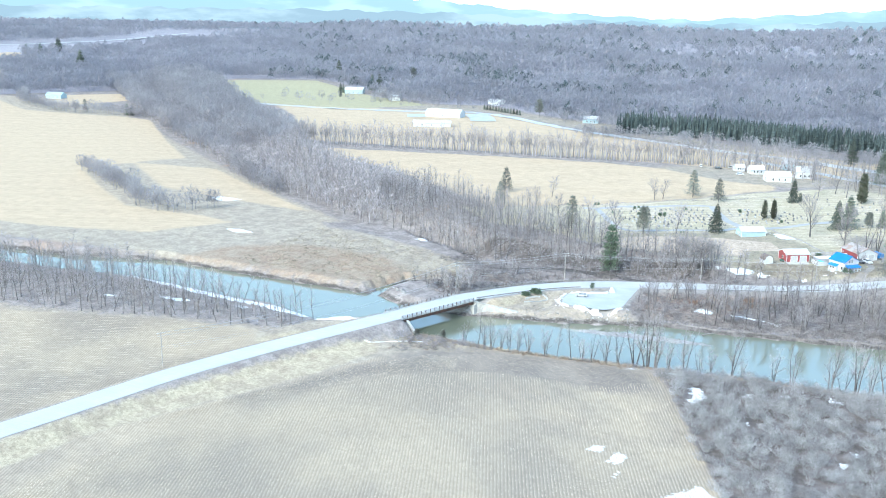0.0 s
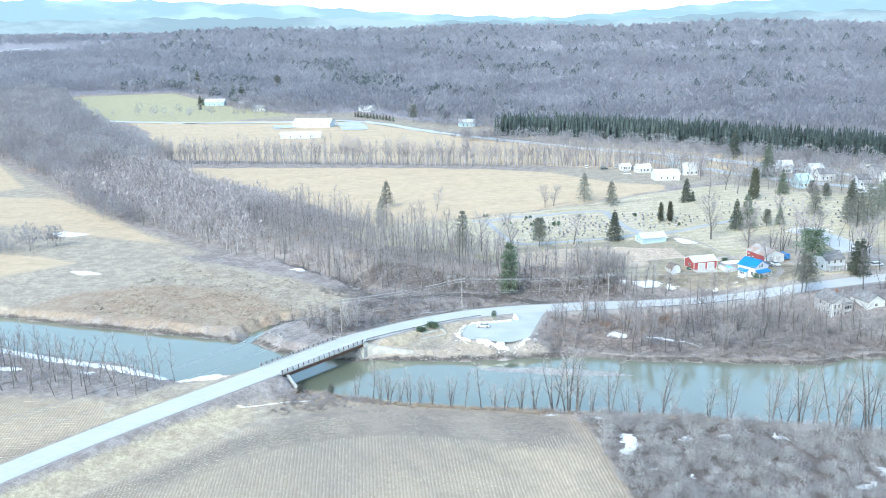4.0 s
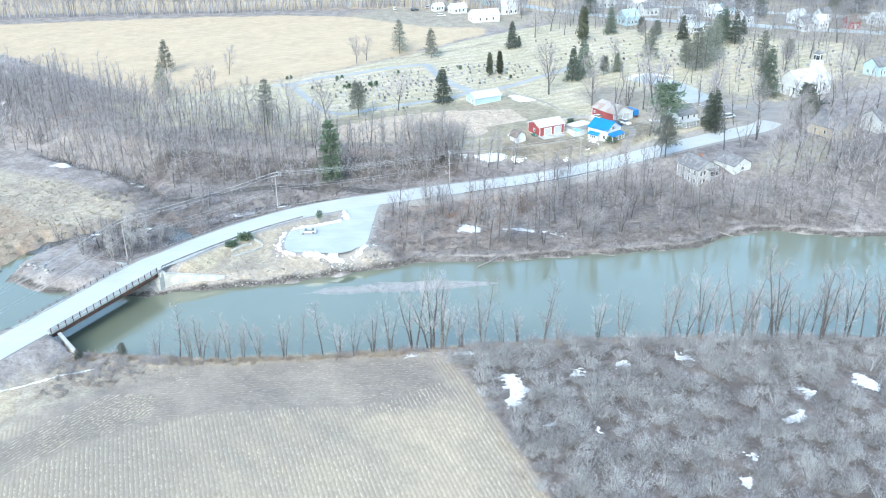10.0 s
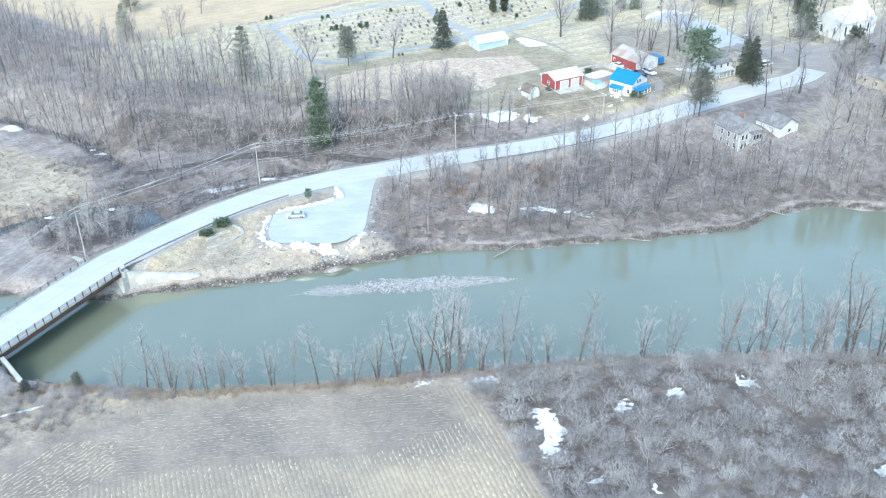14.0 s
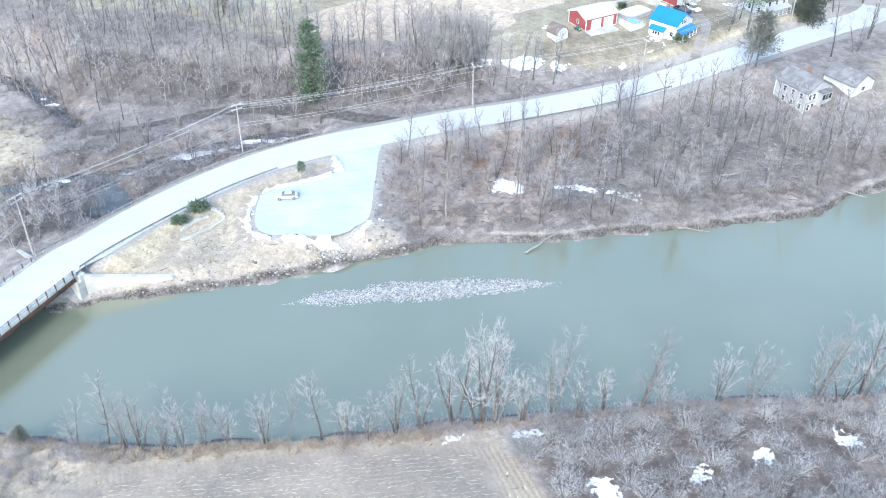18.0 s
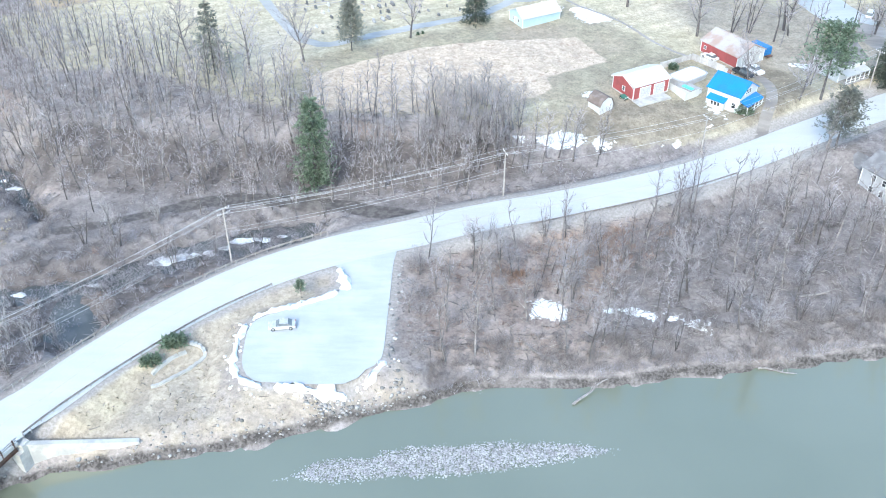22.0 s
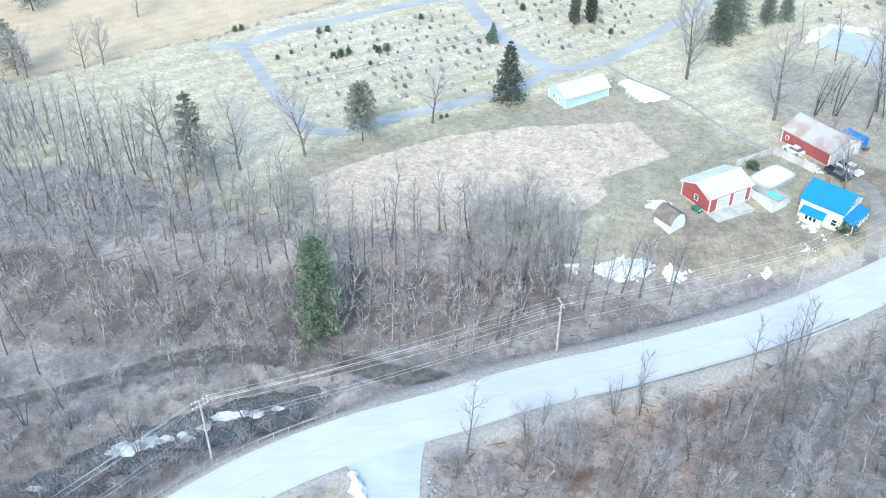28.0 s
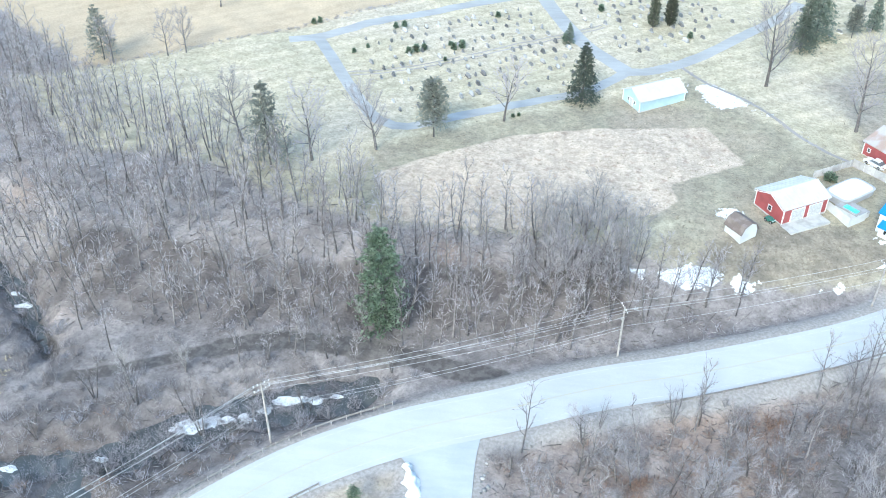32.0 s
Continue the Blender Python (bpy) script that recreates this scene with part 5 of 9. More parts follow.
scatter("red_brush", LOW_BRUSH, sow([(-12, 165), (-12, 183), (8, 191), (24, 194), (30, 186), (20, 174), (12, 165), (0, 163)], 2.2, 115, keep=0.6, size=(0.5, 1.0)), RED_BRUSH, "russet dry brush beside the parking lot", "brush", 116)
_hw = sow([(58, 202), (80, 199), (100, 199), (114, 208), (126, 222), (150, 236), (190, 250), (190, 196), (150, 186), (100, 185), (80, 180)], 4.8, 70, keep=0.85, size=(0.7, 1.2), clear=7.5)
_hw = _hw[(area(_hw[:, 0], _hw[:, 1], [(78, 204), (92, 200), (112, 206), (108, 222), (80, 222)]) < -1) & (area(_hw[:, 0], _hw[:, 1], [(132, 232), (152, 228), (170, 246), (150, 256), (134, 250)]) < 0)]
scatter("woods", _ALLMID, _hw, WOOD_TWIG, "leafless grey woods below the houses", "woods", 71, wood=WOOD_BARK)
scatter("red_brush", LOW_BRUSH, sow([(-12, 186), (8, 194), (34, 203), (42, 198), (30, 186), (8, 178), (-10, 178)], 2.2, 12, keep=0.6, size=(0.6, 1.1)), RED_BRUSH, "reddish dry brush below the road", "brush", 13)
# the thicket by the near field
scatter("thicket", BUSHES, sow(THICKET, 3.2, 14, keep=0.93, size=(0.75, 1.6)), THICKET_TWIG, "dense grey leafless thicket beside the field", "thicket", 15)
scatter("saplings", _ALLSAP, sow(THICKET, 10, 16, keep=0.7, size=(0.6, 1.0)), TWIG, "thin leafless saplings in the thicket", "saplings", 17)
scatter("creek_brush", SHRUBS + LOW_BRUSH, sow(CREEK_WOOD, 2.3, 18, keep=0.85, size=(0.5, 1.1), clear=6.5), BRUSH, "tangled grey brush along the creek", "brush", 19)
scatter("creek_brush", LOW_BRUSH, sow(CREEK_WOOD, 5, 20, keep=0.4, size=(0.7, 1.2)), RED_BRUSH, "reddish dogwood brush along the creek", "brush", 21)
_spots = sow(CREEK_WOOD, 8, 22, keep=0.7, size=(0.5, 0.85))
for x, y, s in _spots:
    put_tree("multi", x, y, s, group="trees along the creek", label="leafless multi-stemmed tree beside the creek")
for x, y, s in ((-84, 152, 0.8), (-80, 155, 0.9), (-76, 157, 0.75), (-82, 160, 0.85), (-87, 158, 0.8), (-74, 162, 0.7), (-79, 165, 0.8), (-90, 164, 0.75), (-72.5, 167, 0.6), (-85, 168, 0.7), (-94, 156, 0.7)):
    put_tree("pale", x, y, s, group="pale trees by the bridge", label="pale leafless multi-stemmed tree beside the bridge approach")
scatter("creek_brush", BUSHES[:2], [(-73, 183, 0.8), (-71, 182, 0.7), (-69.5, 180.5, 0.7), (-75, 181.6, 0.6), (-66.5, 184, 0.6), (-63, 186, 0.5), (-56, 189, 0.6), (-53, 190.5, 0.6), (-50, 192, 0.5), (-45, 195, 0.5), (-38, 197.5, 0.5), (-61, 192.5, 0.5), (-47, 190, 0.45), (-80, 178.5, 0.5), (-88, 177, 0.5)], DARK_BRUSH, "low dark brush at the creek's edge", "brush", 25)
scatter("creek_brush", SHRUBS, [(p[0] + rng_of(int(i)).normal(0, 2.2), p[1] + rng_of(int(i) + 900).normal(0, 1.6), 0.75 + 0.5 * rng_of(int(i) + 70).uniform()) for i, p in enumerate(smooth_line(CREEK[4:], 0.8))], BRUSH, "flooded grey brush standing in the creek", "brush", 26)
_cr = rng_of(27)
_old = sow([(-92, 192), (-86, 188), (-60, 195), (-36, 200), (-14, 203), (-20, 207), (-30, 211), (-46, 213), (-60, 210), (-80, 204), (-100, 212), (-108, 200)], 2.0, 29, keep=0.8, size=(0.5, 1.05), clear=7)
_old = _old[path_dist(_old[:, 0], _old[:, 1], OLD_ROAD) > np.where(_old[:, 0] > -60, 2.9, 1.9)]
scatter("creek_brush", SHRUBS + LOW_BRUSH, _old, RIVER_BRUSH, "tangled grey brush beside the old road", "brush", 24)
for x, y, s, _kd in ((-46.5, 205.6, 0.7, "tall"), (-44.8, 206, 0.6, "tall"), (-41, 205.4, 0.75, "tall"), (-39.4, 206, 0.6, "multi"), (-36, 204.6, 0.6, "tall"), (-63, 199.6, 0.6, "pale"), (-71, 196.6, 0.75, "pale"), (-55, 202.6, 0.65, "tall"), (-50.4, 204, 0.6, "multi"), (-77, 203.5, 0.7, "tall"), (-30, 203.6, 0.55, "multi"), (-84, 208, 0.7, "tall")):
    put_tree(_kd, x, y, s, group="trees along the creek", label="thin leafless tree beside the old road")
scatter("creek_brush", SHRUBS + BUSHES[:2], [(p[0] + _cr.normal(0, 2.6), p[1] + _cr.normal(0, 2.2), _cr.uniform(0.45, 0.85)) for p in smooth_line(CREEK[5:], 0.5) for _ in range(2)], BRUSH, "grey-brown brush standing along the creek pool", "brush", 28)
# rows along the near bank
_r = rng_of(30)
for x, y, s in ((-12.5, 103.6, 0.75), (-4.5, 106, 0.85), (0.5, 107, 1.15), (4.2, 107.3, 1.3), (6.8, 107.6, 1.2), (11, 107.4, 0.7), (16, 109, 1.05), (20.5, 110, 0.7), (24, 109.8, 0.6), (29.5, 110.5, 1.15), (33, 111, 0.5), (42, 111.5, 0.7), (47.5, 112.3, 0.95), (58, 112.5, 1.2),
                (61.5, 112, 0.8), (65, 112.8, 1.35), (69, 112.6, 0.9), (73.5, 110.5, 1.45), (77, 112.8, 1.1), (82, 113, 1.6), (87, 111.5, 0.9), (92, 112, 1.6), (98, 112.6, 1.2), (106, 113.5, 1.5)):
    put_tree("multi" if int(x * 10) % 2 else "bank", x, y, s * (1.3 if x < 50 else 1.15), group="trees on the near bank", label="leafless multi-stemmed tree on the river bank")
for x, y, s in ((76, 111, 0.8), (80, 112, 0.95), (85, 111, 0.85), (90, 112.4, 1.0), (95, 111.4, 0.9), (101, 112, 1.0), (104, 110.6, 0.8)):
    put_tree("tall", x, y, s, group="trees on the near bank", label="tall slender leafless tree on the river bank")
for x, y, s in ((-56, 102.8, 0.7), (-48.5, 102.4, 0.8), (-40, 102.4, 0.95), (-28, 103.4, 0.9), (-24, 103.8, 0.75), (-19.5, 104.2, 0.95), (-16, 104.4, 0.8), (-8.5, 105, 0.9), (-51, 102.4, 0.85), (-46, 102, 0.9), (-42.5, 101.8, 0.7), (-37, 103, 0.8), (-33.5, 103, 0.85)):
    put_tree("bank" if int(x * 2) % 3 else "tall", x, y, s * 1.05, group="trees on the near bank")
_edge = [(x, y - 2.2, _r.uniform(0.6, 1.1)) for x, y in [(p[0], p[1]) for p in smooth_line([(-74, 105), (-61, 104.6), (-44.6, 103), (-29.2, 104.4), (-15.8, 105.3), (-2, 106.5)], 0.7)] for _ in range(3)] + [(p[0], p[1] - 1.6, _r.uniform(0.4, 0.85)) for p in smooth_line([(-2, 107.5), (14, 109.5), (30, 111), (50, 112.5), (66, 113)], 0.6) for _ in range(2)]
scatter("reeds", REEDS, [(x + _r.normal(0, 0.6), y + _r.normal(0, 0.9), s) for x, y, s in _edge], REED, "dry tan and pinkish reeds along the river bank", "reeds", 31)
_edge = [(p[0] + _r.normal(0, 0.7), p[1] - 2.0 + _r.normal(0, 0.8), _r.uniform(0.5, 1.0)) for p in smooth_line([(-15.8, 106), (0, 108.6), (13.5, 110.6), (30, 112), (59, 114), (96, 115)], 1.2) for _ in range(2)]
scatter("bank_brush", SHRUBS + LOW_BRUSH, _edge, BRUSH, "grey-brown brush along the near river bank", "brush", 32)
_edge = [(p[0] + _r.normal(0, 0.6), p[1] + 0.9 + _r.normal(0, 0.5), _r.uniform(0.5, 1.0)) for p in smooth_line([(-8, 155), (6, 159), (20, 159.5), (34, 162), (49, 163.4), (63, 166.3), (77, 168.6), (86, 175.6), (97, 180), (122, 177)], 0.7) for _ in range(3)]
scatter("bank_brush", LOW_BRUSH, _edge, BRUSH, "overhanging twiggy brush on the far river bank", "brush", 33)
_edge = [(p[0] + _r.normal(0, 0.8), p[1] + _r.uniform(0.8, 8.0), _r.uniform(0.4, 0.95)) for p in smooth_line([(-10, 155.6), (6, 159), (20, 159.5), (34, 162), (49, 163.4), (63, 166.3), (77, 168.6), (86, 175.6), (97, 180), (122, 177)], 0.8) for _ in range(4)]
scatter("bank_brush", SHRUBS + LOW_BRUSH, _edge, RIVER_BRUSH, "grey-brown brush on the steep far river bank", "brush", 30)
scatter("bank_brush", SHRUBS + LOW_BRUSH, sow([(-80, 103), (-60, 104.5), (-42, 103), (-46, 98.5), (-62, 95), (-78, 95)], 2.2, 34, keep=0.7, size=(0.4, 0.9)), BRUSH, "russet brush below the bridge", "brush", 35)
scatter("bank_brush", SHRUBS + BUSHES[:2], sow([(-76, 101), (-62, 101.5), (-48, 101), (-42, 100), (-49, 97.8), (-60, 92.5), (-69, 86.5), (-76, 85)], 2.0, 117, keep=0.72, size=(0.35, 0.8)), RIVER_BRUSH, "pinkish-brown brush in the field corner", "brush", 118)
scatter("bank_brush", LOW_BRUSH, sow([(-76, 101), (-62, 101.5), (-52, 100), (-60, 93.5), (-69, 87), (-77, 85)], 1.9, 119, keep=0.45, size=(0.5, 0.9)), RED_BRUSH, "russet low brush in the field corner", "brush", 120)
scatter("bank_brush", LOW_BRUSH + SHRUBS[:1], sow([(9, 102), (14, 94), (22.5, 72), (38, 34), (42, 36), (27, 72), (20, 90), (16, 104)], 1.9, 121, keep=0.6, size=(0.35, 0.7)), RIVER_BRUSH, "low brownish brush between the field and the thicket", "brush", 122)
scatter("bank_brush", BUSHES[:3], sow([(-80, 100), (-66, 103.5), (-50, 102), (-54, 98), (-66, 94), (-78, 95)], 3.0, 61, keep=0.75, size=(0.5, 0.95)), BRUSH, "grey leafless bushes beside the bridge", "brush", 63)
# woods on the west side of the road
_spots = sow(LEFT_WOOD, 4.4, 36, keep=0.9, size=(0.7, 1.15), clear=14)
scatter("woods", _ALLMID + _ALLFAR, _spots, WOOD_TWIG, "leafless woods along the upstream bank", "woods", 37, wood=WOOD_BARK)
scatter("undergrowth", LOW_BRUSH + SHRUBS[:1], sow(LEFT_WOOD, 4, 38, keep=0.75, size=(0.6, 1.2), clear=12), BRUSH, "grey brush along the upstream bank", "undergrowth", 39)

for x, y, s in sow([(-12, 236), (0, 243), (10, 240), (12, 230), (4, 222), (-8, 224)], 3.7, 65, keep=0.85, size=(0.5, 0.85)):
    put_tree("fuzzy", x, y, s, group="woods on the bank")


def deadfall(poly, n, seed, label, size=1.0):
    """Fallen branches and twigs strewn over the floor of a wood."""
    r = rng_of(seed)
    p = np.array(poly, float)
    c = np.stack([r.uniform(p[:, 0].min(), p[:, 0].max(), n * 3), r.uniform(p[:, 1].min(), p[:, 1].max(), n * 3)], 1)
    c = c[inside(c[:, 0], c[:, 1], poly) & (path_dist(c[:, 0], c[:, 1], ROAD) > 7) & (area(c[:, 0], c[:, 1], LOT_LINE) < -2)][:n]
    z = height(c[:, 0], c[:, 1])
    s = Shape()
    for (x, y), h in zip(c, z):
        a, ln = r.uniform(0, 6.28), size * r.uniform(0.8, 1.0) * r.choice([1.2, 2.0, 3.6], p=(0.6, 0.3, 0.1))
        d = np.array((math.cos(a), math.sin(a), r.uniform(-0.05, 0.35))) * ln
        b = np.array((x, y, h + 0.03))
        w = r.uniform(0.035, 0.075) * (1 + 0.15 * ln)
        s.add(*tube([b, b + d * 0.5 + r.normal(0, 0.08, 3), b + d], [w, w * 0.8, 0.0], 3))
    v, f = s.arrays()
    return tagged(new("fallen_branches", tri_mesh("fallen_branches", v, f, DEADFALL)), label, "deadfall", kind="stuff")


deadfall(EAST_WOOD, 3800, 66, "grey fallen branches on the floor of the river woods")
deadfall(SLOPE_WOOD[1:17] + [(-120, 240)], 2600, 67, "grey fallen branches on the wooded slope")
deadfall(CREEK_WOOD, 1500, 68, "grey fallen twigs along the creek")
deadfall([(-46, 144.5), (-34, 147.5), (-20, 152), (-9, 157), (-12, 186), (-15, 160), (-22, 152), (-40, 153), (-56, 156), (-64, 144)], 220, 69, "dry weed stalks on the grassy bank", 0.6)

# ---- woods farther off ----
FAR_TREES = [far_crown(s, 13, 8.5, 115, 7) for s in (71, 72, 73, 74)]
HILL_TREES = [hill_crown(s, 13, 12) for s in (75, 76, 77, 78, 79)]
HILL_PINES = [hill_crown(s, 14, 10.5, 70, 0.2, 0.075, 0.65) for s in (84, 85, 86)]
FIRS = [far_conifer(s, 18, 3.0, 7) for s in (81, 82, 83)]
scatter("far_woods", FAR_TREES, sow(BAND_WOOD, 6.2, 40, keep=0.92, size=(0.8, 1.35)), FAR_WOOD, "band of leafless woods along the brook", "woods", 41)
scatter("band_woods", _ALLFAR[:2] + FAR_TREES, sow(NEAR_BAND, 4.9, 45, keep=0.92, size=(0.7, 1.15)), WOOD_TWIG, "dense leafless woods along the brook", "woods", 47, wood=WOOD_BARK)
scatter("far_brush", LOW_BRUSH[:1], sow(BAND_WOOD, 14, 42, keep=0.5, size=(1.2, 2.0)), BRUSH, "brush below the far woods", "brush", 43)
for _seed, _line in ((44, [(-335, 442), (-223, 460), (-113, 470), (-40, 480), (10, 468), (40, 452)]), (46, [(-425, 306), (-395, 292), (-365, 271), (-335, 252), (-313, 235), (-286, 228), (-264, 244)]), (48, [(-345, 372), (-300, 325), (-262, 300)]), (62, [(-860, 655), (-797, 600), (-714, 575), (-669, 581), (-611, 575)]), (64, [(-940, 690), (-1068, 800), (-1128, 760), (-1000, 660)])):
    _q = smooth_line(_line, 3.2 if _seed == 44 else 4)
    scatter("hedgerow", _ALLFAR if _seed == 44 else FAR_TREES, [(p[0] + _r.normal(0, 2.5), p[1] + _r.normal(0, 2.5), _r.uniform(0.6, 0.95) * (1.45 if _seed == 44 else 1)) for p in _q for _ in range(6 if _seed == 44 else 2)], WOOD_TWIG if _seed == 44 else FAR_WOOD, "hedgerow of leafless trees along a field edge", "hedgerow", _seed)
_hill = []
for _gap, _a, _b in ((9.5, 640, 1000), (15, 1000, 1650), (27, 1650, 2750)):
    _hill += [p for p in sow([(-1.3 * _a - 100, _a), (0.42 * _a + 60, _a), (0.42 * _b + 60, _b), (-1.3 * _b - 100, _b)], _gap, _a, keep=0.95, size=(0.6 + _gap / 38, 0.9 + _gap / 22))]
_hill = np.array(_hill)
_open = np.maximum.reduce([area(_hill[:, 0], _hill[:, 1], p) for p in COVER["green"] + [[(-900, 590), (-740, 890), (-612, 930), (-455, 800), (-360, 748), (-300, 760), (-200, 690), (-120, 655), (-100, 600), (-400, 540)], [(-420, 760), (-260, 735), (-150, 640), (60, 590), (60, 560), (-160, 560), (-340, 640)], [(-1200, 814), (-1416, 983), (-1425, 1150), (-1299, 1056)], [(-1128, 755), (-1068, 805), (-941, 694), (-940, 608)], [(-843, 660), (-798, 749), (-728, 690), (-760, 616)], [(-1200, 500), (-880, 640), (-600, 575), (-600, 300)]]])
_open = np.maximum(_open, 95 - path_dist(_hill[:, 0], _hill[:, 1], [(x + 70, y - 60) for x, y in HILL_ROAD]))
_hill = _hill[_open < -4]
scatter("far_woods", HILL_TREES, _hill, HAZED_HILL_WOOD, "leafless woods covering the far hillside, tinted mauve-grey for haze", "woods", 50)
_edge = np.concatenate([sow([(-110, 662), (0, 636), (120, 596), (240, 545), (360, 520), (480, 560), (480, 660), (-100, 664)], 9.5, 72, keep=0.9, size=(0.7, 1.1)), sow([(215, 470), (240, 330), (420, 380), (520, 520), (480, 560), (360, 520), (240, 540)], 10, 73, keep=0.85, size=(0.6, 1.0))])
scatter("far_woods", FAR_TREES, _edge, FAR_WOOD, "leafless grey woods between the village and the hill", "woods", 74)
_k = rng_of(52)
_pin = _hill[_k.uniform(0, 1, len(_hill)) < 0.55]
_clump = waves(_pin[:, 0], _pin[:, 1], 260, 2.0) + 0.8 * waves(_pin[:, 0], _pin[:, 1], 70, 4.0)
_pin = _pin[(_clump > 0.50) & (_pin[:, 0] > -0.75 * _pin[:, 1])]
scatter("far_pines", HILL_PINES, _pin * (1, 1, 0.95) + _k.normal(0, 4, _pin.shape) * (1, 1, 0), HAZED_HILL_PINE, "pines scattered through the far hillside woods, paled for haze", "pines", 53)
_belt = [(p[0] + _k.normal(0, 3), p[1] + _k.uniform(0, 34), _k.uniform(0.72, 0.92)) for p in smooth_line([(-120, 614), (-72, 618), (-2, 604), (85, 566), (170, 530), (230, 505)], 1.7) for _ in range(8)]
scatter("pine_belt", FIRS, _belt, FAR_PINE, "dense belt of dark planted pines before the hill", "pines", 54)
scatter("far_woods", FAR_TREES, [(p[0] + _k.normal(0, 5), p[1] - 18 + _k.normal(0, 6), _k.uniform(0.45, 0.8)) for p in smooth_line([(-150, 612), (-72, 600), (-2, 585), (85, 545), (170, 510), (260, 480)], 4) for _ in range(3)], FAR_WOOD, "leafless trees before the pine belt", "woods", 55)

scatter("far_woods", FAR_TREES, sow([(-560, 700), (-455, 790), (-360, 745), (-300, 760), (-200, 690), (-110, 660), (-130, 640), (-240, 700), (-400, 705)], 17, 78, keep=0.8, size=(0.5, 1.0)), FAR_WOOD, "leafless trees round the far farm yards", "trees", 79)
_vil = sow([(60, 262), (84, 262), (112, 272), (150, 272), (225, 330), (230, 480), (60, 500), (-10, 500), (40, 440), (60, 400), (130, 398), (130, 340), (104, 318), (76, 322)], 9.0, 56, keep=0.85, size=(0.6, 1.05))
_vil = np.concatenate([_vil, sow([(55, 402), (128, 398), (240, 330), (262, 480), (160, 500), (60, 500)], 15, 75, keep=0.8, size=(0.6, 1.0))])
scatter("far_woods", FAR_TREES, sow([(-440, 756), (-350, 742), (-344, 758), (-360, 782), (-430, 800)], 7.5, 124, keep=0.85, size=(0.55, 0.95)), FAR_WOOD, "round leafless trees behind the green field", "trees", 125)
scatter("far_woods", FAR_TREES, sow([(-200, 672), (-140, 640), (-128, 655), (-150, 690), (-190, 700)], 7.5, 126, keep=0.75, size=(0.5, 0.9)), FAR_WOOD, "round leafless trees by the pale blue house", "trees", 127)
scatter("far_pines", HILL_PINES, np.concatenate([sow([(-600, 1000), (-540, 990), (-500, 1030), (-540, 1075), (-600, 1070)], 13, 128, keep=0.85, size=(0.8, 1.2)), sow([(-630, 1230), (-540, 1215), (-480, 1260), (-540, 1330), (-620, 1320)], 15, 129, keep=0.85, size=(0.9, 1.3))]), HAZED_HILL_PINE, "stands of green pines on the far hillside, paled for haze", "pines", 130)
scatter("village_trees", FAR_TREES, sow([(64, 398), (128, 398), (240, 330), (290, 400), (280, 500), (160, 520), (30, 520), (40, 470)], 13, 76, keep=0.75, size=(0.5, 0.95)), FAR_WOOD, "round leafless crowns behind the village houses", "trees", 77)
scatter("village_trees", _ALLFAR, _vil, WOOD_TWIG, "leafless grey trees among the village houses", "trees", 57, wood=WOOD_BARK)
scatter("hedge_brush", LOW_BRUSH, [(p[0] + _k.normal(0, 2), p[1] + _k.normal(0, 2), _k.uniform(0.8, 1.6)) for p in smooth_line([(-335, 440), (-223, 458), (-113, 468), (-40, 478), (10, 466)], 2.5)], BRUSH, "dark brush below the far hedgerow", "brush", 58)
scatter("village_brush", LOW_BRUSH, sow([(100, 204), (78, 222), (112, 248), (132, 250), (160, 240), (150, 212), (118, 196)], 6, 59, keep=0.5, size=(0.7, 1.3)), BRUSH, "grey brush around the houses by the road", "brush", 60)


# ---- builders for things ----
def box(x0, x1, y0, y1, z0, z1):
    v = [(x, y, z) for z in (z0, z1) for x, y in ((x0, y0), (x1, y0), (x1, y1), (x0, y1))]
    return v, [(3, 2, 1, 0), (4, 5, 6, 7), (0, 1, 5, 4), (1, 2, 6, 5), (2, 3, 7, 6), (3, 0, 4, 7)]


def merge(*shapes):
    v, f = [], []
    for a, b in shapes:
        n = len(v)
        v += [tuple(p) for p in a]
        f += [tuple(i + n for i in q) for q in b]
    return v, f


def part(name, shape, material, parent, label="", smooth=False):
    return link_mesh(name, shape[0], shape[1], material, parent, label, smooth)


def thing(name, label, category, x, y, z=None, turn=0.0, group=""):
    e = new(name)
    e.matrix_basis = pose(x, y, hz(x, y) if z is None else z, 0, 0, turn)
    return tagged(e, label, category, group)


def prism(outline, u0, u1):
    """An outline in the y-z plane drawn out along x."""
    n = len(outline)
    v = [(u0, y, z) for y, z in outline] + [(u1, y, z) for y, z in outline]
    f = [tuple(range(n))[::-1], tuple(range(n, 2 * n))] + [(i, (i + 1) % n, (i + 1) % n + n, i + n) for i in range(n)]
    return v, f


def on_wall(side, L, W, pos, w, z0, z1, out0, out1):
    """A box set on one of four walls: 0 front, 1 right, 2 back, 3 left."""
    a, b = pos - w / 2, pos + w / 2
    if side == 0:
        return box(a, b, -out1, -out0, z0, z1)
    if side == 2:
        return box(a, b, W + out0, W + out1, z0, z1)
    if side == 1:
        return box(L + out0, L + out1, a, b, z0, z1)
    return box(-out1, -out0, a, b, z0, z1)


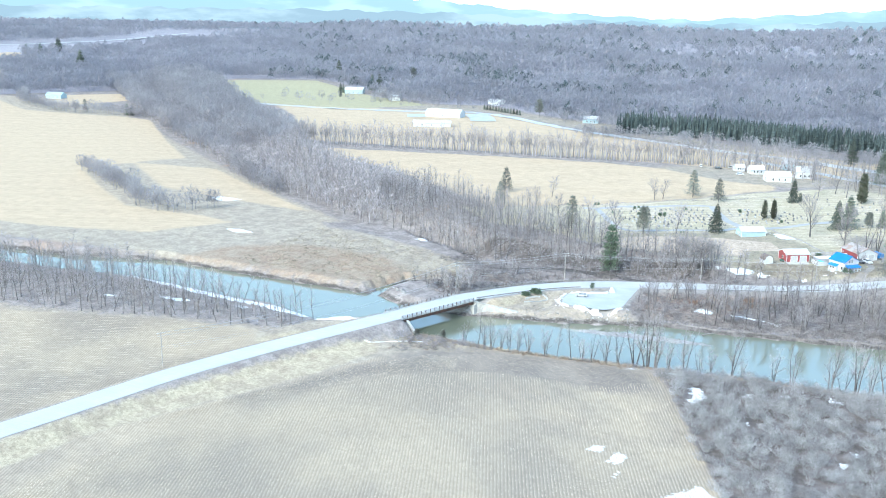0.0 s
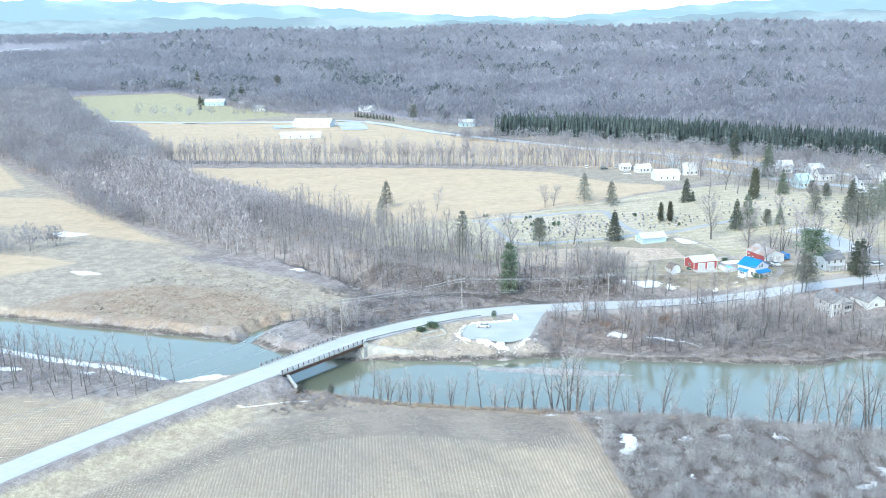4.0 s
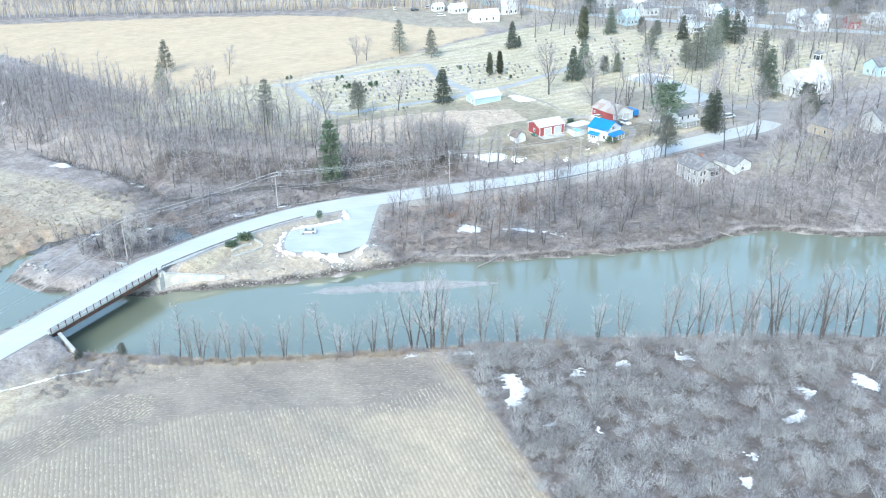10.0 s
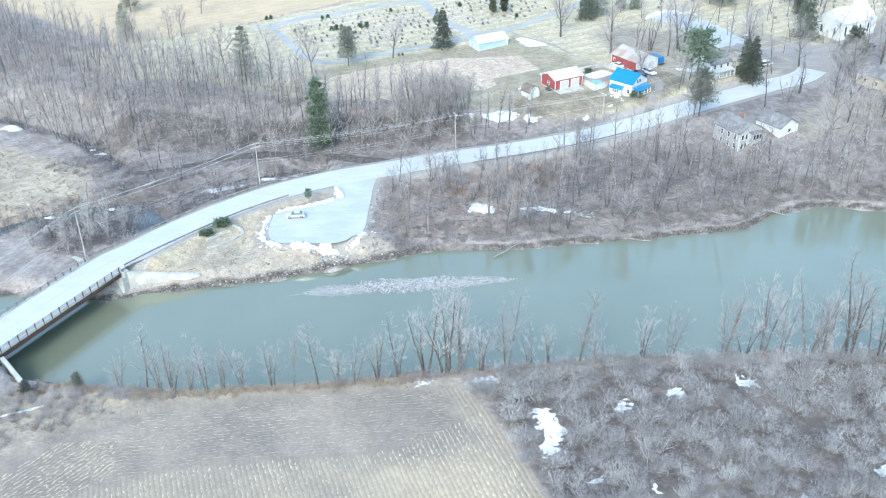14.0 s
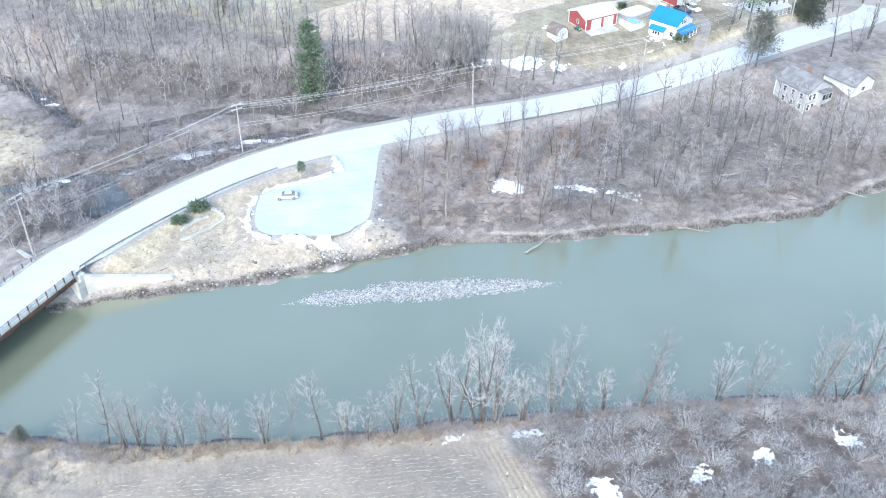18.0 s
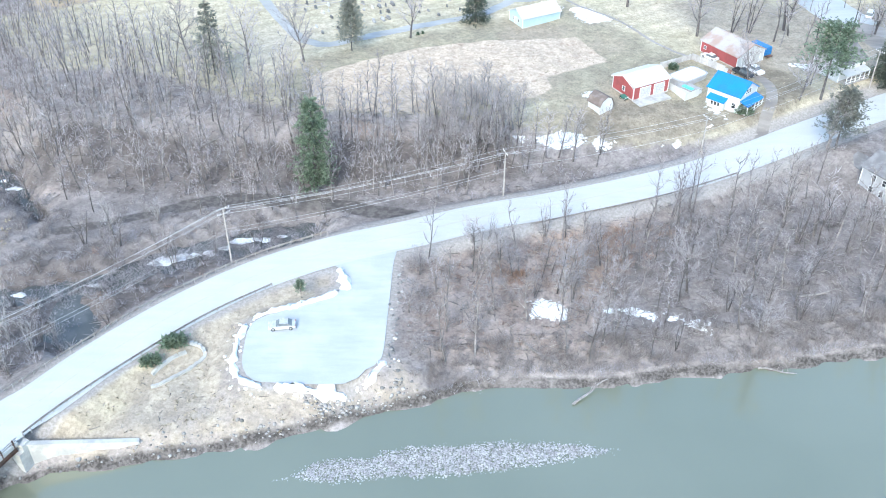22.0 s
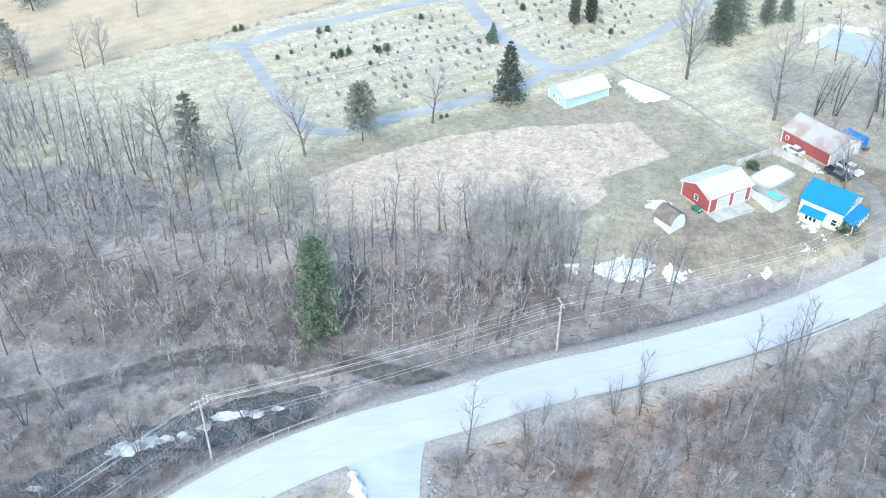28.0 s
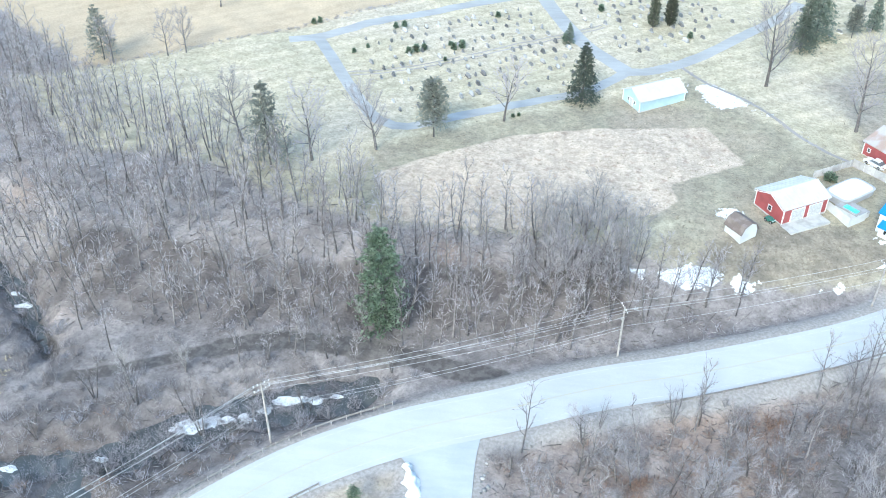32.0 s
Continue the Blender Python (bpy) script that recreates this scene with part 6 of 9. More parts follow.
def add_window(h, L, W, side, pos, z, w, ht, trim=None):
    t = 0.11
    fr = merge(on_wall(side, L, W, pos, w + 2 * t, z - t, z, 0, 0.09), on_wall(side, L, W, pos, w + 2 * t, z + ht, z + ht + t, 0, 0.09),
               on_wall(side, L, W, pos - w / 2 - t / 2, t, z, z + ht, 0, 0.08), on_wall(side, L, W, pos + w / 2 + t / 2, t, z, z + ht, 0, 0.08),
               on_wall(side, L, W, pos, w, z + ht / 2 - 0.03, z + ht / 2 + 0.03, 0, 0.06))
    f = part("window", fr, trim or TRIM, h, "white-trimmed sash window")
    part("pane", on_wall(side, L, W, pos, w, z, z + ht, 0, 0.04), GLASS_DARK, f, "dark window glass")


def gable_roof(L, W, eave, rise, over=0.4, thick=0.18, v0=0.0):
    m = W / 2 + v0
    s = rise / (W / 2)
    lo = eave - over * s
    out = [(v0 - over, lo), (m, eave + rise), (W + v0 + over, lo), (W + v0 + over, lo + thick), (m, eave + rise + thick), (v0 - over, lo + thick)]
    return prism(out, -over, L + over)


def house(name, label, category, x, y, turn, L, W, eave, rise, wall, roof, windows=(), doors=(), seams=0.0, chimney=None, z=None, roof_label="", hip_trim=True, group=""):
    """A gabled building, corner at x, y, with its length along the turned x axis."""
    h = thing(name, label, category, x, y, z, turn, group)
    part("wall", prism([(0, -0.6), (0, eave), (W / 2, eave + rise), (W, eave), (W, -0.6)], 0, L), wall, h)
    part("foundation", box(-0.06, L + 0.06, -0.06, W + 0.06, -0.7, 0.25), CONCRETE, h, "grey concrete foundation")
    rf = part("roof", gable_roof(L, W, eave, rise), roof, h, roof_label)
    if seams:
        s, k, rib = rise / (W / 2), 0, []
        u = -0.3
        while u < L + 0.35:
            for sgn in (1, -1):
                m, e = W / 2, (-0.4 if sgn > 0 else W + 0.4)
                zz = eave - 0.4 * s + 0.18
                v = [(u - 0.04, e, zz), (u + 0.04, e, zz), (u + 0.04, m, eave + rise + 0.18), (u - 0.04, m, eave + rise + 0.18)]
                v += [(a, b, c + 0.06) for a, b, c in v]
                rib.append((v, [(4, 5, 6, 7), (0, 1, 5, 4), (1, 2, 6, 5), (2, 3, 7, 6), (3, 0, 4, 7)]))
            u += seams
        part("roof_seams", merge(*rib), roof, rf)
    if hip_trim:
        for a in (0, L):
            for b in (0, W):
                part("corner_board", box(a - 0.09, a + 0.09, b - 0.09, b + 0.09, 0.2, eave), TRIM, h, "white corner board")
        part("ridge_cap", prism([(W / 2 - 0.2, eave + rise + 0.13), (W / 2, eave + rise + 0.25), (W / 2 + 0.2, eave + rise + 0.13)], -0.42, L + 0.42), roof, rf)
    for w in windows:
        add_window(h, L, W, *w)
    for side, pos, w, ht, mat in doors:
        d = part("door", on_wall(side, L, W, pos, w, 0.05, ht, 0, 0.07), mat, h, "painted door")
        part("door_frame", merge(on_wall(side, L, W, pos, w + 0.3, ht, ht + 0.15, 0, 0.1), on_wall(side, L, W, pos - w / 2 - 0.07, 0.14, 0.05, ht, 0, 0.1), on_wall(side, L, W, pos + w / 2 + 0.07, 0.14, 0.05, ht, 0, 0.1)), TRIM, d)
        if w > 2:
            part("panel_groove", merge(*[on_wall(side, L, W, pos, w * 0.96, ht * k / 4 - 0.03, ht * k / 4 + 0.03, 0.07, 0.085) for k in (1, 2, 3)]), GREY_SIDING, d)
    if chimney:
        cu, cv, ch = chimney
        part("chimney", box(cu - 0.35, cu + 0.35, cv - 0.35, cv + 0.35, eave, eave + rise + ch), plain("brick", (0.32, 0.17, 0.13)) if "brick" not in bpy.data.materials else bpy.data.materials["brick"], h, "red brick chimney")
    return h


def porch(h, x0, x1, y0, y1, zlo, zhi, roof, high="y1", posts=4):
    """A lean-to roof on posts, with a floor and a rail."""
    p = {"y1": ((x0, y0, zlo), (x1, y0, zlo), (x1, y1, zhi), (x0, y1, zhi)), "x0": ((x0, y0, zhi), (x1, y0, zlo), (x1, y1, zlo), (x0, y1, zhi)),
         "x1": ((x0, y0, zlo), (x1, y0, zhi), (x1, y1, zhi), (x0, y1, zlo))}[high]
    v = list(p) + [(a, b, c + 0.14) for a, b, c in p]
    part("porch_roof", (v, [(3, 2, 1, 0), (4, 5, 6, 7), (0, 1, 5, 4), (1, 2, 6, 5), (2, 3, 7, 6), (3, 0, 4, 7)]), roof, h)
    part("porch_floor", box(x0, x1, y0, y1, 0.1, 0.45), GREY_FENCE, h, "weathered board porch floor")
    for k in range(posts):
        u = k / (posts - 1)
        if high == "y1":
            c = (x0 + 0.15 + (x1 - x0 - 0.3) * u, y0 + 0.15)
        else:
            c = ((x1 if high == "x0" else x0) + (-0.15 if high == "x0" else 0.15), y0 + 0.15 + (y1 - y0 - 0.3) * u)
        part("porch_post", box(c[0] - 0.08, c[0] + 0.08, c[1] - 0.08, c[1] + 0.08, 0.45, zlo), TRIM, h, "white porch post")
    if high == "y1":
        rail = merge(box(x0 + 0.1, x1 - 0.1, y0 + 0.1, y0 + 0.18, 1.25, 1.35), box(x0 + 0.1, x1 - 0.1, y0 + 0.1, y0 + 0.18, 0.6, 0.68))
    else:
        c = (x1 - 0.2) if high == "x0" else x0 + 0.12
        rail = merge(box(c, c + 0.08, y0 + 0.1, y1 - 0.1, 1.25, 1.35), box(c, c + 0.08, y0 + 0.1, y1 - 0.1, 0.6, 0.68))
    part("porch_rail", rail, TRIM, h, "white porch rail")


# ---- the bridge ----
def build_bridge():
    a, b = np.array((-86.6, 109.4)), np.array((-71.8, 142.1))
    n = np.linalg.norm(b - a)
    h = thing("road_bridge", "low steel girder road bridge with galvanised rails over the river", "bridge", a[0], a[1], 1.0, math.degrees(math.atan2(*(b - a)[::-1])))
    part("deck", box(0, n, -5.0, 5.0, -0.42, -0.03), CONCRETE, h, "concrete bridge deck")
    for s in (-1, 1):
        part("kerb", box(0, n, s * 4.75 - 0.25, s * 4.75 + 0.25, -0.03, 0.2), CONCRETE, h)
    for v in (-4.6, -1.5, 1.5, 4.6):
        part("girder", merge(box(0.2, n - 0.2, v - 0.03, v + 0.03, -1.5, -0.42), box(0.2, n - 0.2, v - 0.22, v + 0.22, -1.56, -1.5), box(0.2, n - 0.2, v - 0.22, v + 0.22, -0.48, -0.42),
                             *[box(u - 0.03, u + 0.03, v - 0.2, v + 0.2, -1.5, -0.48) for u in np.arange(1.5, n, 3.0)]), RUST_STEEL, h, "rust-brown steel girder")
    for v in (-4.85, 4.85):
        rail = part("bridge_rail", merge(*[box(0, n, v - 0.05, v + 0.05, z, z + 0.14) for z in (0.5, 0.92)]), GALV, h, "pale galvanised steel bridge rail")
        for u in np.arange(0.8, n, 2.15):
            part("rail_post", box(u - 0.09, u + 0.09, v - 0.16, v + 0.04, -0.4, 1.14), RUST_STEEL, rail, "rusty rail post")
    for u, s in ((0, -1), (n, 1)):
        part("abutment", box(min(u, u - s * 0.0 + s * 1.4), max(u, u + s * 1.4), -5.6, 5.6, -7.2, -0.45), CONCRETE, h, "pale concrete bridge abutment")
        part("bearing_shelf", box(min(u, u - s * 0.9), max(u, u - s * 0.9), -5.6, 5.6, -7.2, -1.6), CONCRETE, h)
    # wing walls slope down along the banks
    def wing(p, q, z0, z1, foot, w=0.5):
        p, q = np.array(p, float), np.array(q, float)
        d = (q - p) / np.linalg.norm(q - p)
        t = np.array((-d[1], d[0])) * w / 2
        v = [(*(c + s * t), z) for z_top, c, f in ((z0, p, foot), (z1, q, foot)) for s in (-1, 1) for z in (f, z_top)]
        return v, [(0, 1, 3, 2), (6, 7, 5, 4), (0, 4, 5, 1), (2, 3, 7, 6), (1, 5, 7, 3), (0, 2, 6, 4)]
    m = h.matrix_basis.inverted()
    for p, q, z0, z1 in (((-67.4, 140.6), (-51.2, 143.6), 0.2, -2.3), ((-80.6, 109.2), (-72.6, 102.0), 0.2, -2.6), ((-77.0, 145.4), (-84, 152.5), 0.2, -2.4), ((-91.2, 113.2), (-100, 110), 0.2, -2.6)):
        v, f = wing(p, q, z0, z1, -6.5)
        part("wing_wall", ([tuple(m @ Vector(c)) for c in v], f), CONCRETE, h, "sloping pale concrete wing wall")
        v, f = wing(p, q, z0 + 0.18, z1 + 0.18, z0 - 2.6, 0.8)
        v = [(x, y, (z0 if i < 4 else z1) + (0.18 if i % 2 else -0.05)) for i, (x, y, z) in enumerate(v)]
        part("wall_cap", ([tuple(m @ Vector(c)) for c in v], f), CONCRETE, h, "pale concrete wall cap")


build_bridge()

# ---- buildings round the terrace ----
g = house("garage", "barn-red metal garage with a white roof and two overhead doors", "garage", 37.3, 241.2, 29.5, 10.3, 7.6, 3.5, 1.4, RED_SIDING, WHITE_ROOF, [(3, 3.6, 1.2, 0.8, 1.0)],
          [(0, 3.4, 2.9, 2.7, DOOR_PANEL), (0, 7.5, 2.9, 2.7, DOOR_PANEL)], seams=0.9, roof_label="white metal roof")
part("gable_trim", merge(prism([(-0.42, 3.2), (3.8, 4.88), (8.02, 3.2), (8.02, 3.05), (3.8, 4.73), (-0.42, 3.05)], -0.46, -0.41)), TRIM, g, "white rake board")
flat = thing("concrete_apron", "pale concrete apron before the garage doors", "apron", 38.6, 238.4, None, 29.5)
part("slab", box(0, 9.2, 0, 3.0, -0.5, 0.28), CONCRETE, flat)
sh = thing("garden_shed", "small white gambrel-roofed garden shed with brown shingles", "shed", 29.5, 236.3, None, 35)
part("wall", prism([(0, -0.4), (0, 2.1), (0.55, 3.3), (1.9, 3.9), (3.25, 3.3), (3.8, 2.1), (3.8, -0.4)], 0, 4.1), WHITE_SIDING, sh)
_o = [(-0.25, 1.95), (0.45, 3.32), (1.9, 4.0), (3.35, 3.32), (4.05, 1.95)]
part("roof", prism(_o + [(y, z + 0.14) for y, z in _o[::-1]], -0.2, 4.3), SHINGLE, sh, "brown shingle roof")
add_window(sh, 4.1, 3.8, 0, 2.1, 1.0, 0.7, 0.7)
part("door", on_wall(1, 4.1, 3.8, 1.9, 1.6, 0, 1.95, 0, 0.06), DOOR_PANEL, sh)
sh.matrix_basis = pose(29.0, 235.3, hz(29.0, 235.3), 0, 0, 125)
for _c in list(sh.children):
    _c.matrix_basis = pose(0, -3.8, 0)
b = house("barn", "barn-red barn with a rusting ribbed metal roof", "barn", 65.5, 258.6, 122.5, 12.2, 9.2, 3.2, 2.1, RED_SIDING, RUST_ROOF, [(2, 10.8, 1.3, 0.6, 0.7)],
          [(3, -6.4 + 9.2, 2.6, 2.6, DOOR_PANEL), (3, -6.4 + 12.6, 2.6, 2.6, DOOR_PANEL)], seams=0.75, roof_label="rust-streaked ribbed metal roof")
b.matrix_basis = pose(65.5, 258.6, hz(65.5, 258.6), 0, 0, 122.5) @ pose(0, -9.2, 0)
part("gable_face", prism([(0.05, 0.25), (0.05, 3.2), (4.6, 5.25), (9.15, 3.2), (9.15, 0.25)], -0.05, -0.012), WHITE_SIDING, b, "white sheet metal gable")
hb = house("house", "small white house with a bright blue metal roof and porch", "house", 54.4, 241.6, -44, 8.0, 7.6, 4.3, 2.3, WHITE_SIDING, BLUE_ROOF,
           [(1, 2.7, 4.0, 0.6, 1.1), (1, 3.5, 4.0, 0.6, 1.1), (1, 4.3, 4.0, 0.6, 1.1), (1, 1.6, 1.0, 0.9, 1.2), (0, 6.8, 1.1, 0.9, 1.2), (2, 2, 1.1, 0.9, 1.2), (2, 5, 1.1, 0.9, 1.2)],
           [(1, 4.6, 0.95, 2.1, DOOR_PANEL)], seams=0.6, chimney=(2.0, 4.6, 0.7), roof_label="bright blue metal roof")
porch(hb, 8.0, 10.2, 0.3, 7.4, 2.25, 2.95, BLUE_ROOF, "x0", 5)
part("lean_to", prism([(-1.2, -0.5), (-1.2, 2.2), (0, 2.7), (0, -0.5)], 0.9, 4.9), WHITE_SIDING, hb, "white lean-to addition")
part("lean_to_roof", prism([(-1.6, 2.05), (0.0, 2.8), (0.0, 2.94), (-1.6, 2.19)], 0.6, 5.2), BLUE_ROOF, hb, "blue metal lean-to roof")
for _u in (2.1, 2.9, 3.7):
    part("window", box(_u - 0.3, _u + 0.3, -1.28, -1.2, 0.9, 1.85), TRIM, hb)
    part("pane", box(_u - 0.23, _u + 0.23, -1.3, -1.28, 0.97, 1.78), GLASS_DARK, hb)
house("storage_building", "long pale blue outbuilding with a white roof", "outbuilding", 14.4, 282.8, 29.3, 12, 6.6, 2.8, 1.7, PALE_BLUE, WHITE_ROOF, [(3, 2.0, 1.2, 0.6, 0.7), (3, 4.4, 1.2, 0.6, 0.7)], [(3, 3.3, 1.0, 2.1, DOOR_PANEL)], seams=1.2)
hg = house("house", "large grey two-storey house with a shingled gable roof", "house", 84.5, 203.4, 120, 9.5, 8.2, 5.6, 2.4, GREY_SIDING, GREY_SHINGLE,
           [(3, v, z, 0.8, 1.4) for v in (1.2, 2.6, 4.1, 5.6, 7.0) for z in (0.9, 3.5)] + [(2, v, z, 0.8, 1.3) for v in (1.5, 4, 6.5) for z in (1.0, 3.6)], [], chimney=(5, 3, 1.0), roof_label="grey-brown shingle roof")
hg.matrix_basis = pose(84.5, 203.4, hz(84.5, 203.4) - 0.2, 0, 0, 120) @ pose(0, -8.2, 0)
part("wing_wall", prism([(0, -0.6), (0, 2.8), (2.6, 4.2), (5.2, 2.8), (5.2, -0.6)], 9.5, 15.0), PALE_BLUE, hg, "single-storey white wing")
part("wing_roof", prism([(-0.4, 2.65), (2.6, 4.3), (5.6, 2.65), (5.6, 2.8), (2.6, 4.45), (-0.4, 2.8)], 9.5, 15.4), GREY_SHINGLE, hg)
part("bay_front", box(-1.4, 0, 1.0, 4.5, -0.5, 5.2), GREY_SIDING, hg, "two-storey bay of windows")
for _z in (0.9, 3.4):
    for _v in (1.7, 2.75, 3.8):
        part("pane", box(-1.46, -1.4, _v - 0.38, _v + 0.38, _z, _z + 1.3), GLASS_DARK, hg)
part("bay_roof", box(-1.7, 0.1, 0.7, 4.8, 5.2, 5.4), GREY_SHINGLE, hg)
hk = house("garage", "grey-roofed garage with a white gable beside the grey house", "garage", 96.5, 206.3, 122, 8.5, 7.0, 3.0, 2.1, WHITE_SIDING, GREY_SHINGLE, [(3, 3.5, 1.2, 1.2, 0.9)], [])
hk.matrix_basis = pose(96.5, 206.3, hz(96.5, 206.3), 0, 0, 122) @ pose(0, -7, 0)
hp = house("house", "white gabled house with a long front porch by the road", "house", 88.0, 251.5, 30, 8.5, 8, 4.6, 2.4, WHITE_SIDING, GREY_SHINGLE, [(0, 1.5, 3.0, 0.8, 1.2), (0, 4.2, 3.0, 0.8, 1.2), (0, 7, 3.0, 0.8, 1.2), (3, 2, 1, 0.8, 1.3), (3, 5.5, 1, 0.8, 1.3)], [(0, 4.2, 1.0, 2.1, DOOR_PANEL)])
porch(hp, 0.2, 8.3, -2.2, 0, 2.4, 2.95, WHITE_ROOF, "y1", 6)
ht = house("house", "tan house with a low grey shingle roof", "house", 139.5, 235.5, 122, 13, 8.5, 3.6, 2.4, TAN_SIDING, GREY_SHINGLE, [(2, 2, 1, 0.9, 1.3), (2, 6, 1, 0.9, 1.3), (2, 10, 1, 0.9, 1.3), (3, 2.5, 1, 0.9, 1.3), (3, 5.8, 1, 0.9, 1.3)], [])
ht.matrix_basis = pose(139.5, 235.5, hz(139.5, 235.5), 0, 0, 122) @ pose(0, -8.5, 0)
house("house", "white two-storey village house with a grey roof", "house", 156, 243, 28, 9, 8, 5.0, 2.5, WHITE_SIDING, GREY_SHINGLE, [(0, 2, 1, 0.9, 1.4), (0, 6.5, 1, 0.9, 1.4), (0, 2, 3.3, 0.9, 1.3), (0, 6.5, 3.3, 0.9, 1.3), (3, 4, 3.3, 0.9, 1.3)], [])

# the church
ch = house("church", "white wooden church with tall windows and a square belfry", "church", 142.5, 289, 27, 17, 11, 6.0, 4.0, WHITE_SIDING, WHITE_ROOF, [(0, u, 1.6, 0.9, 3.2) for u in (2.5, 6, 9.5, 13.5)] + [(3, 2.5, 1.4, 0.8, 2.6), (3, 8.5, 1.4, 0.8, 2.6)], [(3, 5.5, 1.6, 2.8, DOOR_PANEL)])
part("belfry", merge(box(12.0, 15.4, 3.8, 7.2, 6.5, 12.5), box(11.8, 15.6, 3.6, 7.4, 12.5, 12.8)), WHITE_SIDING, ch, "square white belfry")
part("belfry_lantern", merge(box(12.6, 14.8, 4.4, 6.6, 12.8, 15.4)), WHITE_SIDING, ch)
part("belfry_roof", ([(12.4, 4.2, 15.4), (15.0, 4.2, 15.4), (15.0, 6.8, 15.4), (12.4, 6.8, 15.4), (13.7, 5.5, 17.4)], [(3, 2, 1, 0), (0, 1, 4), (1, 2, 4), (2, 3, 4), (3, 0, 4)]), GREY_SHINGLE, ch, "pointed grey belfry roof")
for _v in (4.9, 6.1):
    part("louvre", box(12.55, 12.6, _v - 0.4, _v + 0.4, 13.2, 15.0), GLASS_DARK, ch, "dark belfry louvre")
for _u in (13.0, 14.4):
    part("louvre", box(_u - 0.4, _u + 0.4, 4.36, 4.4, 13.2, 15.0), GLASS_DARK, ch, "dark belfry louvre")

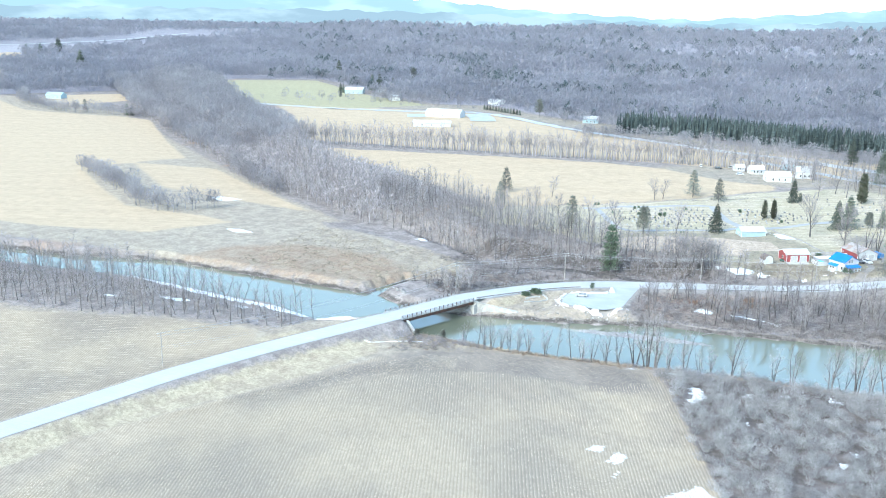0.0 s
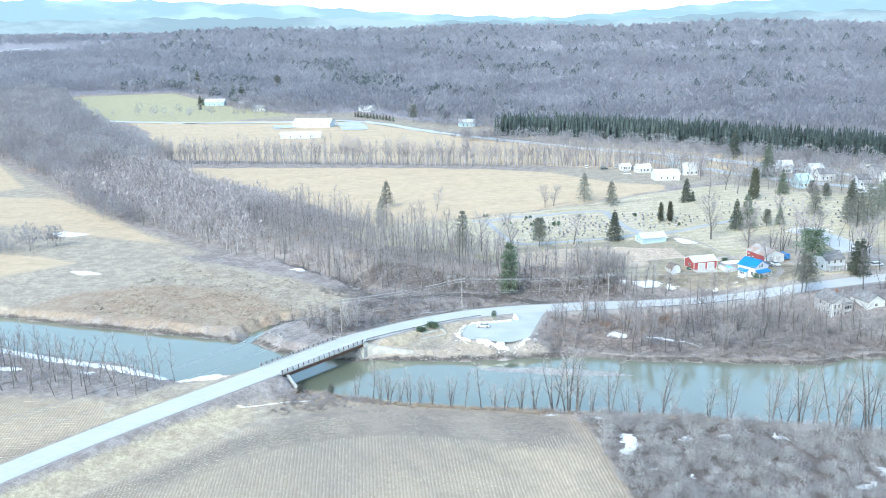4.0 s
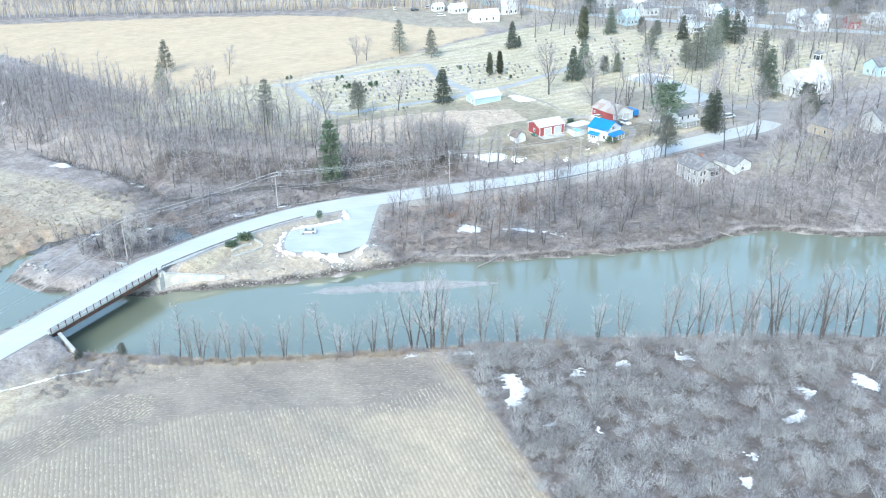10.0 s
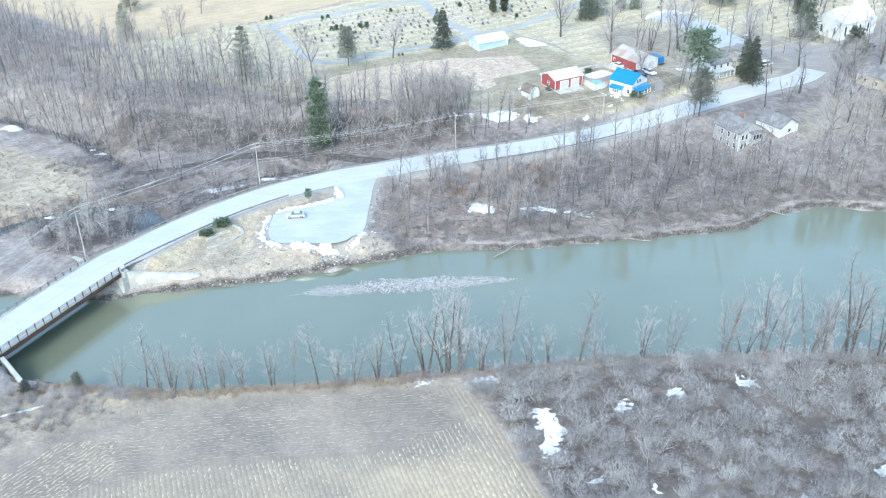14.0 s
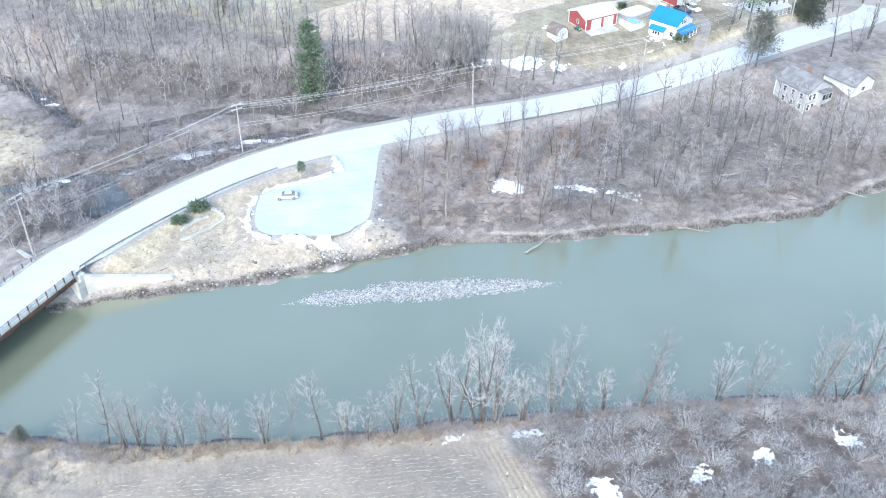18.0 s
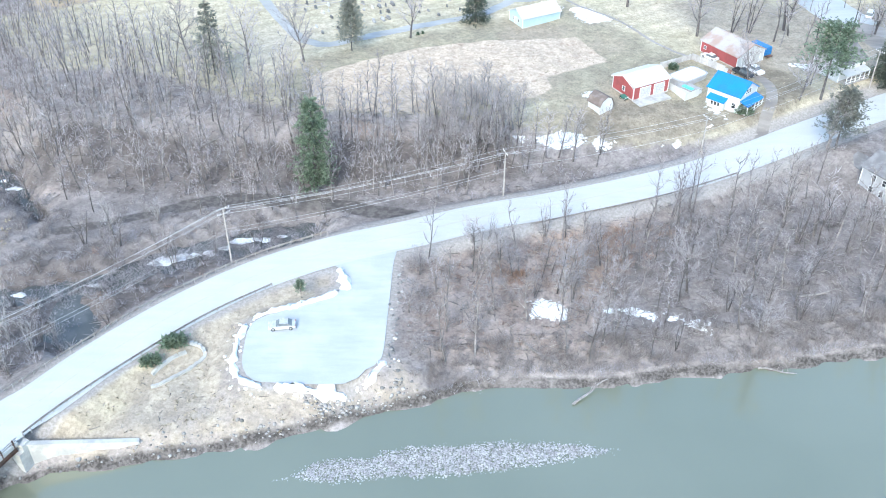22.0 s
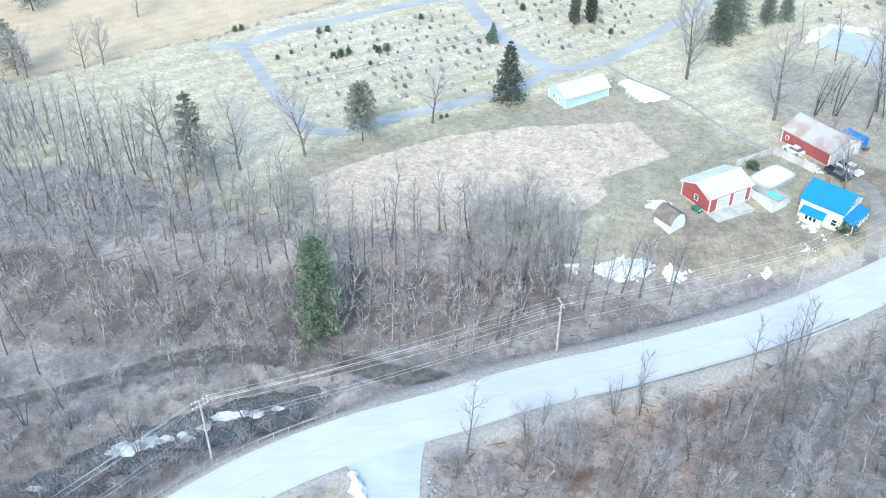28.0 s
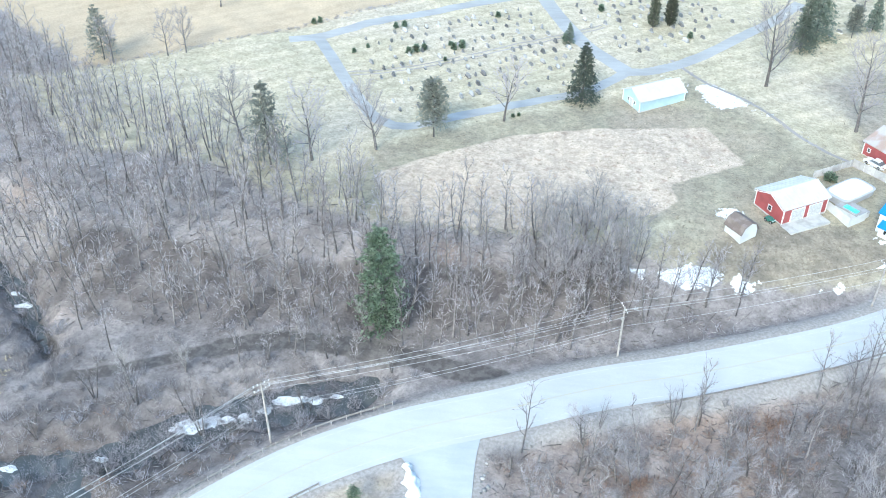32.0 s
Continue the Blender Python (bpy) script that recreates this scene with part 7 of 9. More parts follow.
# village and farm buildings farther off
FAR_HOUSES = [(127, 429, 22, 10, 8, 5, 2.6, WHITE_SIDING, GREY_SHINGLE, "house", "white village house with a grey roof"), (143.4, 437, 30, 9, 8, 4.8, 2.6, WHITE_SIDING, WHITE_ROOF, "house", "white village house with a pale roof"),
              (152, 446, 18, 9, 8, 5, 2.8, PALE_BLUE, GREY_SHINGLE, "house", "pale blue village house among bare trees"), (181, 402, 28, 8, 7, 4.8, 2.6, WHITE_SIDING, GREY_SHINGLE, "house", "white gabled village house"),
              (191, 410, 22, 9, 7, 4.6, 2.4, WHITE_SIDING, WHITE_ROOF, "house", "white village house with a pale roof"), (104.7, 460, 20, 11, 9, 5.2, 2.8, WHITE_SIDING, WHITE_ROOF, "house", "white two-storey village house"),
              (142, 468, 25, 10, 8, 4.8, 2.4, GREY_SIDING, GREY_SHINGLE, "house", "grey village house among trees"), (185, 318, 28, 11, 9, 5, 2.8, PALE_BLUE, GREY_SHINGLE, "house", "pale blue house beyond the church"),
              (14, 430, 20, 20, 11, 4.0, 2.6, WHITE_SIDING, WHITE_ROOF, "farm_building", "white farm building with a wide metal roof"), (2, 455, 25, 12, 8, 3.4, 2.2, WHITE_SIDING, WHITE_ROOF, "farm_building", "low white farm shed"),
              (30, 452, 15, 14, 9, 5, 3, WHITE_SIDING, WHITE_ROOF, "farm_building", "white farmhouse with a pale metal roof"), (20, 480, 12, 10, 8, 5, 2.6, PALE_BLUE, WHITE_ROOF, "house", "pale blue farmhouse among bare trees"),
              (-8, 462, 30, 8, 6, 3, 1.8, WHITE_SIDING, WHITE_ROOF, "farm_building", "small white farm shed"), (88, 470, 18, 11, 9, 5.5, 2.8, WHITE_SIDING, WHITE_ROOF, "house", "white two-storey village house"),
              (94, 420, 28, 12, 9, 5.2, 3.2, PALE_BLUE, PALE_BLUE, "house", "pale house with a cyan metal roof"), (108, 445, 20, 13, 8, 5, 2.6, WHITE_SIDING, GREY_SHINGLE, "house", "white village house with a grey roof"),
              (124, 402, 25, 16, 7, 3.2, 1.6, WHITE_SIDING, WHITE_ROOF, "house", "long low white village building"), (140, 490, 15, 9, 8, 4.6, 2.6, WHITE_SIDING, GREY_SHINGLE, "house", "white village house with a grey roof"),
              (157, 420, 35, 8, 8, 5, 2.8, WHITE_SIDING, GREY_SHINGLE, "house", "white gabled village house"), (183, 420, 30, 10, 8, 5.2, 2.6, WHITE_SIDING, WHITE_ROOF, "house", "white village house with a pale roof"),
              (199, 428, 25, 9, 7, 4.6, 2.4, WHITE_SIDING, GREY_SHINGLE, "house", "white village house with a grey roof"), (206, 408, 20, 9, 7, 4.2, 2.6, RED_SIDING, SHINGLE, "house", "red village house with a brown roof"),
              (222, 415, 20, 12, 8, 4.5, 2.4, WHITE_SIDING, WHITE_ROOF, "house", "white village house with a pale roof"), (172, 455, 20, 9, 8, 4.8, 2.4, GREY_SIDING, GREY_SHINGLE, "house", "grey village house among trees"),
              (-500, 805, 15, 22, 13, 4.5, 3, PALE_BLUE, WHITE_ROOF, "barn", "pale blue barn with a white roof"), (-322, 650, 2, 36, 15, 4.0, 3.4, WHITE_SIDING, WHITE_ROOF, "barn", "long white farm building by the far road"), (-298, 768, 10, 10, 8, 3.6, 2.4, WHITE_SIDING, WHITE_ROOF, "house", "small white farm shed below the woods"), (-420, 764, 12, 13, 9, 3.8, 2.4, WHITE_SIDING, WHITE_ROOF, "house", "white house among bare trees by the green field"),
              (-300, 575, 20, 34, 10, 3.4, 2, WHITE_SIDING, WHITE_ROOF, "barn", "long low white barn roof behind the hedgerow"), (-305, 778, 15, 18, 10, 3.6, 2.4, WHITE_SIDING, WHITE_ROOF, "house", "white farmhouse under the wooded hill"),
              (-168, 668, 20, 14, 9, 4.2, 2.4, PALE_BLUE, WHITE_ROOF, "house", "pale blue house below the pines"), (-738, 696, 10, 22, 14, 6, 4, WHITE_SIDING, WHITE_ROOF, "barn", "white barn at the field edge"),
              (-820, 650, 12, 20, 12, 4, 3, PALE_BLUE, PALE_BLUE, "barn", "pale blue barn beyond the fields"), (-1113, 891, 38, 60, 14, 5, 3, WHITE_SIDING, WHITE_ROOF, "barn", "long white barn beyond the fields"),
              (-600, 1010, 15, 16, 10, 5, 3, GREY_SIDING, GREY_SHINGLE, "house", "grey house among the far woods"), (-470, 830, 20, 14, 9, 4, 2.4, WHITE_SIDING, GREY_SHINGLE, "house", "white house by the green field")]
for _x, _y, _t, _l, _w, _e, _ri, _m1, _m2, _nm, _lb in FAR_HOUSES:
    if _y < 500:
        _l, _w, _e = _l * 0.75, _w * 0.85, _e * 0.9
    house(_nm, _lb, "barn" if _nm == "barn" else "house", _x, _y, _t, _l, _w, _e, _ri, _m1, _m2, [(0, _l * k / 4, 1.1, 0.9, 1.3) for k in (1, 2, 3)] + [(3, _w * k / 3, 1.1, 0.9, 1.3) for k in (1, 2)], [(0, _l * 0.62, 1.0, 2.1, DOOR_PANEL)], hip_trim=False, group="village and farm buildings")

# ---- pool yard ----
def board_fence(line, h, label, mat, group, board=2.4):
    for (ax, ay), (bx, by) in zip(line[:-1], line[1:]):
        n = math.hypot(bx - ax, by - ay)
        f = thing("fence", label, "fence", ax, ay, None, math.degrees(math.atan2(by - ay, bx - ax)), group)
        z0 = hz(ax, ay)
        k, u = 0, 0.0
        while u < n - 0.2:
            w = min(board, n - u)
            part("fence_panel", box(u + 0.03, u + w - 0.03, -0.03, 0.03, -0.3, h), mat, f)
            part("fence_post", box(u - 0.06, u + 0.06, -0.07, 0.07, -0.6, h + 0.1), mat, f)
            u += w


board_fence([(46.6, 257.8), (55.6, 263.2), (62.0, 256.0)], 1.7, "weathered pale board fence round the pool yard", GREY_FENCE, "pool yard fence")
board_fence([(46.8, 248.0), (49.6, 242.2), (53.4, 245.0)], 1.7, "weathered pale board fence round the pool yard", WHITE_SIDING, "pool yard fence")
pl = thing("swimming_pool", "snow-covered above-ground swimming pool with a grey rim", "pool", 52.4, 252.8, None, 37)
_oval = [(4.6 * math.copysign(abs(math.cos(a)) ** 0.4, math.cos(a)), 2.7 * math.copysign(abs(math.sin(a)) ** 0.4, math.sin(a))) for a in np.arange(0, 6.28, 0.26)]
_n = len(_oval)


def drum(outline, z0, z1, s0=1.0, s1=1.0):
    m = len(outline)
    v = [(x * s0, y * s0, z0) for x, y in outline] + [(x * s1, y * s1, z1) for x, y in outline]
    return v, [(i, (i + 1) % m, (i + 1) % m + m, i + m) for i in range(m)] + [tuple(range(m, 2 * m))]


part("pool_wall", drum(_oval, -0.4, 1.15), GREY_SIDING, pl)
part("pool_rim", drum(_oval, 1.12, 1.22, 1.05, 1.0), GREY_SIDING, pl)
part("snow_cover", drum(_oval, 1.2, 1.26, 0.93, 0.9), SNOW, pl, "white snow on the pool cover")
dk = thing("pool_deck", "raised wooden pool deck with a cyan tarpaulin", "deck", 48.4, 247.8, None, -50)
part("deck_floor", box(0, 5.2, 0, 3.4, 0.9, 1.1), GREY_FENCE, dk)
part("deck_skirt", merge(box(0, 5.2, 0, 0.08, -0.4, 0.9), box(5.12, 5.2, 0, 3.4, -0.4, 0.9)), WHITE_SIDING, dk)
part("tarpaulin", box(1.4, 4.2, 0.5, 1.6, 1.1, 1.3), CYAN_COVER, dk, "cyan tarpaulin")


# ---- vehicles ----
def car(name, label, x, y, turn, paint, length=4.6, width=1.8, tall=1.45, kind="sedan", z=None):
    c = thing(name, label, "car", x, y, z, turn)
    l, w = length / 2, width / 2
    if kind == "sedan":
        prof = [(-l, 0.38), (-l + 0.02, 0.68), (-l + 0.18, 0.86), (-l + 0.8, 0.93), (0, 0.93), (l - 1.45, 0.91), (l - 0.55, 0.80), (l - 0.1, 0.66), (l, 0.42), (l - 0.15, 0.3), (-l + 0.15, 0.3)]
        cab = [(-l + 0.62, 0.92), (-l + 1.35, tall - 0.07), (-0.35, tall), (0.25, tall - 0.04), (l - 1.3, 0.90)]
    elif kind == "truck":
        prof = [(-l, 0.5), (-l, 1.1), (-0.5, 1.1), (0.0, 1.15), (l - 0.3, 1.08), (l, 0.9), (l, 0.45)]
        cab = [(-0.6, 1.1), (-0.5, tall + 0.3), (0.75, tall + 0.3), (1.35, 1.12)]
    else:
        prof = [(-l, 0.45), (-l, 1.05), (l - 1.1, 1.05), (l - 0.1, 0.95), (l, 0.5)]
        cab = [(-l + 0.1, 1.05), (-l + 0.4, tall + 0.2), (0.7, tall + 0.2), (1.35, 1.05)]

    def loft(p, w0, w1):
        n = len(p)
        zs = [q[1] for q in p]
        k = lambda zz: w0 + (w1 - w0) * (zz - min(zs)) / (max(zs) - min(zs) + 1e-6)
        v = [(a, -k(b), b) for a, b in p] + [(a, k(b), b) for a, b in p]
        return v, [tuple(range(n)), tuple(range(n, 2 * n))[::-1]] + [((i + 1) % n, i, i + n, (i + 1) % n + n) for i in range(n)]
    body = part("body", loft(prof, w, w * 0.96), paint, c)
    part("window_band", loft(cab, w * 0.92, w * 0.74), CAR_GLASS, c, "dark car glass")
    top = cab[1:-1]
    v = [(a + e, sg * w * 0.77, z + q) for q in (-0.05, 0.03) for sg in (-1, 1) for (a, z), e in zip(top, [-0.1] + [0.0] * (len(top) - 2) + [0.12])]
    m = len(top)
    f = [(i, i + 1, i + 1 + m, i + m) for i in range(m - 1)] + [(2 * m + i + m, 2 * m + i + 1 + m, 2 * m + i + 1, 2 * m + i) for i in range(m - 1)]
    f += [(i + 2 * m, i + 1 + 2 * m, i + 1, i) for i in range(m - 1)] + [(i + m, i + 1 + m, i + 1 + 3 * m, i + 3 * m) for i in range(m - 1)] + [(0, m, 3 * m, 2 * m), (2 * m - 1, m - 1, 3 * m - 1, 4 * m - 1)]
    part("roof", (v, f), paint, c)
    if kind == "truck":
        part("cargo_bed", box(-l + 0.12, -0.75, -w * 0.8, w * 0.8, 1.1, 1.13), RUBBER, c, "dark cargo bed")
    for s in (-1, 1):
        part("headlight", box(l - 0.12, l + 0.01, s * w * 0.7 - 0.17, s * w * 0.7 + 0.17, 0.62, 0.75), TRIM, c)
        part("tail_light", box(-l - 0.01, -l + 0.05, s * w * 0.75 - 0.15, s * w * 0.75 + 0.15, 0.7, 0.85), RED_SIDING, c)
        for u in (-l * 0.62, l * 0.64):
            ring = [(math.cos(a) * 0.33, math.sin(a) * 0.33) for a in np.arange(0, 6.28, 0.5236)]
            m = len(ring)
            y0, y1 = s * (w - 0.2), s * (w + 0.02)
            v = [(u + p, y0, 0.33 + q) for p, q in ring] + [(u + p, y1, 0.33 + q) for p, q in ring]
            wh = part("wheel", (v, [(i, (i + 1) % m, (i + 1) % m + m, i + m) for i in range(m)] + [tuple(range(m)), tuple(range(m, 2 * m))]), RUBBER, c, "black tyre")
            v = [(u + p * 0.6, y1 + s * 0.01, 0.33 + q * 0.6) for p, q in ring]
            part("rim", (v, [tuple(range(m)) if s < 0 else tuple(range(m))[::-1]]), GALV, wh, "grey wheel rim")
    return c


car("car", "silver sedan parked alone in the riverside lot", -33.0, 166.9, 187, SILVER, z=LOT_Z + 0.02)
car("pickup_truck", "dark pickup truck parked before the red barn", 66.2, 254.9, -58, DARK_CAR, 5.4, 1.95, 1.5, "truck")
car("pickup_truck", "white pickup truck parked before the red barn", 69.4, 257.0, -58, WHITE_CAR, 5.4, 1.95, 1.5, "truck")
car("car", "white car parked behind the pool fence", 60.3, 264.3, 127, WHITE_CAR, 4.6)
tr = thing("box_trailer", "blue covered trailer beside the red barn", "trailer", 73.6, 267.2, None, -57)
part("trailer_box", prism([(-1.3, 0.6), (-1.3, 2.4), (-0.9, 2.75), (0.9, 2.75), (1.3, 2.4), (1.3, 0.6)], -2.4, 2.4), BLUE_CAR, tr)
part("trailer_frame", box(-2.5, 3.4, -0.9, 0.9, 0.42, 0.6), RUST_STEEL, tr)
for _s in (-1, 1):
    for _u in (-0.6, 0.3):
        part("wheel", prism([(_s * 1.12 + 0.1 * 0, 0.0)] + [(_s * 1.12 + 0.12, 0.3), (_s * 1.12, 0.62), (_s * 1.12 - 0.12, 0.3)], _u - 0.3, _u + 0.3), RUBBER, tr)
for _x, _y, _t, _p, _lb in ((-20, 466, 20, DARK_CAR, "dark vehicle parked at the far farm"), (-32, 470, 100, WHITE_CAR, "white vehicle parked at the far farm"), (-12, 476, 40, WHITE_CAR, "white trailer parked at the far farm"), (-4, 448, 10, WHITE_CAR, "white car parked at the far farm"),
                            (110, 291, 60, WHITE_CAR, "white car parked in the village lot"), (137, 272, 60, SILVER, "silver car parked in the village lot"), (109, 263, 30, WHITE_CAR, "white car parked beside the village road"), (150, 281, 20, DARK_CAR, "dark car parked beside the church")):
    car("car", _lb, _x, _y, _t, _p, 4.8, 1.85, 1.6, "van")
car("lawn_tractor", "small green lawn tractor beside the garage", 35.4, 242.2, -50, plain("tractor_green", (0.06, 0.20, 0.16)), 1.9, 1.0, 1.0)


# ---- poles and wires ----
def utility_pole(x, y, h, turn, arms=1, lamp=False, label="grey wooden utility pole with a crossarm beside the road"):
    p = thing("utility_pole", label, "utility pole", x, y, None, turn, "utility poles")
    part("shaft", tube([np.array((0, 0, -1.0)), np.array((0, 0, h * 0.5)), np.array((0, 0, h))], [0.2, 0.17, 0.13], 8), WOODPOLE, p, smooth=True)
    for k in range(arms):
        z = h - 0.35 - k * 1.0
        a = part("crossarm", box(-0.06, 0.06, -1.25, 1.25, z - 0.07, z + 0.07), WOODPOLE, p)
        for v in (-1.15, -0.55, 0.55, 1.15):
            part("insulator", box(-0.06, 0.06, v - 0.06, v + 0.06, z + 0.07, z + 0.27), TRIM, a, "pale porcelain insulator")
    part("transformer", merge(prism([(0.2 + 0.25 * math.cos(a), h - 2.6 + 0.0 * a + 0.25 * math.sin(a)) for a in np.arange(0, 6.28, 0.7)], -0.25, 0.25)), GALV, p) if lamp else None
    if lamp:
        part("lamp_arm", box(0, 1.8, -0.04, 0.04, h - 0.75, h - 0.67), GALV, p)
        part("lamp_head", box(1.6, 2.3, -0.14, 0.14, h - 0.8, h - 0.66), GALV, p)
    return p


POLES = [(-128.3, 37.3, 11.7, -24, 1), (-107, 94, 12.2, -24, 1), (-78.4, 148.4, 13.2, -30, 2), (-45.3, 185.6, 12.4, -50, 2), (6.2, 208.4, 10.6, 18, 1), (49.8, 223.6, 9.2, 28, 1), (95, 249.5, 9.5, 30, 1), (133, 272, 9.5, 30, 1)]
for _i, (_x, _y, _h, _t, _a) in enumerate(POLES):
    if _i != 1:
        utility_pole(_x, _y, _h, _t, _a, _i in (4,))
_runs = [p for i, p in enumerate(POLES) if i != 1]


def wire(a, b, sag, r=0.026):
    n = 14
    pts = [a + (b - a) * k / n - np.array((0, 0, 4 * sag * (k / n) * (1 - k / n))) for k in range(n + 1)]
    return tube(pts, [r] * (n + 1), 3)


for _p, _q in zip(_runs[:-1], _runs[1:]):
    ends = []
    for _x, _y, _h, _t, _a in (_p, _q):
        z, d = hz(_x, _y), np.array((-math.sin(radians(_t)), math.cos(radians(_t))))
        ends.append([np.array((*(np.array((_x, _y)) + d * v), z + _h - 0.05 - k)) for k in range(2) for v in (-1.15, 0.0 if k else -0.55, 1.15)] + [np.array((_x, _y, z + _h * 0.62)), np.array((_x, _y, z + _h * 0.56))])
    both = _p[4] > 1 or _q[4] > 1
    far = math.hypot(_q[0] - _p[0], _q[1] - _p[1])
    ln = [wire(ends[0][i], ends[1][i], 0.00018 * far * far + 0.3) for i in ((0, 1, 2, 3, 5, 6, 7) if both else (0, 1, 2, 6))]
    pl = thing("power_line", "thin overhead wires strung between the poles", "power line", _p[0], _p[1], 0, 0, "overhead wires")
    for w in ln:
        v, f = w
        part("wire", ([(c[0] - _p[0], c[1] - _p[1], c[2]) for c in v], f), WIRE, pl)


def guardrail(line, zs, label):
    q = smooth_line([(*p, z) for p, z in zip(line, zs)], 2.0)
    gr = thing("guardrail", label, "guardrail", q[0][0], q[0][1], 0)
    o = q[0][:2]
    v, f = [], []
    for i, c in enumerate(q):
        t = q[min(i + 1, len(q) - 1)][:2] - q[max(i - 1, 0)][:2]
        t = t / (np.linalg.norm(t) + 1e-9)
        s = np.array((-t[1], t[0])) * 0.05
        for off, z in ((1, 0.45), (1, 0.78), (-1, 0.78), (-1, 0.45)):
            v.append((*(c[:2] - o + s * off), c[2] + z))
        if i:
            for k in range(4):
                f.append((i * 4 - 4 + k, i * 4 - 4 + (k + 1) % 4, i * 4 + (k + 1) % 4, i * 4 + k))
    beam = part("beam", (v, f), RAIL, gr, "weathered steel guardrail beam")
    for c in q[::1]:
        part("post", box(c[0] - o[0] - 0.07, c[0] - o[0] + 0.07, c[1] - o[1] - 0.07, c[1] - o[1] + 0.07, c[2] - 0.6, c[2] + 0.85), WOODPOLE, gr)


guardrail([(-76.5, 145.5), (-72.5, 151.5), (-63.8, 163.8), (-53.6, 176), (-41, 187), (-28.5, 194.2)], [1.0, 0.6, 0.3, 0, -0.1, -0.1], "weathered steel guardrail along the outer road curve")
guardrail([(-67, 141.5), (-63, 148.5), (-56, 158), (-46.6, 169.3), (-36.5, 178)], [1.0, 0.6, 0.3, 0, -0.1], "weathered steel guardrail between road and lot")
guardrail([(11, 197.2), (20, 200.6), (29.5, 204), (41.5, 208.4), (55.5, 214.8)], [-0.1, -0.1, 0, 0.4, 1.1], "weathered steel guardrail above the river woods")


# ---- far ridges ----
def ridge(name, radius, profile, material, label, seed):
    v, f = [], []
    az = np.arange(-60, 75, 0.4)
    e = np.interp(az, [p[0] for p in profile], [p[1] for p in profile])
    for k, (a, el) in enumerate(zip(az, e)):
        z = 102 + radius * math.tan(radians(el)) + 5 * math.sin(a * 2.1 + seed) + 2.5 * math.sin(a * 7.3 + seed)
        for u in (0.0, 0.5, 1.0):
            r = radius * (1 + 0.03 * u)
            v.append((-r * math.sin(radians(a)), r * math.cos(radians(a)), -40 + (z + 40) * u))
        if k:
            for j in (0, 1):
                f.append(((k - 1) * 3 + j, k * 3 + j, k * 3 + j + 1, (k - 1) * 3 + j + 1))
    return tagged(link_mesh(name, v, f, material, smooth=True), label, "hills", kind="structure")


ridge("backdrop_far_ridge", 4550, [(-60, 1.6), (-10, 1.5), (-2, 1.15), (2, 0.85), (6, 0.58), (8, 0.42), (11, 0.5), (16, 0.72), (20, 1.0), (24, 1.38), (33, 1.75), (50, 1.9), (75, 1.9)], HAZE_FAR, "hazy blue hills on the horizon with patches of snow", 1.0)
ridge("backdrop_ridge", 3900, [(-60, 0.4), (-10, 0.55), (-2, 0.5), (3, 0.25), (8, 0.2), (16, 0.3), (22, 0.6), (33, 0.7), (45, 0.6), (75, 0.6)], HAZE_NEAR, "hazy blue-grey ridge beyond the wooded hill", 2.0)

# ---- trees that stand alone ----
UMBRELLA = [conifer(111, 18, 4.8, 10, 46, -0.05, 0.45, 0.35, 0.35, 0.45)]
BROAD_PINES = [conifer(110, 19, 5.6, 14, 46, -0.15, 0.28, 0.42, 0.45, 0.45)]
PINES = [conifer(s, 20, 4.6, 15, 40, 0.05, 0.10, 0.8, 0.28, 0.46) for s in (101, 102)]
SPRUCES = [conifer(s, 14, 4.0, 20, 30, 0.3, 0.05, 0.8, 0.25, 0.40) for s in (103, 104)]
THIN_PINES = [conifer(s, 15, 4.3, 17, 28, 0.12, 0.14, 0.72, 0.3, 0.36) for s in (105, 106)]
ROUND_PINES = [conifer(s, 11, 3.0, 16, 26, -0.25, 0.22, 0.42, 0.2, 0.38) for s in (107,)]
TALL_PINES = [conifer(s, 20, 3.9, 17, 44, 0.02, 0.10, 0.45, 0.38, 0.46) for s in (112,)]
CEDARS = [conifer(s, 7, 1.15, 16, 15, -0.8, 0.02, 0.45, 0.15, 0.36) for s in (108, 109)]
CON = {}
for _k, _set, _leaf, _lb in (("tallpine", TALL_PINES, PINE_NEEDLE, "tall green white pine with a ragged columnar crown"), ("pine", PINES, NEEDLE, "tall green white pine with layered boughs"), ("umbrella", UMBRELLA, PINE_NEEDLE, "green white pine with a flat spreading top"), ("broad", BROAD_PINES, GREY_NEEDLE, "broad grey-green pine with an open crown"), ("spruce", SPRUCES, NEEDLE, "dark green conical spruce"), ("thin", THIN_PINES, GREY_NEEDLE, "thin dull-green conifer with sparse boughs"),
                             ("round", ROUND_PINES, GREY_NEEDLE, "dull green pine with a round crown"), ("cedar", CEDARS, THUJA, "dark columnar cedar in the cemetery")):
    CON[_k] = [tree_proto(s, "conifer", BARK, _leaf, _lb, "conifer") for s in _set]
DONE = set()


def put_conifer(kind, x, y, s=1.0, stretch=1.0, label="", group=""):
    k = int(abs(x * 3.7 + y * 5.3)) % len(CON[kind])
    m = plant(None, x, y, s, (x * 53 + y * 29) % 360, stretch)
    p = CON[kind][k]
    if (kind, k) in DONE:
        p = copy_thing(p, unscaled(m, p))
    else:
        DONE.add((kind, k))
        p.matrix_basis = m
    return tagged(p, label, group=group)


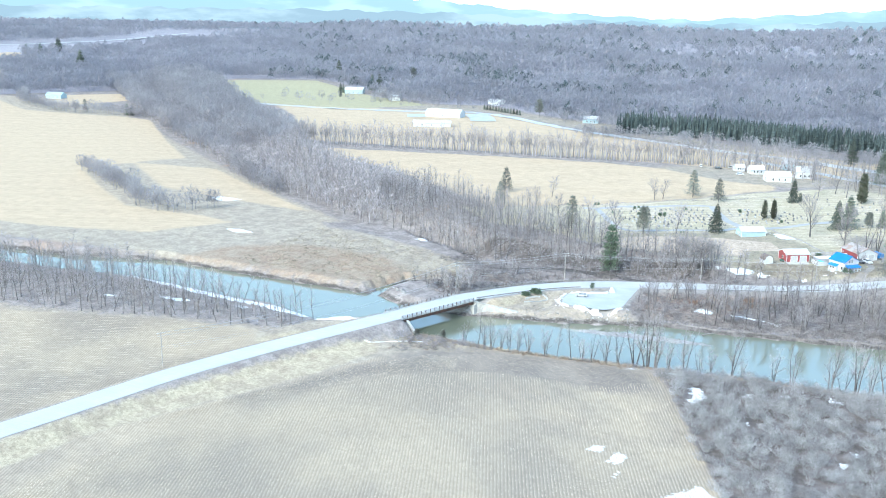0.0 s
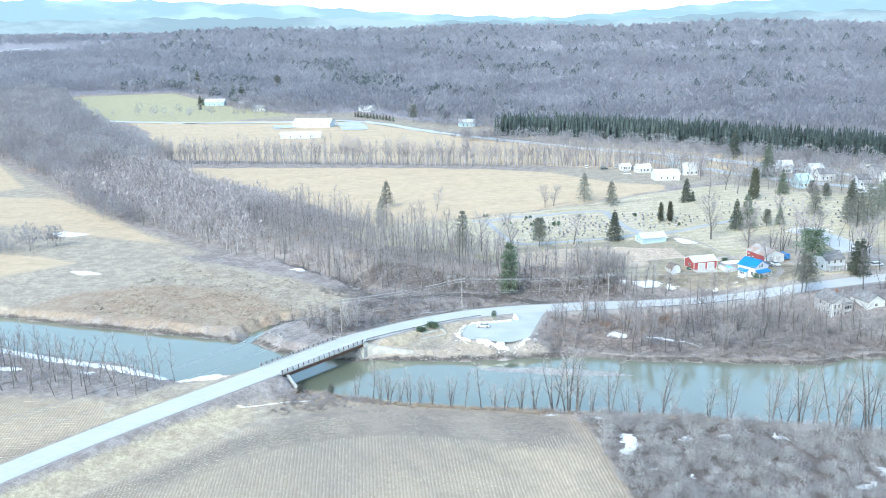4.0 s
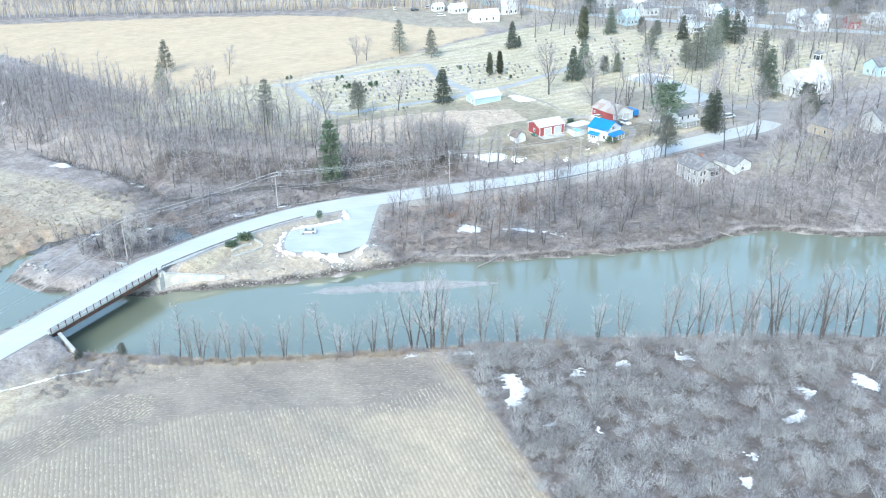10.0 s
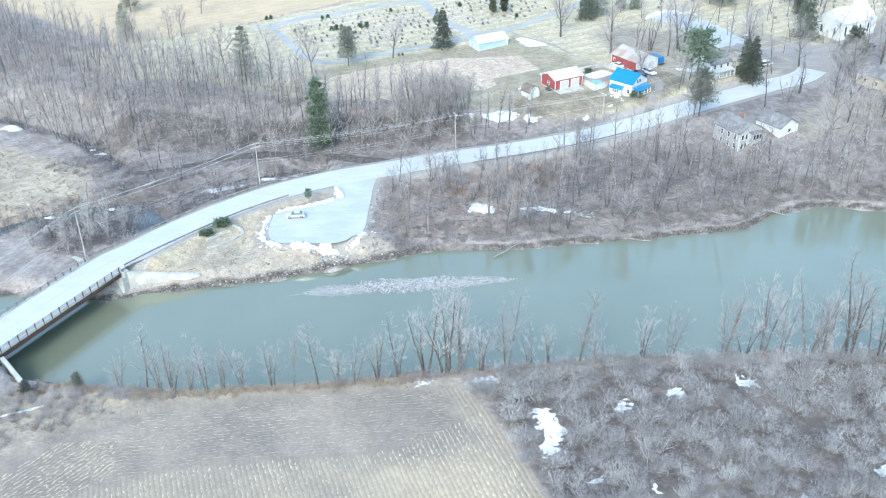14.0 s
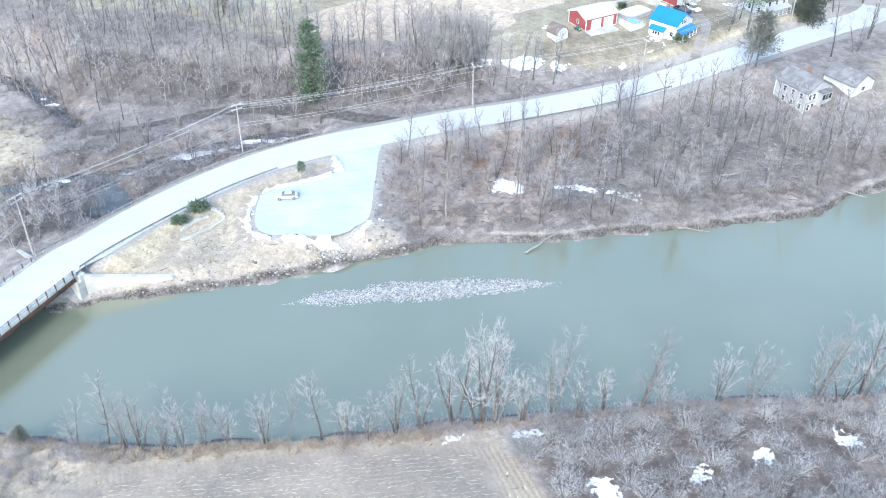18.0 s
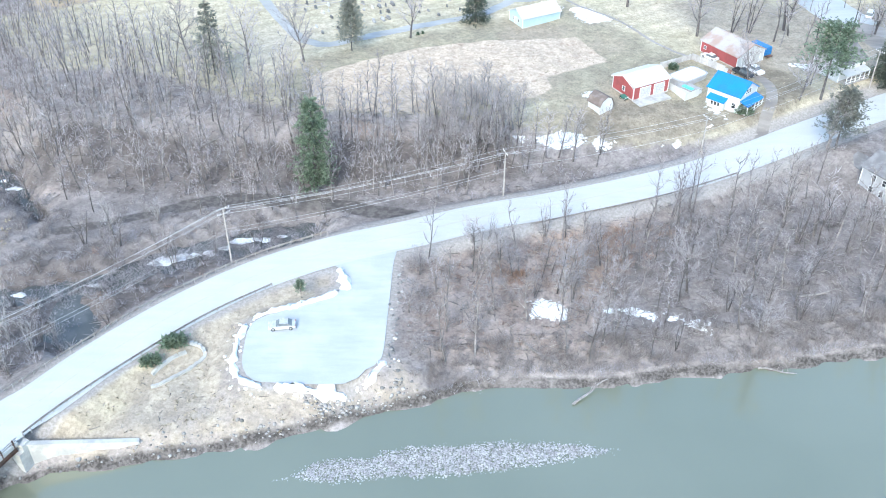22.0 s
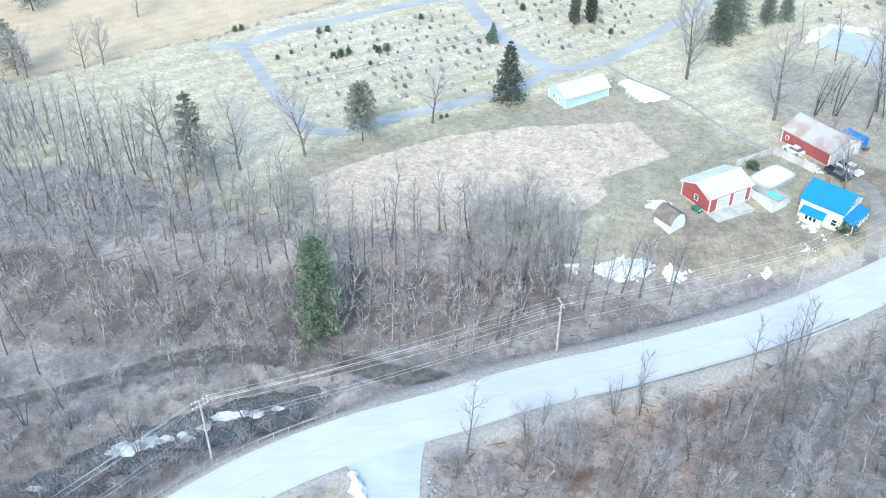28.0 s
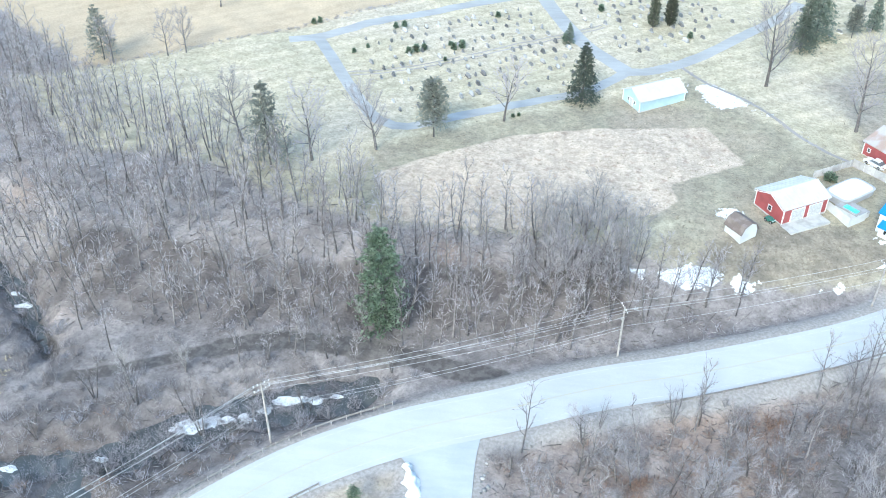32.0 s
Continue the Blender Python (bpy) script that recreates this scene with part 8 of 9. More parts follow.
put_conifer("tallpine", -32.7, 212.0, 1.12, 1.0, "tall green white pine on the wooded bank above the road")
put_conifer("umbrella", 81.5, 243.5, 1.3, 0.82, "large green white pine across the road from the grey house")
put_conifer("broad", 77.6, 221.5, 0.9, 0.85, "broad open-crowned grey-green pine beside the grey house")
for _kd, _x, _y, _s, _st in (("thin", -61.9, 253.5, 1.20, 1.05), ("round", -30, 267.8, 1.22, 1.0), ("spruce", 1.8, 286.3, 1.05, 1.0), ("thin", -114.9, 297.5, 0.95, 1.0), ("cedar", 21, 327, 1.25, 1.1), ("cedar", 25.4, 328.4, 1.30, 1.1),
                             ("spruce", 56.2, 316.8, 0.98, 1.1), ("spruce", 61.4, 324.4, 1.23, 1.0), ("round", 70.6, 325, 0.78, 1.0), ("spruce", 76.9, 329.6, 0.68, 0.95), ("cedar", 68, 386, 2.21, 1.1), ("spruce", 79.4, 456, 1.50, 1.0), ("spruce", 84, 404, 1.04, 1.0),
                             ("round", 98.5, 397, 0.91, 0.9), ("round", 105, 391, 0.91, 0.9), ("spruce", 118, 391, 0.98, 0.9), ("pine", 136, 384, 1.00, 0.9), ("pine", 131, 376, 0.95, 0.9), ("pine", 141, 380, 0.90, 0.9), ("thin", 111.5, 331, 1.43, 0.9), ("thin", 117, 338, 1.43, 0.95), ("round", 108, 336, 1.23, 0.9),
                             ("thin", 122.7, 346, 1.30, 1.0), ("thin", 95, 351, 1.04, 1.0), ("round", 136.2, 315, 0.91, 0.9), ("spruce", 131.5, 292.5, 1.30, 1.15), ("spruce", 100.7, 250.2, 1.10, 1.0), ("spruce", 99.4, 253.8, 0.95, 1.0), ("round", 134, 256.5, 1.49, 0.9), ("round", 136.4, 259, 1.21, 0.9),
                             ("spruce", 32.6, 374, 0.95, 1.0), ("spruce", 36, 378, 0.40, 1.0), ("thin", -124.5, 334, 1.00, 1.0), ("thin", -21.4, 366, 1.10, 1.0), ("thin", -6, 357, 0.95, 1.0), ("spruce", -0.8, 316, 0.42, 1.0), ("spruce", 215, 452, 1.30, 1.1), ("spruce", 226, 450, 1.35, 1.1),
                             ("broad", 158, 351, 0.62, 0.8), ("thin", 140, 331, 1.20, 1.0), ("pine", 164.5, 463, 1.05, 1.0), ("pine", 175, 460, 1.0, 1.0), ("pine", 138.5, 390, 0.85, 0.9), ("broad", 132.4, 251.5, 0.78, 0.85), ("spruce", 160, 470, 1.10, 1.0), ("pine", 170, 440, 0.80, 1.0), ("pine", 62, 520, 1.00, 1.0), ("spruce", 150, 400, 0.70, 1.0), ("pine", -1098, 990, 1.50, 1.0), ("pine", -1108, 999, 1.60, 1.0), ("pine", -1116, 1004, 1.30, 1.0), ("pine", -1343, 1181, 1.50, 1.0), ("pine", -1333, 1175, 1.40, 1.0), ("pine", -1354, 1190, 1.40, 1.0), ("pine", -1324, 1088, 1.20, 1.0), ("pine", -1306, 1103, 1.30, 1.0), ("thin", -700, 590, 0.90, 1.0), ("spruce", -640, 588, 0.90, 1.0), ("spruce", -632, 586, 0.80, 1.0), ("spruce", -506, 812, 0.70, 1.0), ("pine", -458, 850, 0.90, 1.0), ("round", -64, 103, 0.38, 0.8), ("round", -73, 101, 0.40, 0.7)):
    put_conifer(_kd, _x, _y, _s, _st)
for _kd, _x, _y, _s in (("wide", -53.9, 256.2, 1.30), ("wide", -41.4, 261.2, 1.20), ("wide", -15.4, 275.6, 1.10), ("wide", 44.7, 297.6, 1.56), ("wide", 60, 277.9, 1.49), ("multi", 69.3, 279.8, 1.30), ("multi", 73.8, 279.9, 1.37), ("wide", -70, 262, 1.20), ("wide", 84, 282, 1.56), ("tall", 79, 274, 1.30),
                        ("wide", 88, 290, 1.30), ("wide", 104, 262, 1.30), ("tall", 109, 256, 1.00), ("multi", 112, 238, 1.25), ("wide", 123, 226, 1.45), ("wide", 118, 214, 1.10), ("wide", 152, 262, 1.20), ("wide", 131, 221, 1.20), ("wide", 141, 262, 1.30), ("tall", 78, 246, 0.90), ("tall", 81, 250, 0.95), ("wide", 76, 242, 0.90),
                        ("fuzzy", 76.4, 223, 1.05), ("fuzzy", 127.5, 240.4, 1.05), ("wide", 120, 263, 1.15), ("wide", 107, 279, 1.20), ("tall", 109.5, 284, 1.10), ("wide", 143, 255, 1.35), ("wide", 146, 239.5, 1.40), ("wide", 107.6, 202.8, 1.45), ("wide", 139.6, 206.2, 1.35), ("multi", 105, 229, 1.10), ("wide", 152, 228, 1.40), ("wide", 122, 236, 1.10), ("wide", 128, 206, 1.20), ("tall", 98, 226, 1.10), ("wide", 134, 214, 1.25), ("wide", 162, 214, 1.30), ("wide", 160, 256, 1.30),
                        ("wide", 164, 300, 1.10), ("wide", 97, 372, 1.10), ("wide", 60, 400, 1.10), ("wide", 45, 396, 1.10), ("wide", 54, 410, 1.20), ("wide", 78, 342, 0.90), ("wide", -95, 330, 0.90), ("wide", -40, 348, 0.90), ("wide", -36, 352, 0.80), ("wide", 150, 330, 1.20), ("wide", 168, 352, 1.20), ("wide", 180, 330, 1.20), ("wide", 190, 380, 1.20),
                        ("tall", 43.5, 204.8, 1.00), ("multi", 13.8, 195.3, 0.75), ("multi", 2.6, 193, 0.60), ("tall", 39, 194, 1.05), ("tall", 28.1, 224.5, 0.85), ("tall", 18.9, 223.2, 0.90), ("tall", 22, 222.4, 0.95), ("wide", -112, 296, 0.90), ("wide", -100, 301, 0.80), ("wide", -96, 303, 0.85), ("wide", 66, 250, 0.90), ("tall", -48, 208, 0.80), ("multi", -75.5, 193, 0.70)):
    put_tree(_kd, _x, _y, _s, label="leafless open-grown tree standing alone" if _kd == "wide" else "")
for _i in range(13):
    put_conifer("spruce", -291 + 4.1 * _i, 731 - 2.45 * _i, 0.42, 1.0, "small young spruce in a planted row by the far farm", "row of young spruces")
for _kd, _x, _y, _s in (("pine", -480, 838, 1.1), ("pine", -472, 842, 1.2), ("pine", -614, 990, 1.3), ("broad", -468, 930, 1.2), ("broad", -219, 693, 0.95), ("pine", -118, 626, 0.9), ("spruce", -489, 776, 0.55), ("spruce", -512, 816, 0.8)):
    put_conifer(_kd, _x, _y, _s)
put_conifer("umbrella", -31.0, 175.4, 0.23, 1.0, "small young pine on the grass by the lot")

# ---- cemetery ----
def stone_proto(kind):
    w, h, t = ((1.0, 0.6, 0.3), (0.6, 0.78, 0.22), (1.4, 0.58, 0.34))[kind]
    e = new("gravestone")
    n = 7
    top = [(-w / 2, 0.15)] + [(-w / 2 + w * k / n, 0.15 + h * (0.82 + 0.18 * math.sin(math.pi * k / n))) for k in range(n + 1)] + [(w / 2, 0.15)]
    v = [(x, -t / 2, z) for x, z in top] + [(x, t / 2, z) for x, z in top]
    m = len(top)
    part("tablet", (v, [tuple(range(m))[::-1], tuple(range(m, 2 * m))] + [(i, (i + 1) % m, (i + 1) % m + m, i + m) for i in range(m)]), STONE, e)
    part("base", box(-w / 2 - 0.15, w / 2 + 0.15, -t / 2 - 0.12, t / 2 + 0.12, -0.3, 0.17), STONE, e)
    return tagged(e, ("grey granite gravestone with a curved top", "upright narrow grey gravestone", "wide low granite gravestone")[kind], "gravestone", "gravestones")


STONES = [stone_proto(k) for k in range(3)]
_first = set()
_gr = rng_of(200)
_rows = []
for _area, _gap in (([(-58, 309), (-47, 289), (-40, 278), (-22, 283), (0, 295), (8, 302), (0, 313), (-8, 330), (-14, 336), (-48, 321)], 4.2), ([(18, 309), (44, 331), (40, 345), (4, 345), (-1, 334), (7, 318)], 4.2), ([(52, 334), (66, 322), (128, 345), (128, 392), (44, 392)], 7.0)):
    c, s = math.cos(radians(29)), math.sin(radians(29))
    p = np.array(_area)
    u, v = p[:, 0] * c + p[:, 1] * s, -p[:, 0] * s + p[:, 1] * c
    for b in np.arange(v.min(), v.max(), _gap):
        a = u.min()
        while a < u.max():
            a += _gr.uniform(1.8, 4.6) * (1.0 if _gap < 5 else 1.7)
            x, y = a * c - (b + _gr.normal(0, 0.25)) * s, a * s + b * c
            if inside(np.array([x]), np.array([y]), _area)[0] and _gr.uniform() < 0.78:
                _rows.append((x, y))
_rows = [_rows[i] for i in sorted(_gr.permutation(len(_rows))[:290])]
for x, y in _rows:
    k = int(_gr.choice(3, p=(0.5, 0.3, 0.2)))
    m = pose(x, y, hz(x, y), _gr.normal(0, 2), _gr.normal(0, 2), -60 + _gr.normal(0, 4)) @ Matrix.Diagonal((*[_gr.uniform(0.85, 1.3)] * 3, 1))
    if k in _first:
        copy_thing(STONES[k], unscaled(m, STONES[k]))
    else:
        _first.add(k)
        STONES[k].matrix_basis = m
_slab = (np.array(box(-0.5, 0.5, -0.15, 0.15, -0.2, 0.72)[0], float), np.array([t for q in box(0, 1, 0, 1, 0, 1)[1] for t in ((q[0], q[1], q[2]), (q[0], q[2], q[3]))]))
scatter("old_gravestones", [_slab], sow([(126, 318), (134, 306), (150, 308), (180, 326), (190, 372), (150, 390), (130, 392), (128, 345)], 4.6, 207, keep=0.6, size=(0.7, 1.3)), STONE, "pale old gravestones in the grass behind the church", "gravestones", 208)
YEW = [conifer(s, 1.4, 0.55, 7, 6, -0.6, 0.02, 0.4, 0.2, 0.34) for s in (211, 212)]
YEWS = [tree_proto(s, "clipped_shrub", BARK, PINE_NEEDLE, "small dark evergreen shrub among the graves", "shrub") for s in YEW]
for _i, (_x, _y, _s) in enumerate(((-45.5, 320.9, 1.0), (-43.4, 321.6, 1.1), (-40.3, 306.6, 1.2), (-38.6, 307.8, 1.3), (-67.6, 322.2, 1.0), (-66, 322.8, 1.0), (-29.4, 309.8, 1.2), (-27.4, 311, 1.3), (-19.4, 329.8, 1.0), (-13.5, 277.5, 0.6), (-12.2, 278.0, 0.55), (-30.5, 312, 0.8), (-36.8, 309.4, 1.0),
                                    (8, 336, 1.2), (-54, 306, 0.8), (-51, 309, 0.7), (-1.6, 317.5, 1.3), (30, 322, 1.0), (-31, 303.5, 0.7))):
    m = plant(None, _x, _y, _s, _i * 67)
    if _i < 2:
        YEWS[_i].matrix_basis = m
    else:
        copy_thing(YEWS[_i % 2], unscaled(m, YEWS[_i % 2]))
scatter("shrubs", [CON_S for CON_S in [conifer(221, 1.3, 1.1, 7, 8, -0.4, 0.02, 0.4, 0.25, 0.4)[1]]], [(60.9, 236.0, 1.2), (62.4, 235.6, 1.0), (49.7, 257.2, 1.1), (-50.6, 161.8, 1.3), (-49.4, 162.4, 1.3), (-52.4, 158.2, 1.1), (-53.4, 157.4, 0.9)], PINE_NEEDLE, "low yellow-green evergreen shrubs in planted beds", "shrubs", 222)

for _ln, _sz, _n2, _lb in (([(-118, 292.5), (-100, 302.5), (-69.5, 321), (-50, 335), (-36.5, 346), (-10, 362), (24, 385)], 0.7, 3, "low dark brush along the field edge"), ([(25, 307), (32, 297), (42, 285.5), (50, 271), (56.5, 262.8)], 0.45, 2, "weedy brush along the lawn path")):
    scatter("field_edge_brush", LOW_BRUSH, [(p[0] + _gr.normal(0, 0.7), p[1] + _gr.normal(0, 0.7), _gr.uniform(0.5, 1.1) * _sz) for p in smooth_line(_ln, 1.5) for _ in range(_n2)], BRUSH, _lb, "brush", 230)

scatter("roadside_brush", LOW_BRUSH, sow([(8, 211), (30, 219), (56, 229.5), (60, 227), (38, 216), (12, 207.5)], 1.9, 233, keep=0.7, size=(0.45, 0.9), clear=8), BRUSH, "grey-brown brush on the road cutting", "brush", 234)
scatter("creek_brush", SHRUBS, [(p[0] + _gr.normal(0, 2.4), p[1] + _gr.normal(0, 2.0), _gr.uniform(0.5, 1.0)) for p in smooth_line(BROOK, 1.2) for _ in range(2)], BRUSH, "grey brush along the dark brook", "brush", 235)
scatter("brush_pile", BUSHES[:2], [(3.5, 225.4, 0.6), (5.5, 226, 0.65), (7.6, 226.4, 0.55), (5, 224.6, 0.5)], DARK_BRUSH, "dark heap of cut brush under the trees", "brush pile", 231)
scatter("red_brush", SHRUBS[:2], [(24 + 7.5 * _gr.uniform(), 191.5 + 7 * _gr.uniform(), _gr.uniform(0.5, 0.8)) for _ in range(16)] + [(3 + 8 * _gr.uniform(), 181 + 3.5 * _gr.uniform(), _gr.uniform(0.5, 0.8)) for _ in range(12)], RED_BRUSH, "russet brush thicket below the road", "brush", 232)

def tuft(seed):
    """A low clump of dry grass blades."""
    r = rng_of(seed)
    s = Shape()
    for k in range(6):
        a = r.uniform(0, 6.28)
        d, g = np.array((math.cos(a), math.sin(a), r.uniform(0.25, 0.9))), np.array((-math.sin(a), math.cos(a), 0)) * 0.16
        c = r.normal(0, 0.25, 3) * (1, 1, 0)
        s.add([c - g, c + g, c + d * r.uniform(0.5, 1.0)], [(0, 1, 2)])
    return s.arrays()


def tufts(poly, n, seed, label, size=(0.25, 0.6)):
    r = rng_of(seed)
    p = np.array(poly, float)
    c = np.stack([r.uniform(p[:, 0].min(), p[:, 0].max(), n), r.uniform(p[:, 1].min(), p[:, 1].max(), n)], 1)
    ok = inside(c[:, 0], c[:, 1], poly) & (path_dist(c[:, 0], c[:, 1], ROAD) > 6) & (area(c[:, 0], c[:, 1], LOT_LINE) < -1.5) & (r.uniform(-0.6, 1, n) < 0.5 + waves(c[:, 0], c[:, 1], 17, 2.0))
    for l, w in CEM_LANES:
        ok &= path_dist(c[:, 0], c[:, 1], l) > w / 2 + 0.4
    c = c[ok]
    scatter("grass_tufts", [tuft(q) for q in (240, 241, 242)], np.concatenate([c, r.uniform(size[0], size[1], (len(c), 1))], 1), DRY_TUFT, label, "grass", seed)


tufts([(-128, 291), (-98, 270), (-66, 258), (-42, 238), (-8, 234), (26, 229), (56, 230), (78, 243), (100, 262), (80, 300), (60, 340), (24, 400), (-36, 344)], 9000, 250, "dry brown grass tufts on the lawns")
tufts([(-66, 145), (-58, 158), (-48, 169), (-34, 179), (-27, 183), (-29, 174), (-41, 168), (-41, 152), (-22, 151.5), (-9, 157), (-8, 154.5), (-34, 146), (-46, 143.5), (-60, 141)], 1800, 251, "dry weedy grass between the road and the river")
tufts([(-58, 88), (-47, 97), (-15, 102.4), (4, 102.4), (19, 71), (34, 32), (38, 34), (24, 74), (12, 102), (6, 105.5), (-16, 104.5), (-48, 101), (-74, 97)], 2200, 252, "dry grass along the field edge", (0.3, 0.8))
tufts([(-190, 230), (-120, 212), (-92, 200), (-88, 186), (-112, 168), (-118, 152), (-190, 156)], 5000, 253, "dry marsh grass tufts by the creek", (0.4, 1.0))

# ---- snow, rocks, logs, stubble ----
def lumpy_ridge(name, line, width, tall, label, seed, material=SNOW):
    """A low lumpy bank of snow along a line."""
    r = rng_of(seed)
    q = smooth_line(line, 0.6)
    v, f, n = [], [], 7
    for i, c in enumerate(q):
        t = q[min(i + 1, len(q) - 1)] - q[max(i - 1, 0)]
        t = t / (np.linalg.norm(t) + 1e-9)
        end = min(1.0, i / 2.0, (len(q) - 1 - i) / 2.0)
        w = width * (0.6 + 0.4 * math.sin(i * 0.9 + seed) * math.sin(i * 0.37)) * (0.15 + 0.85 * end) * r.uniform(0.75, 1.2)
        h = tall * r.uniform(0.6, 1.2) * end
        for k in range(n):
            u = k / (n - 1) * 2 - 1
            p = c + np.array((-t[1], t[0])) * u * w + r.normal(0, 0.16, 2)
            v.append((p[0], p[1], h * (1 - u * u) ** 0.7 * r.uniform(0.8, 1.15) - 0.12))
        if i:
            f += [(i * n - n + k, i * n + k, i * n + k + 1, i * n - n + k + 1)[::-1] for k in range(n - 1)]
    a = np.array(v)
    a[:, 2] += np.maximum(height(a[:, 0], a[:, 1]), np.where(area(a[:, 0], a[:, 1], LOT_LINE) > 0, LOT_Z, -99))
    return tagged(link_mesh(name, a.tolist(), f, material, smooth=True), label, "snow bank")


for _i, (_l, _w, _h) in enumerate((([(-39.3, 168.0), (-40, 163), (-39.6, 157.5), (-37.5, 154.4), (-34.2, 153)], 1.0, 0.7), ([(-32.4, 152.9), (-27, 152.8), (-20.8, 152.7)], 1.15, 0.9), ([(-18.4, 154.6), (-16.4, 156.6), (-15.4, 159.2)], 1.35, 0.9),
                                   ([(-38.6, 169.4), (-35, 171.4), (-31, 172.9), (-27.5, 174.6), (-24.4, 176.8)], 1.15, 0.7), ([(-25.2, 183.4), (-24.2, 181.2), (-23.4, 178.8), (-22.8, 176.8)], 1.7, 0.9), ([(-87, 87.5), (-80, 90.5), (-74, 95), (-68, 98)], 0.6, 0.25), ([(52, 231.9), (54.5, 232.6)], 0.5, 0.3))):
    lumpy_ridge("snow_bank", _l, _w, _h, "ploughed bank of old white snow" if _i < 5 else "thin strip of melting snow", 300 + _i)


_sn = rng_of(330)
_chunk = [(p[0] + _sn.normal(0, 0.8), p[1] + _sn.normal(0, 0.8), abs(_sn.normal(0.16, 0.12)) + 0.08) for p in smooth_line([(-39.3, 168.0), (-40.4, 163), (-40, 157.5), (-38, 154), (-34.2, 152.4), (-27, 152.2), (-20.8, 152.2), (-17, 155.4), (-14.6, 159)], 0.45)]
_chunk += [(p[0] + _sn.normal(0, 0.6), p[1] + _sn.normal(0, 0.6), abs(_sn.normal(0.14, 0.1)) + 0.07) for p in smooth_line([(-38.6, 169.6), (-31, 173.2), (-24.4, 177), (-24, 181.6)], 0.5)]


def ice_sheet(x, y, w, d, seed):
    w, d = w * 1.5, d * 1.7
    r = rng_of(seed)
    pts = [(x + math.cos(a) * w * r.uniform(0.5, 1.1), y + math.sin(a) * d * r.uniform(0.5, 1.1)) for a in np.arange(0, 6.28, 0.42)]
    v = [(p[0], p[1], WATER_Z + 0.29) for p in pts] + [(x + (p[0] - x) * 0.9, y + (p[1] - y) * 0.9, WATER_Z + 0.4) for p in pts]
    n = len(pts)
    tagged(link_mesh("ice_sheet", v, [(i, (i + 1) % n, (i + 1) % n + n, i + n) for i in range(n)] + [tuple(range(n, 2 * n))], SNOW), "broken white ice sheet on the dark creek", "ice", "creek ice")


for _i, (_x, _y, _w, _d) in enumerate(((-59.6, 190.8, 2.0, 1.0), (-57, 191.8, 1.7, 0.9), (-61.4, 189.8, 1.1, 0.6), (-54.6, 192.4, 1.0, 0.6), (-52, 193.4, 0.8, 0.5), (-46.6, 197.4, 1.5, 0.7), (-44, 198, 1.1, 0.5), (-41.6, 197.8, 1.2, 0.7), (-49, 195, 1.0, 0.6), (-51, 192.8, 0.9, 0.4),
                                       (-71, 183, 0.9, 0.4), (-84, 180, 1.0, 0.5), (-98, 175.5, 1.2, 0.6), (-98.6, 216, 1.4, 0.6), (-102, 219, 0.9, 0.5), (-38.4, 199, 0.8, 0.4))):
    ice_sheet(_x, _y, _w, _d, 320 + _i)


def blob(seed, flat=0.65, n=1):
    r = rng_of(seed)
    bm = bmesh.new()
    bmesh.ops.create_icosphere(bm, subdivisions=n, radius=1.0)
    v = np.array([c.co[:] for c in bm.verts])
    f = np.array([[w.index for w in p.verts] for p in bm.faces])
    bm.free()
    v = v * r.uniform(0.7, 1.15, (len(v), 1))
    v[:, 2] *= flat
    return v, f


ROCKS = [blob(s) for s in (401, 402, 403, 404)]
_rk = rng_of(410)
_pl = [(p[0] + _rk.normal(0, 1.0), p[1] + _rk.normal(0, 0.9), abs(_rk.normal(0.14, 0.12)) + 0.07) for p in smooth_line([(-70, 138.5), (-62, 140.5), (-46, 143.6), (-33.7, 146.8), (-21, 151.2), (-9, 155.2)], 0.6) for _ in range(2)]
_pl += [(p[0] + _rk.normal(0, 0.8), p[1] + _rk.normal(0, 0.8), abs(_rk.normal(0.16, 0.12)) + 0.09) for p in smooth_line([(-27, 151), (-20, 151.6), (-14, 153.4), (-12.5, 156)], 0.25) for _ in range(2)]
_pl += [(p[0] + _rk.normal(0, 0.5), p[1], abs(_rk.normal(0.2, 0.12)) + 0.08) for p in smooth_line([(-13.6, 186), (-14, 176), (-14.2, 166), (-14.6, 158)], 0.55)]
_pl += [(p[0] + _rk.normal(0, 1.5), p[1] + _rk.normal(0, 1.2), abs(_rk.normal(0.4, 0.2)) + 0.15) for p in smooth_line([(-112, 147), (-104, 149), (-98, 144)], 0.4)]
scatter("snow_lumps", ROCKS, _chunk, SNOW, "scattered lumps of old ploughed snow", "snow", 331)
scatter("rip_rap", ROCKS, _pl, ROCK, "pale broken rip-rap rocks along the bank", "rocks", 411)
_br = np.array([(_rk.uniform(-37, 31), _rk.uniform(135, 149)) for _ in range(42000)])
_bs = area(_br[:, 0], _br[:, 1], BAR)
_br = _br[(_bs > -1.2) & (_rk.uniform(0, 1, len(_br)) < np.clip(0.35 + _bs * 0.4, 0.02, 1))]
PEBBLES = []
for _q in range(4):
    _v = np.array([(1, 0, 0), (0, 1, 0), (-1, 0, 0), (0, -1, 0), (0, 0, 0.6), (0, 0, -0.6)], float) * rng_of(420 + _q).uniform(0.7, 1.25, (6, 1))
    PEBBLES.append((_v, np.array([(0, 1, 4), (1, 2, 4), (2, 3, 4), (3, 0, 4), (1, 0, 5), (2, 1, 5), (3, 2, 5), (0, 3, 5)])))
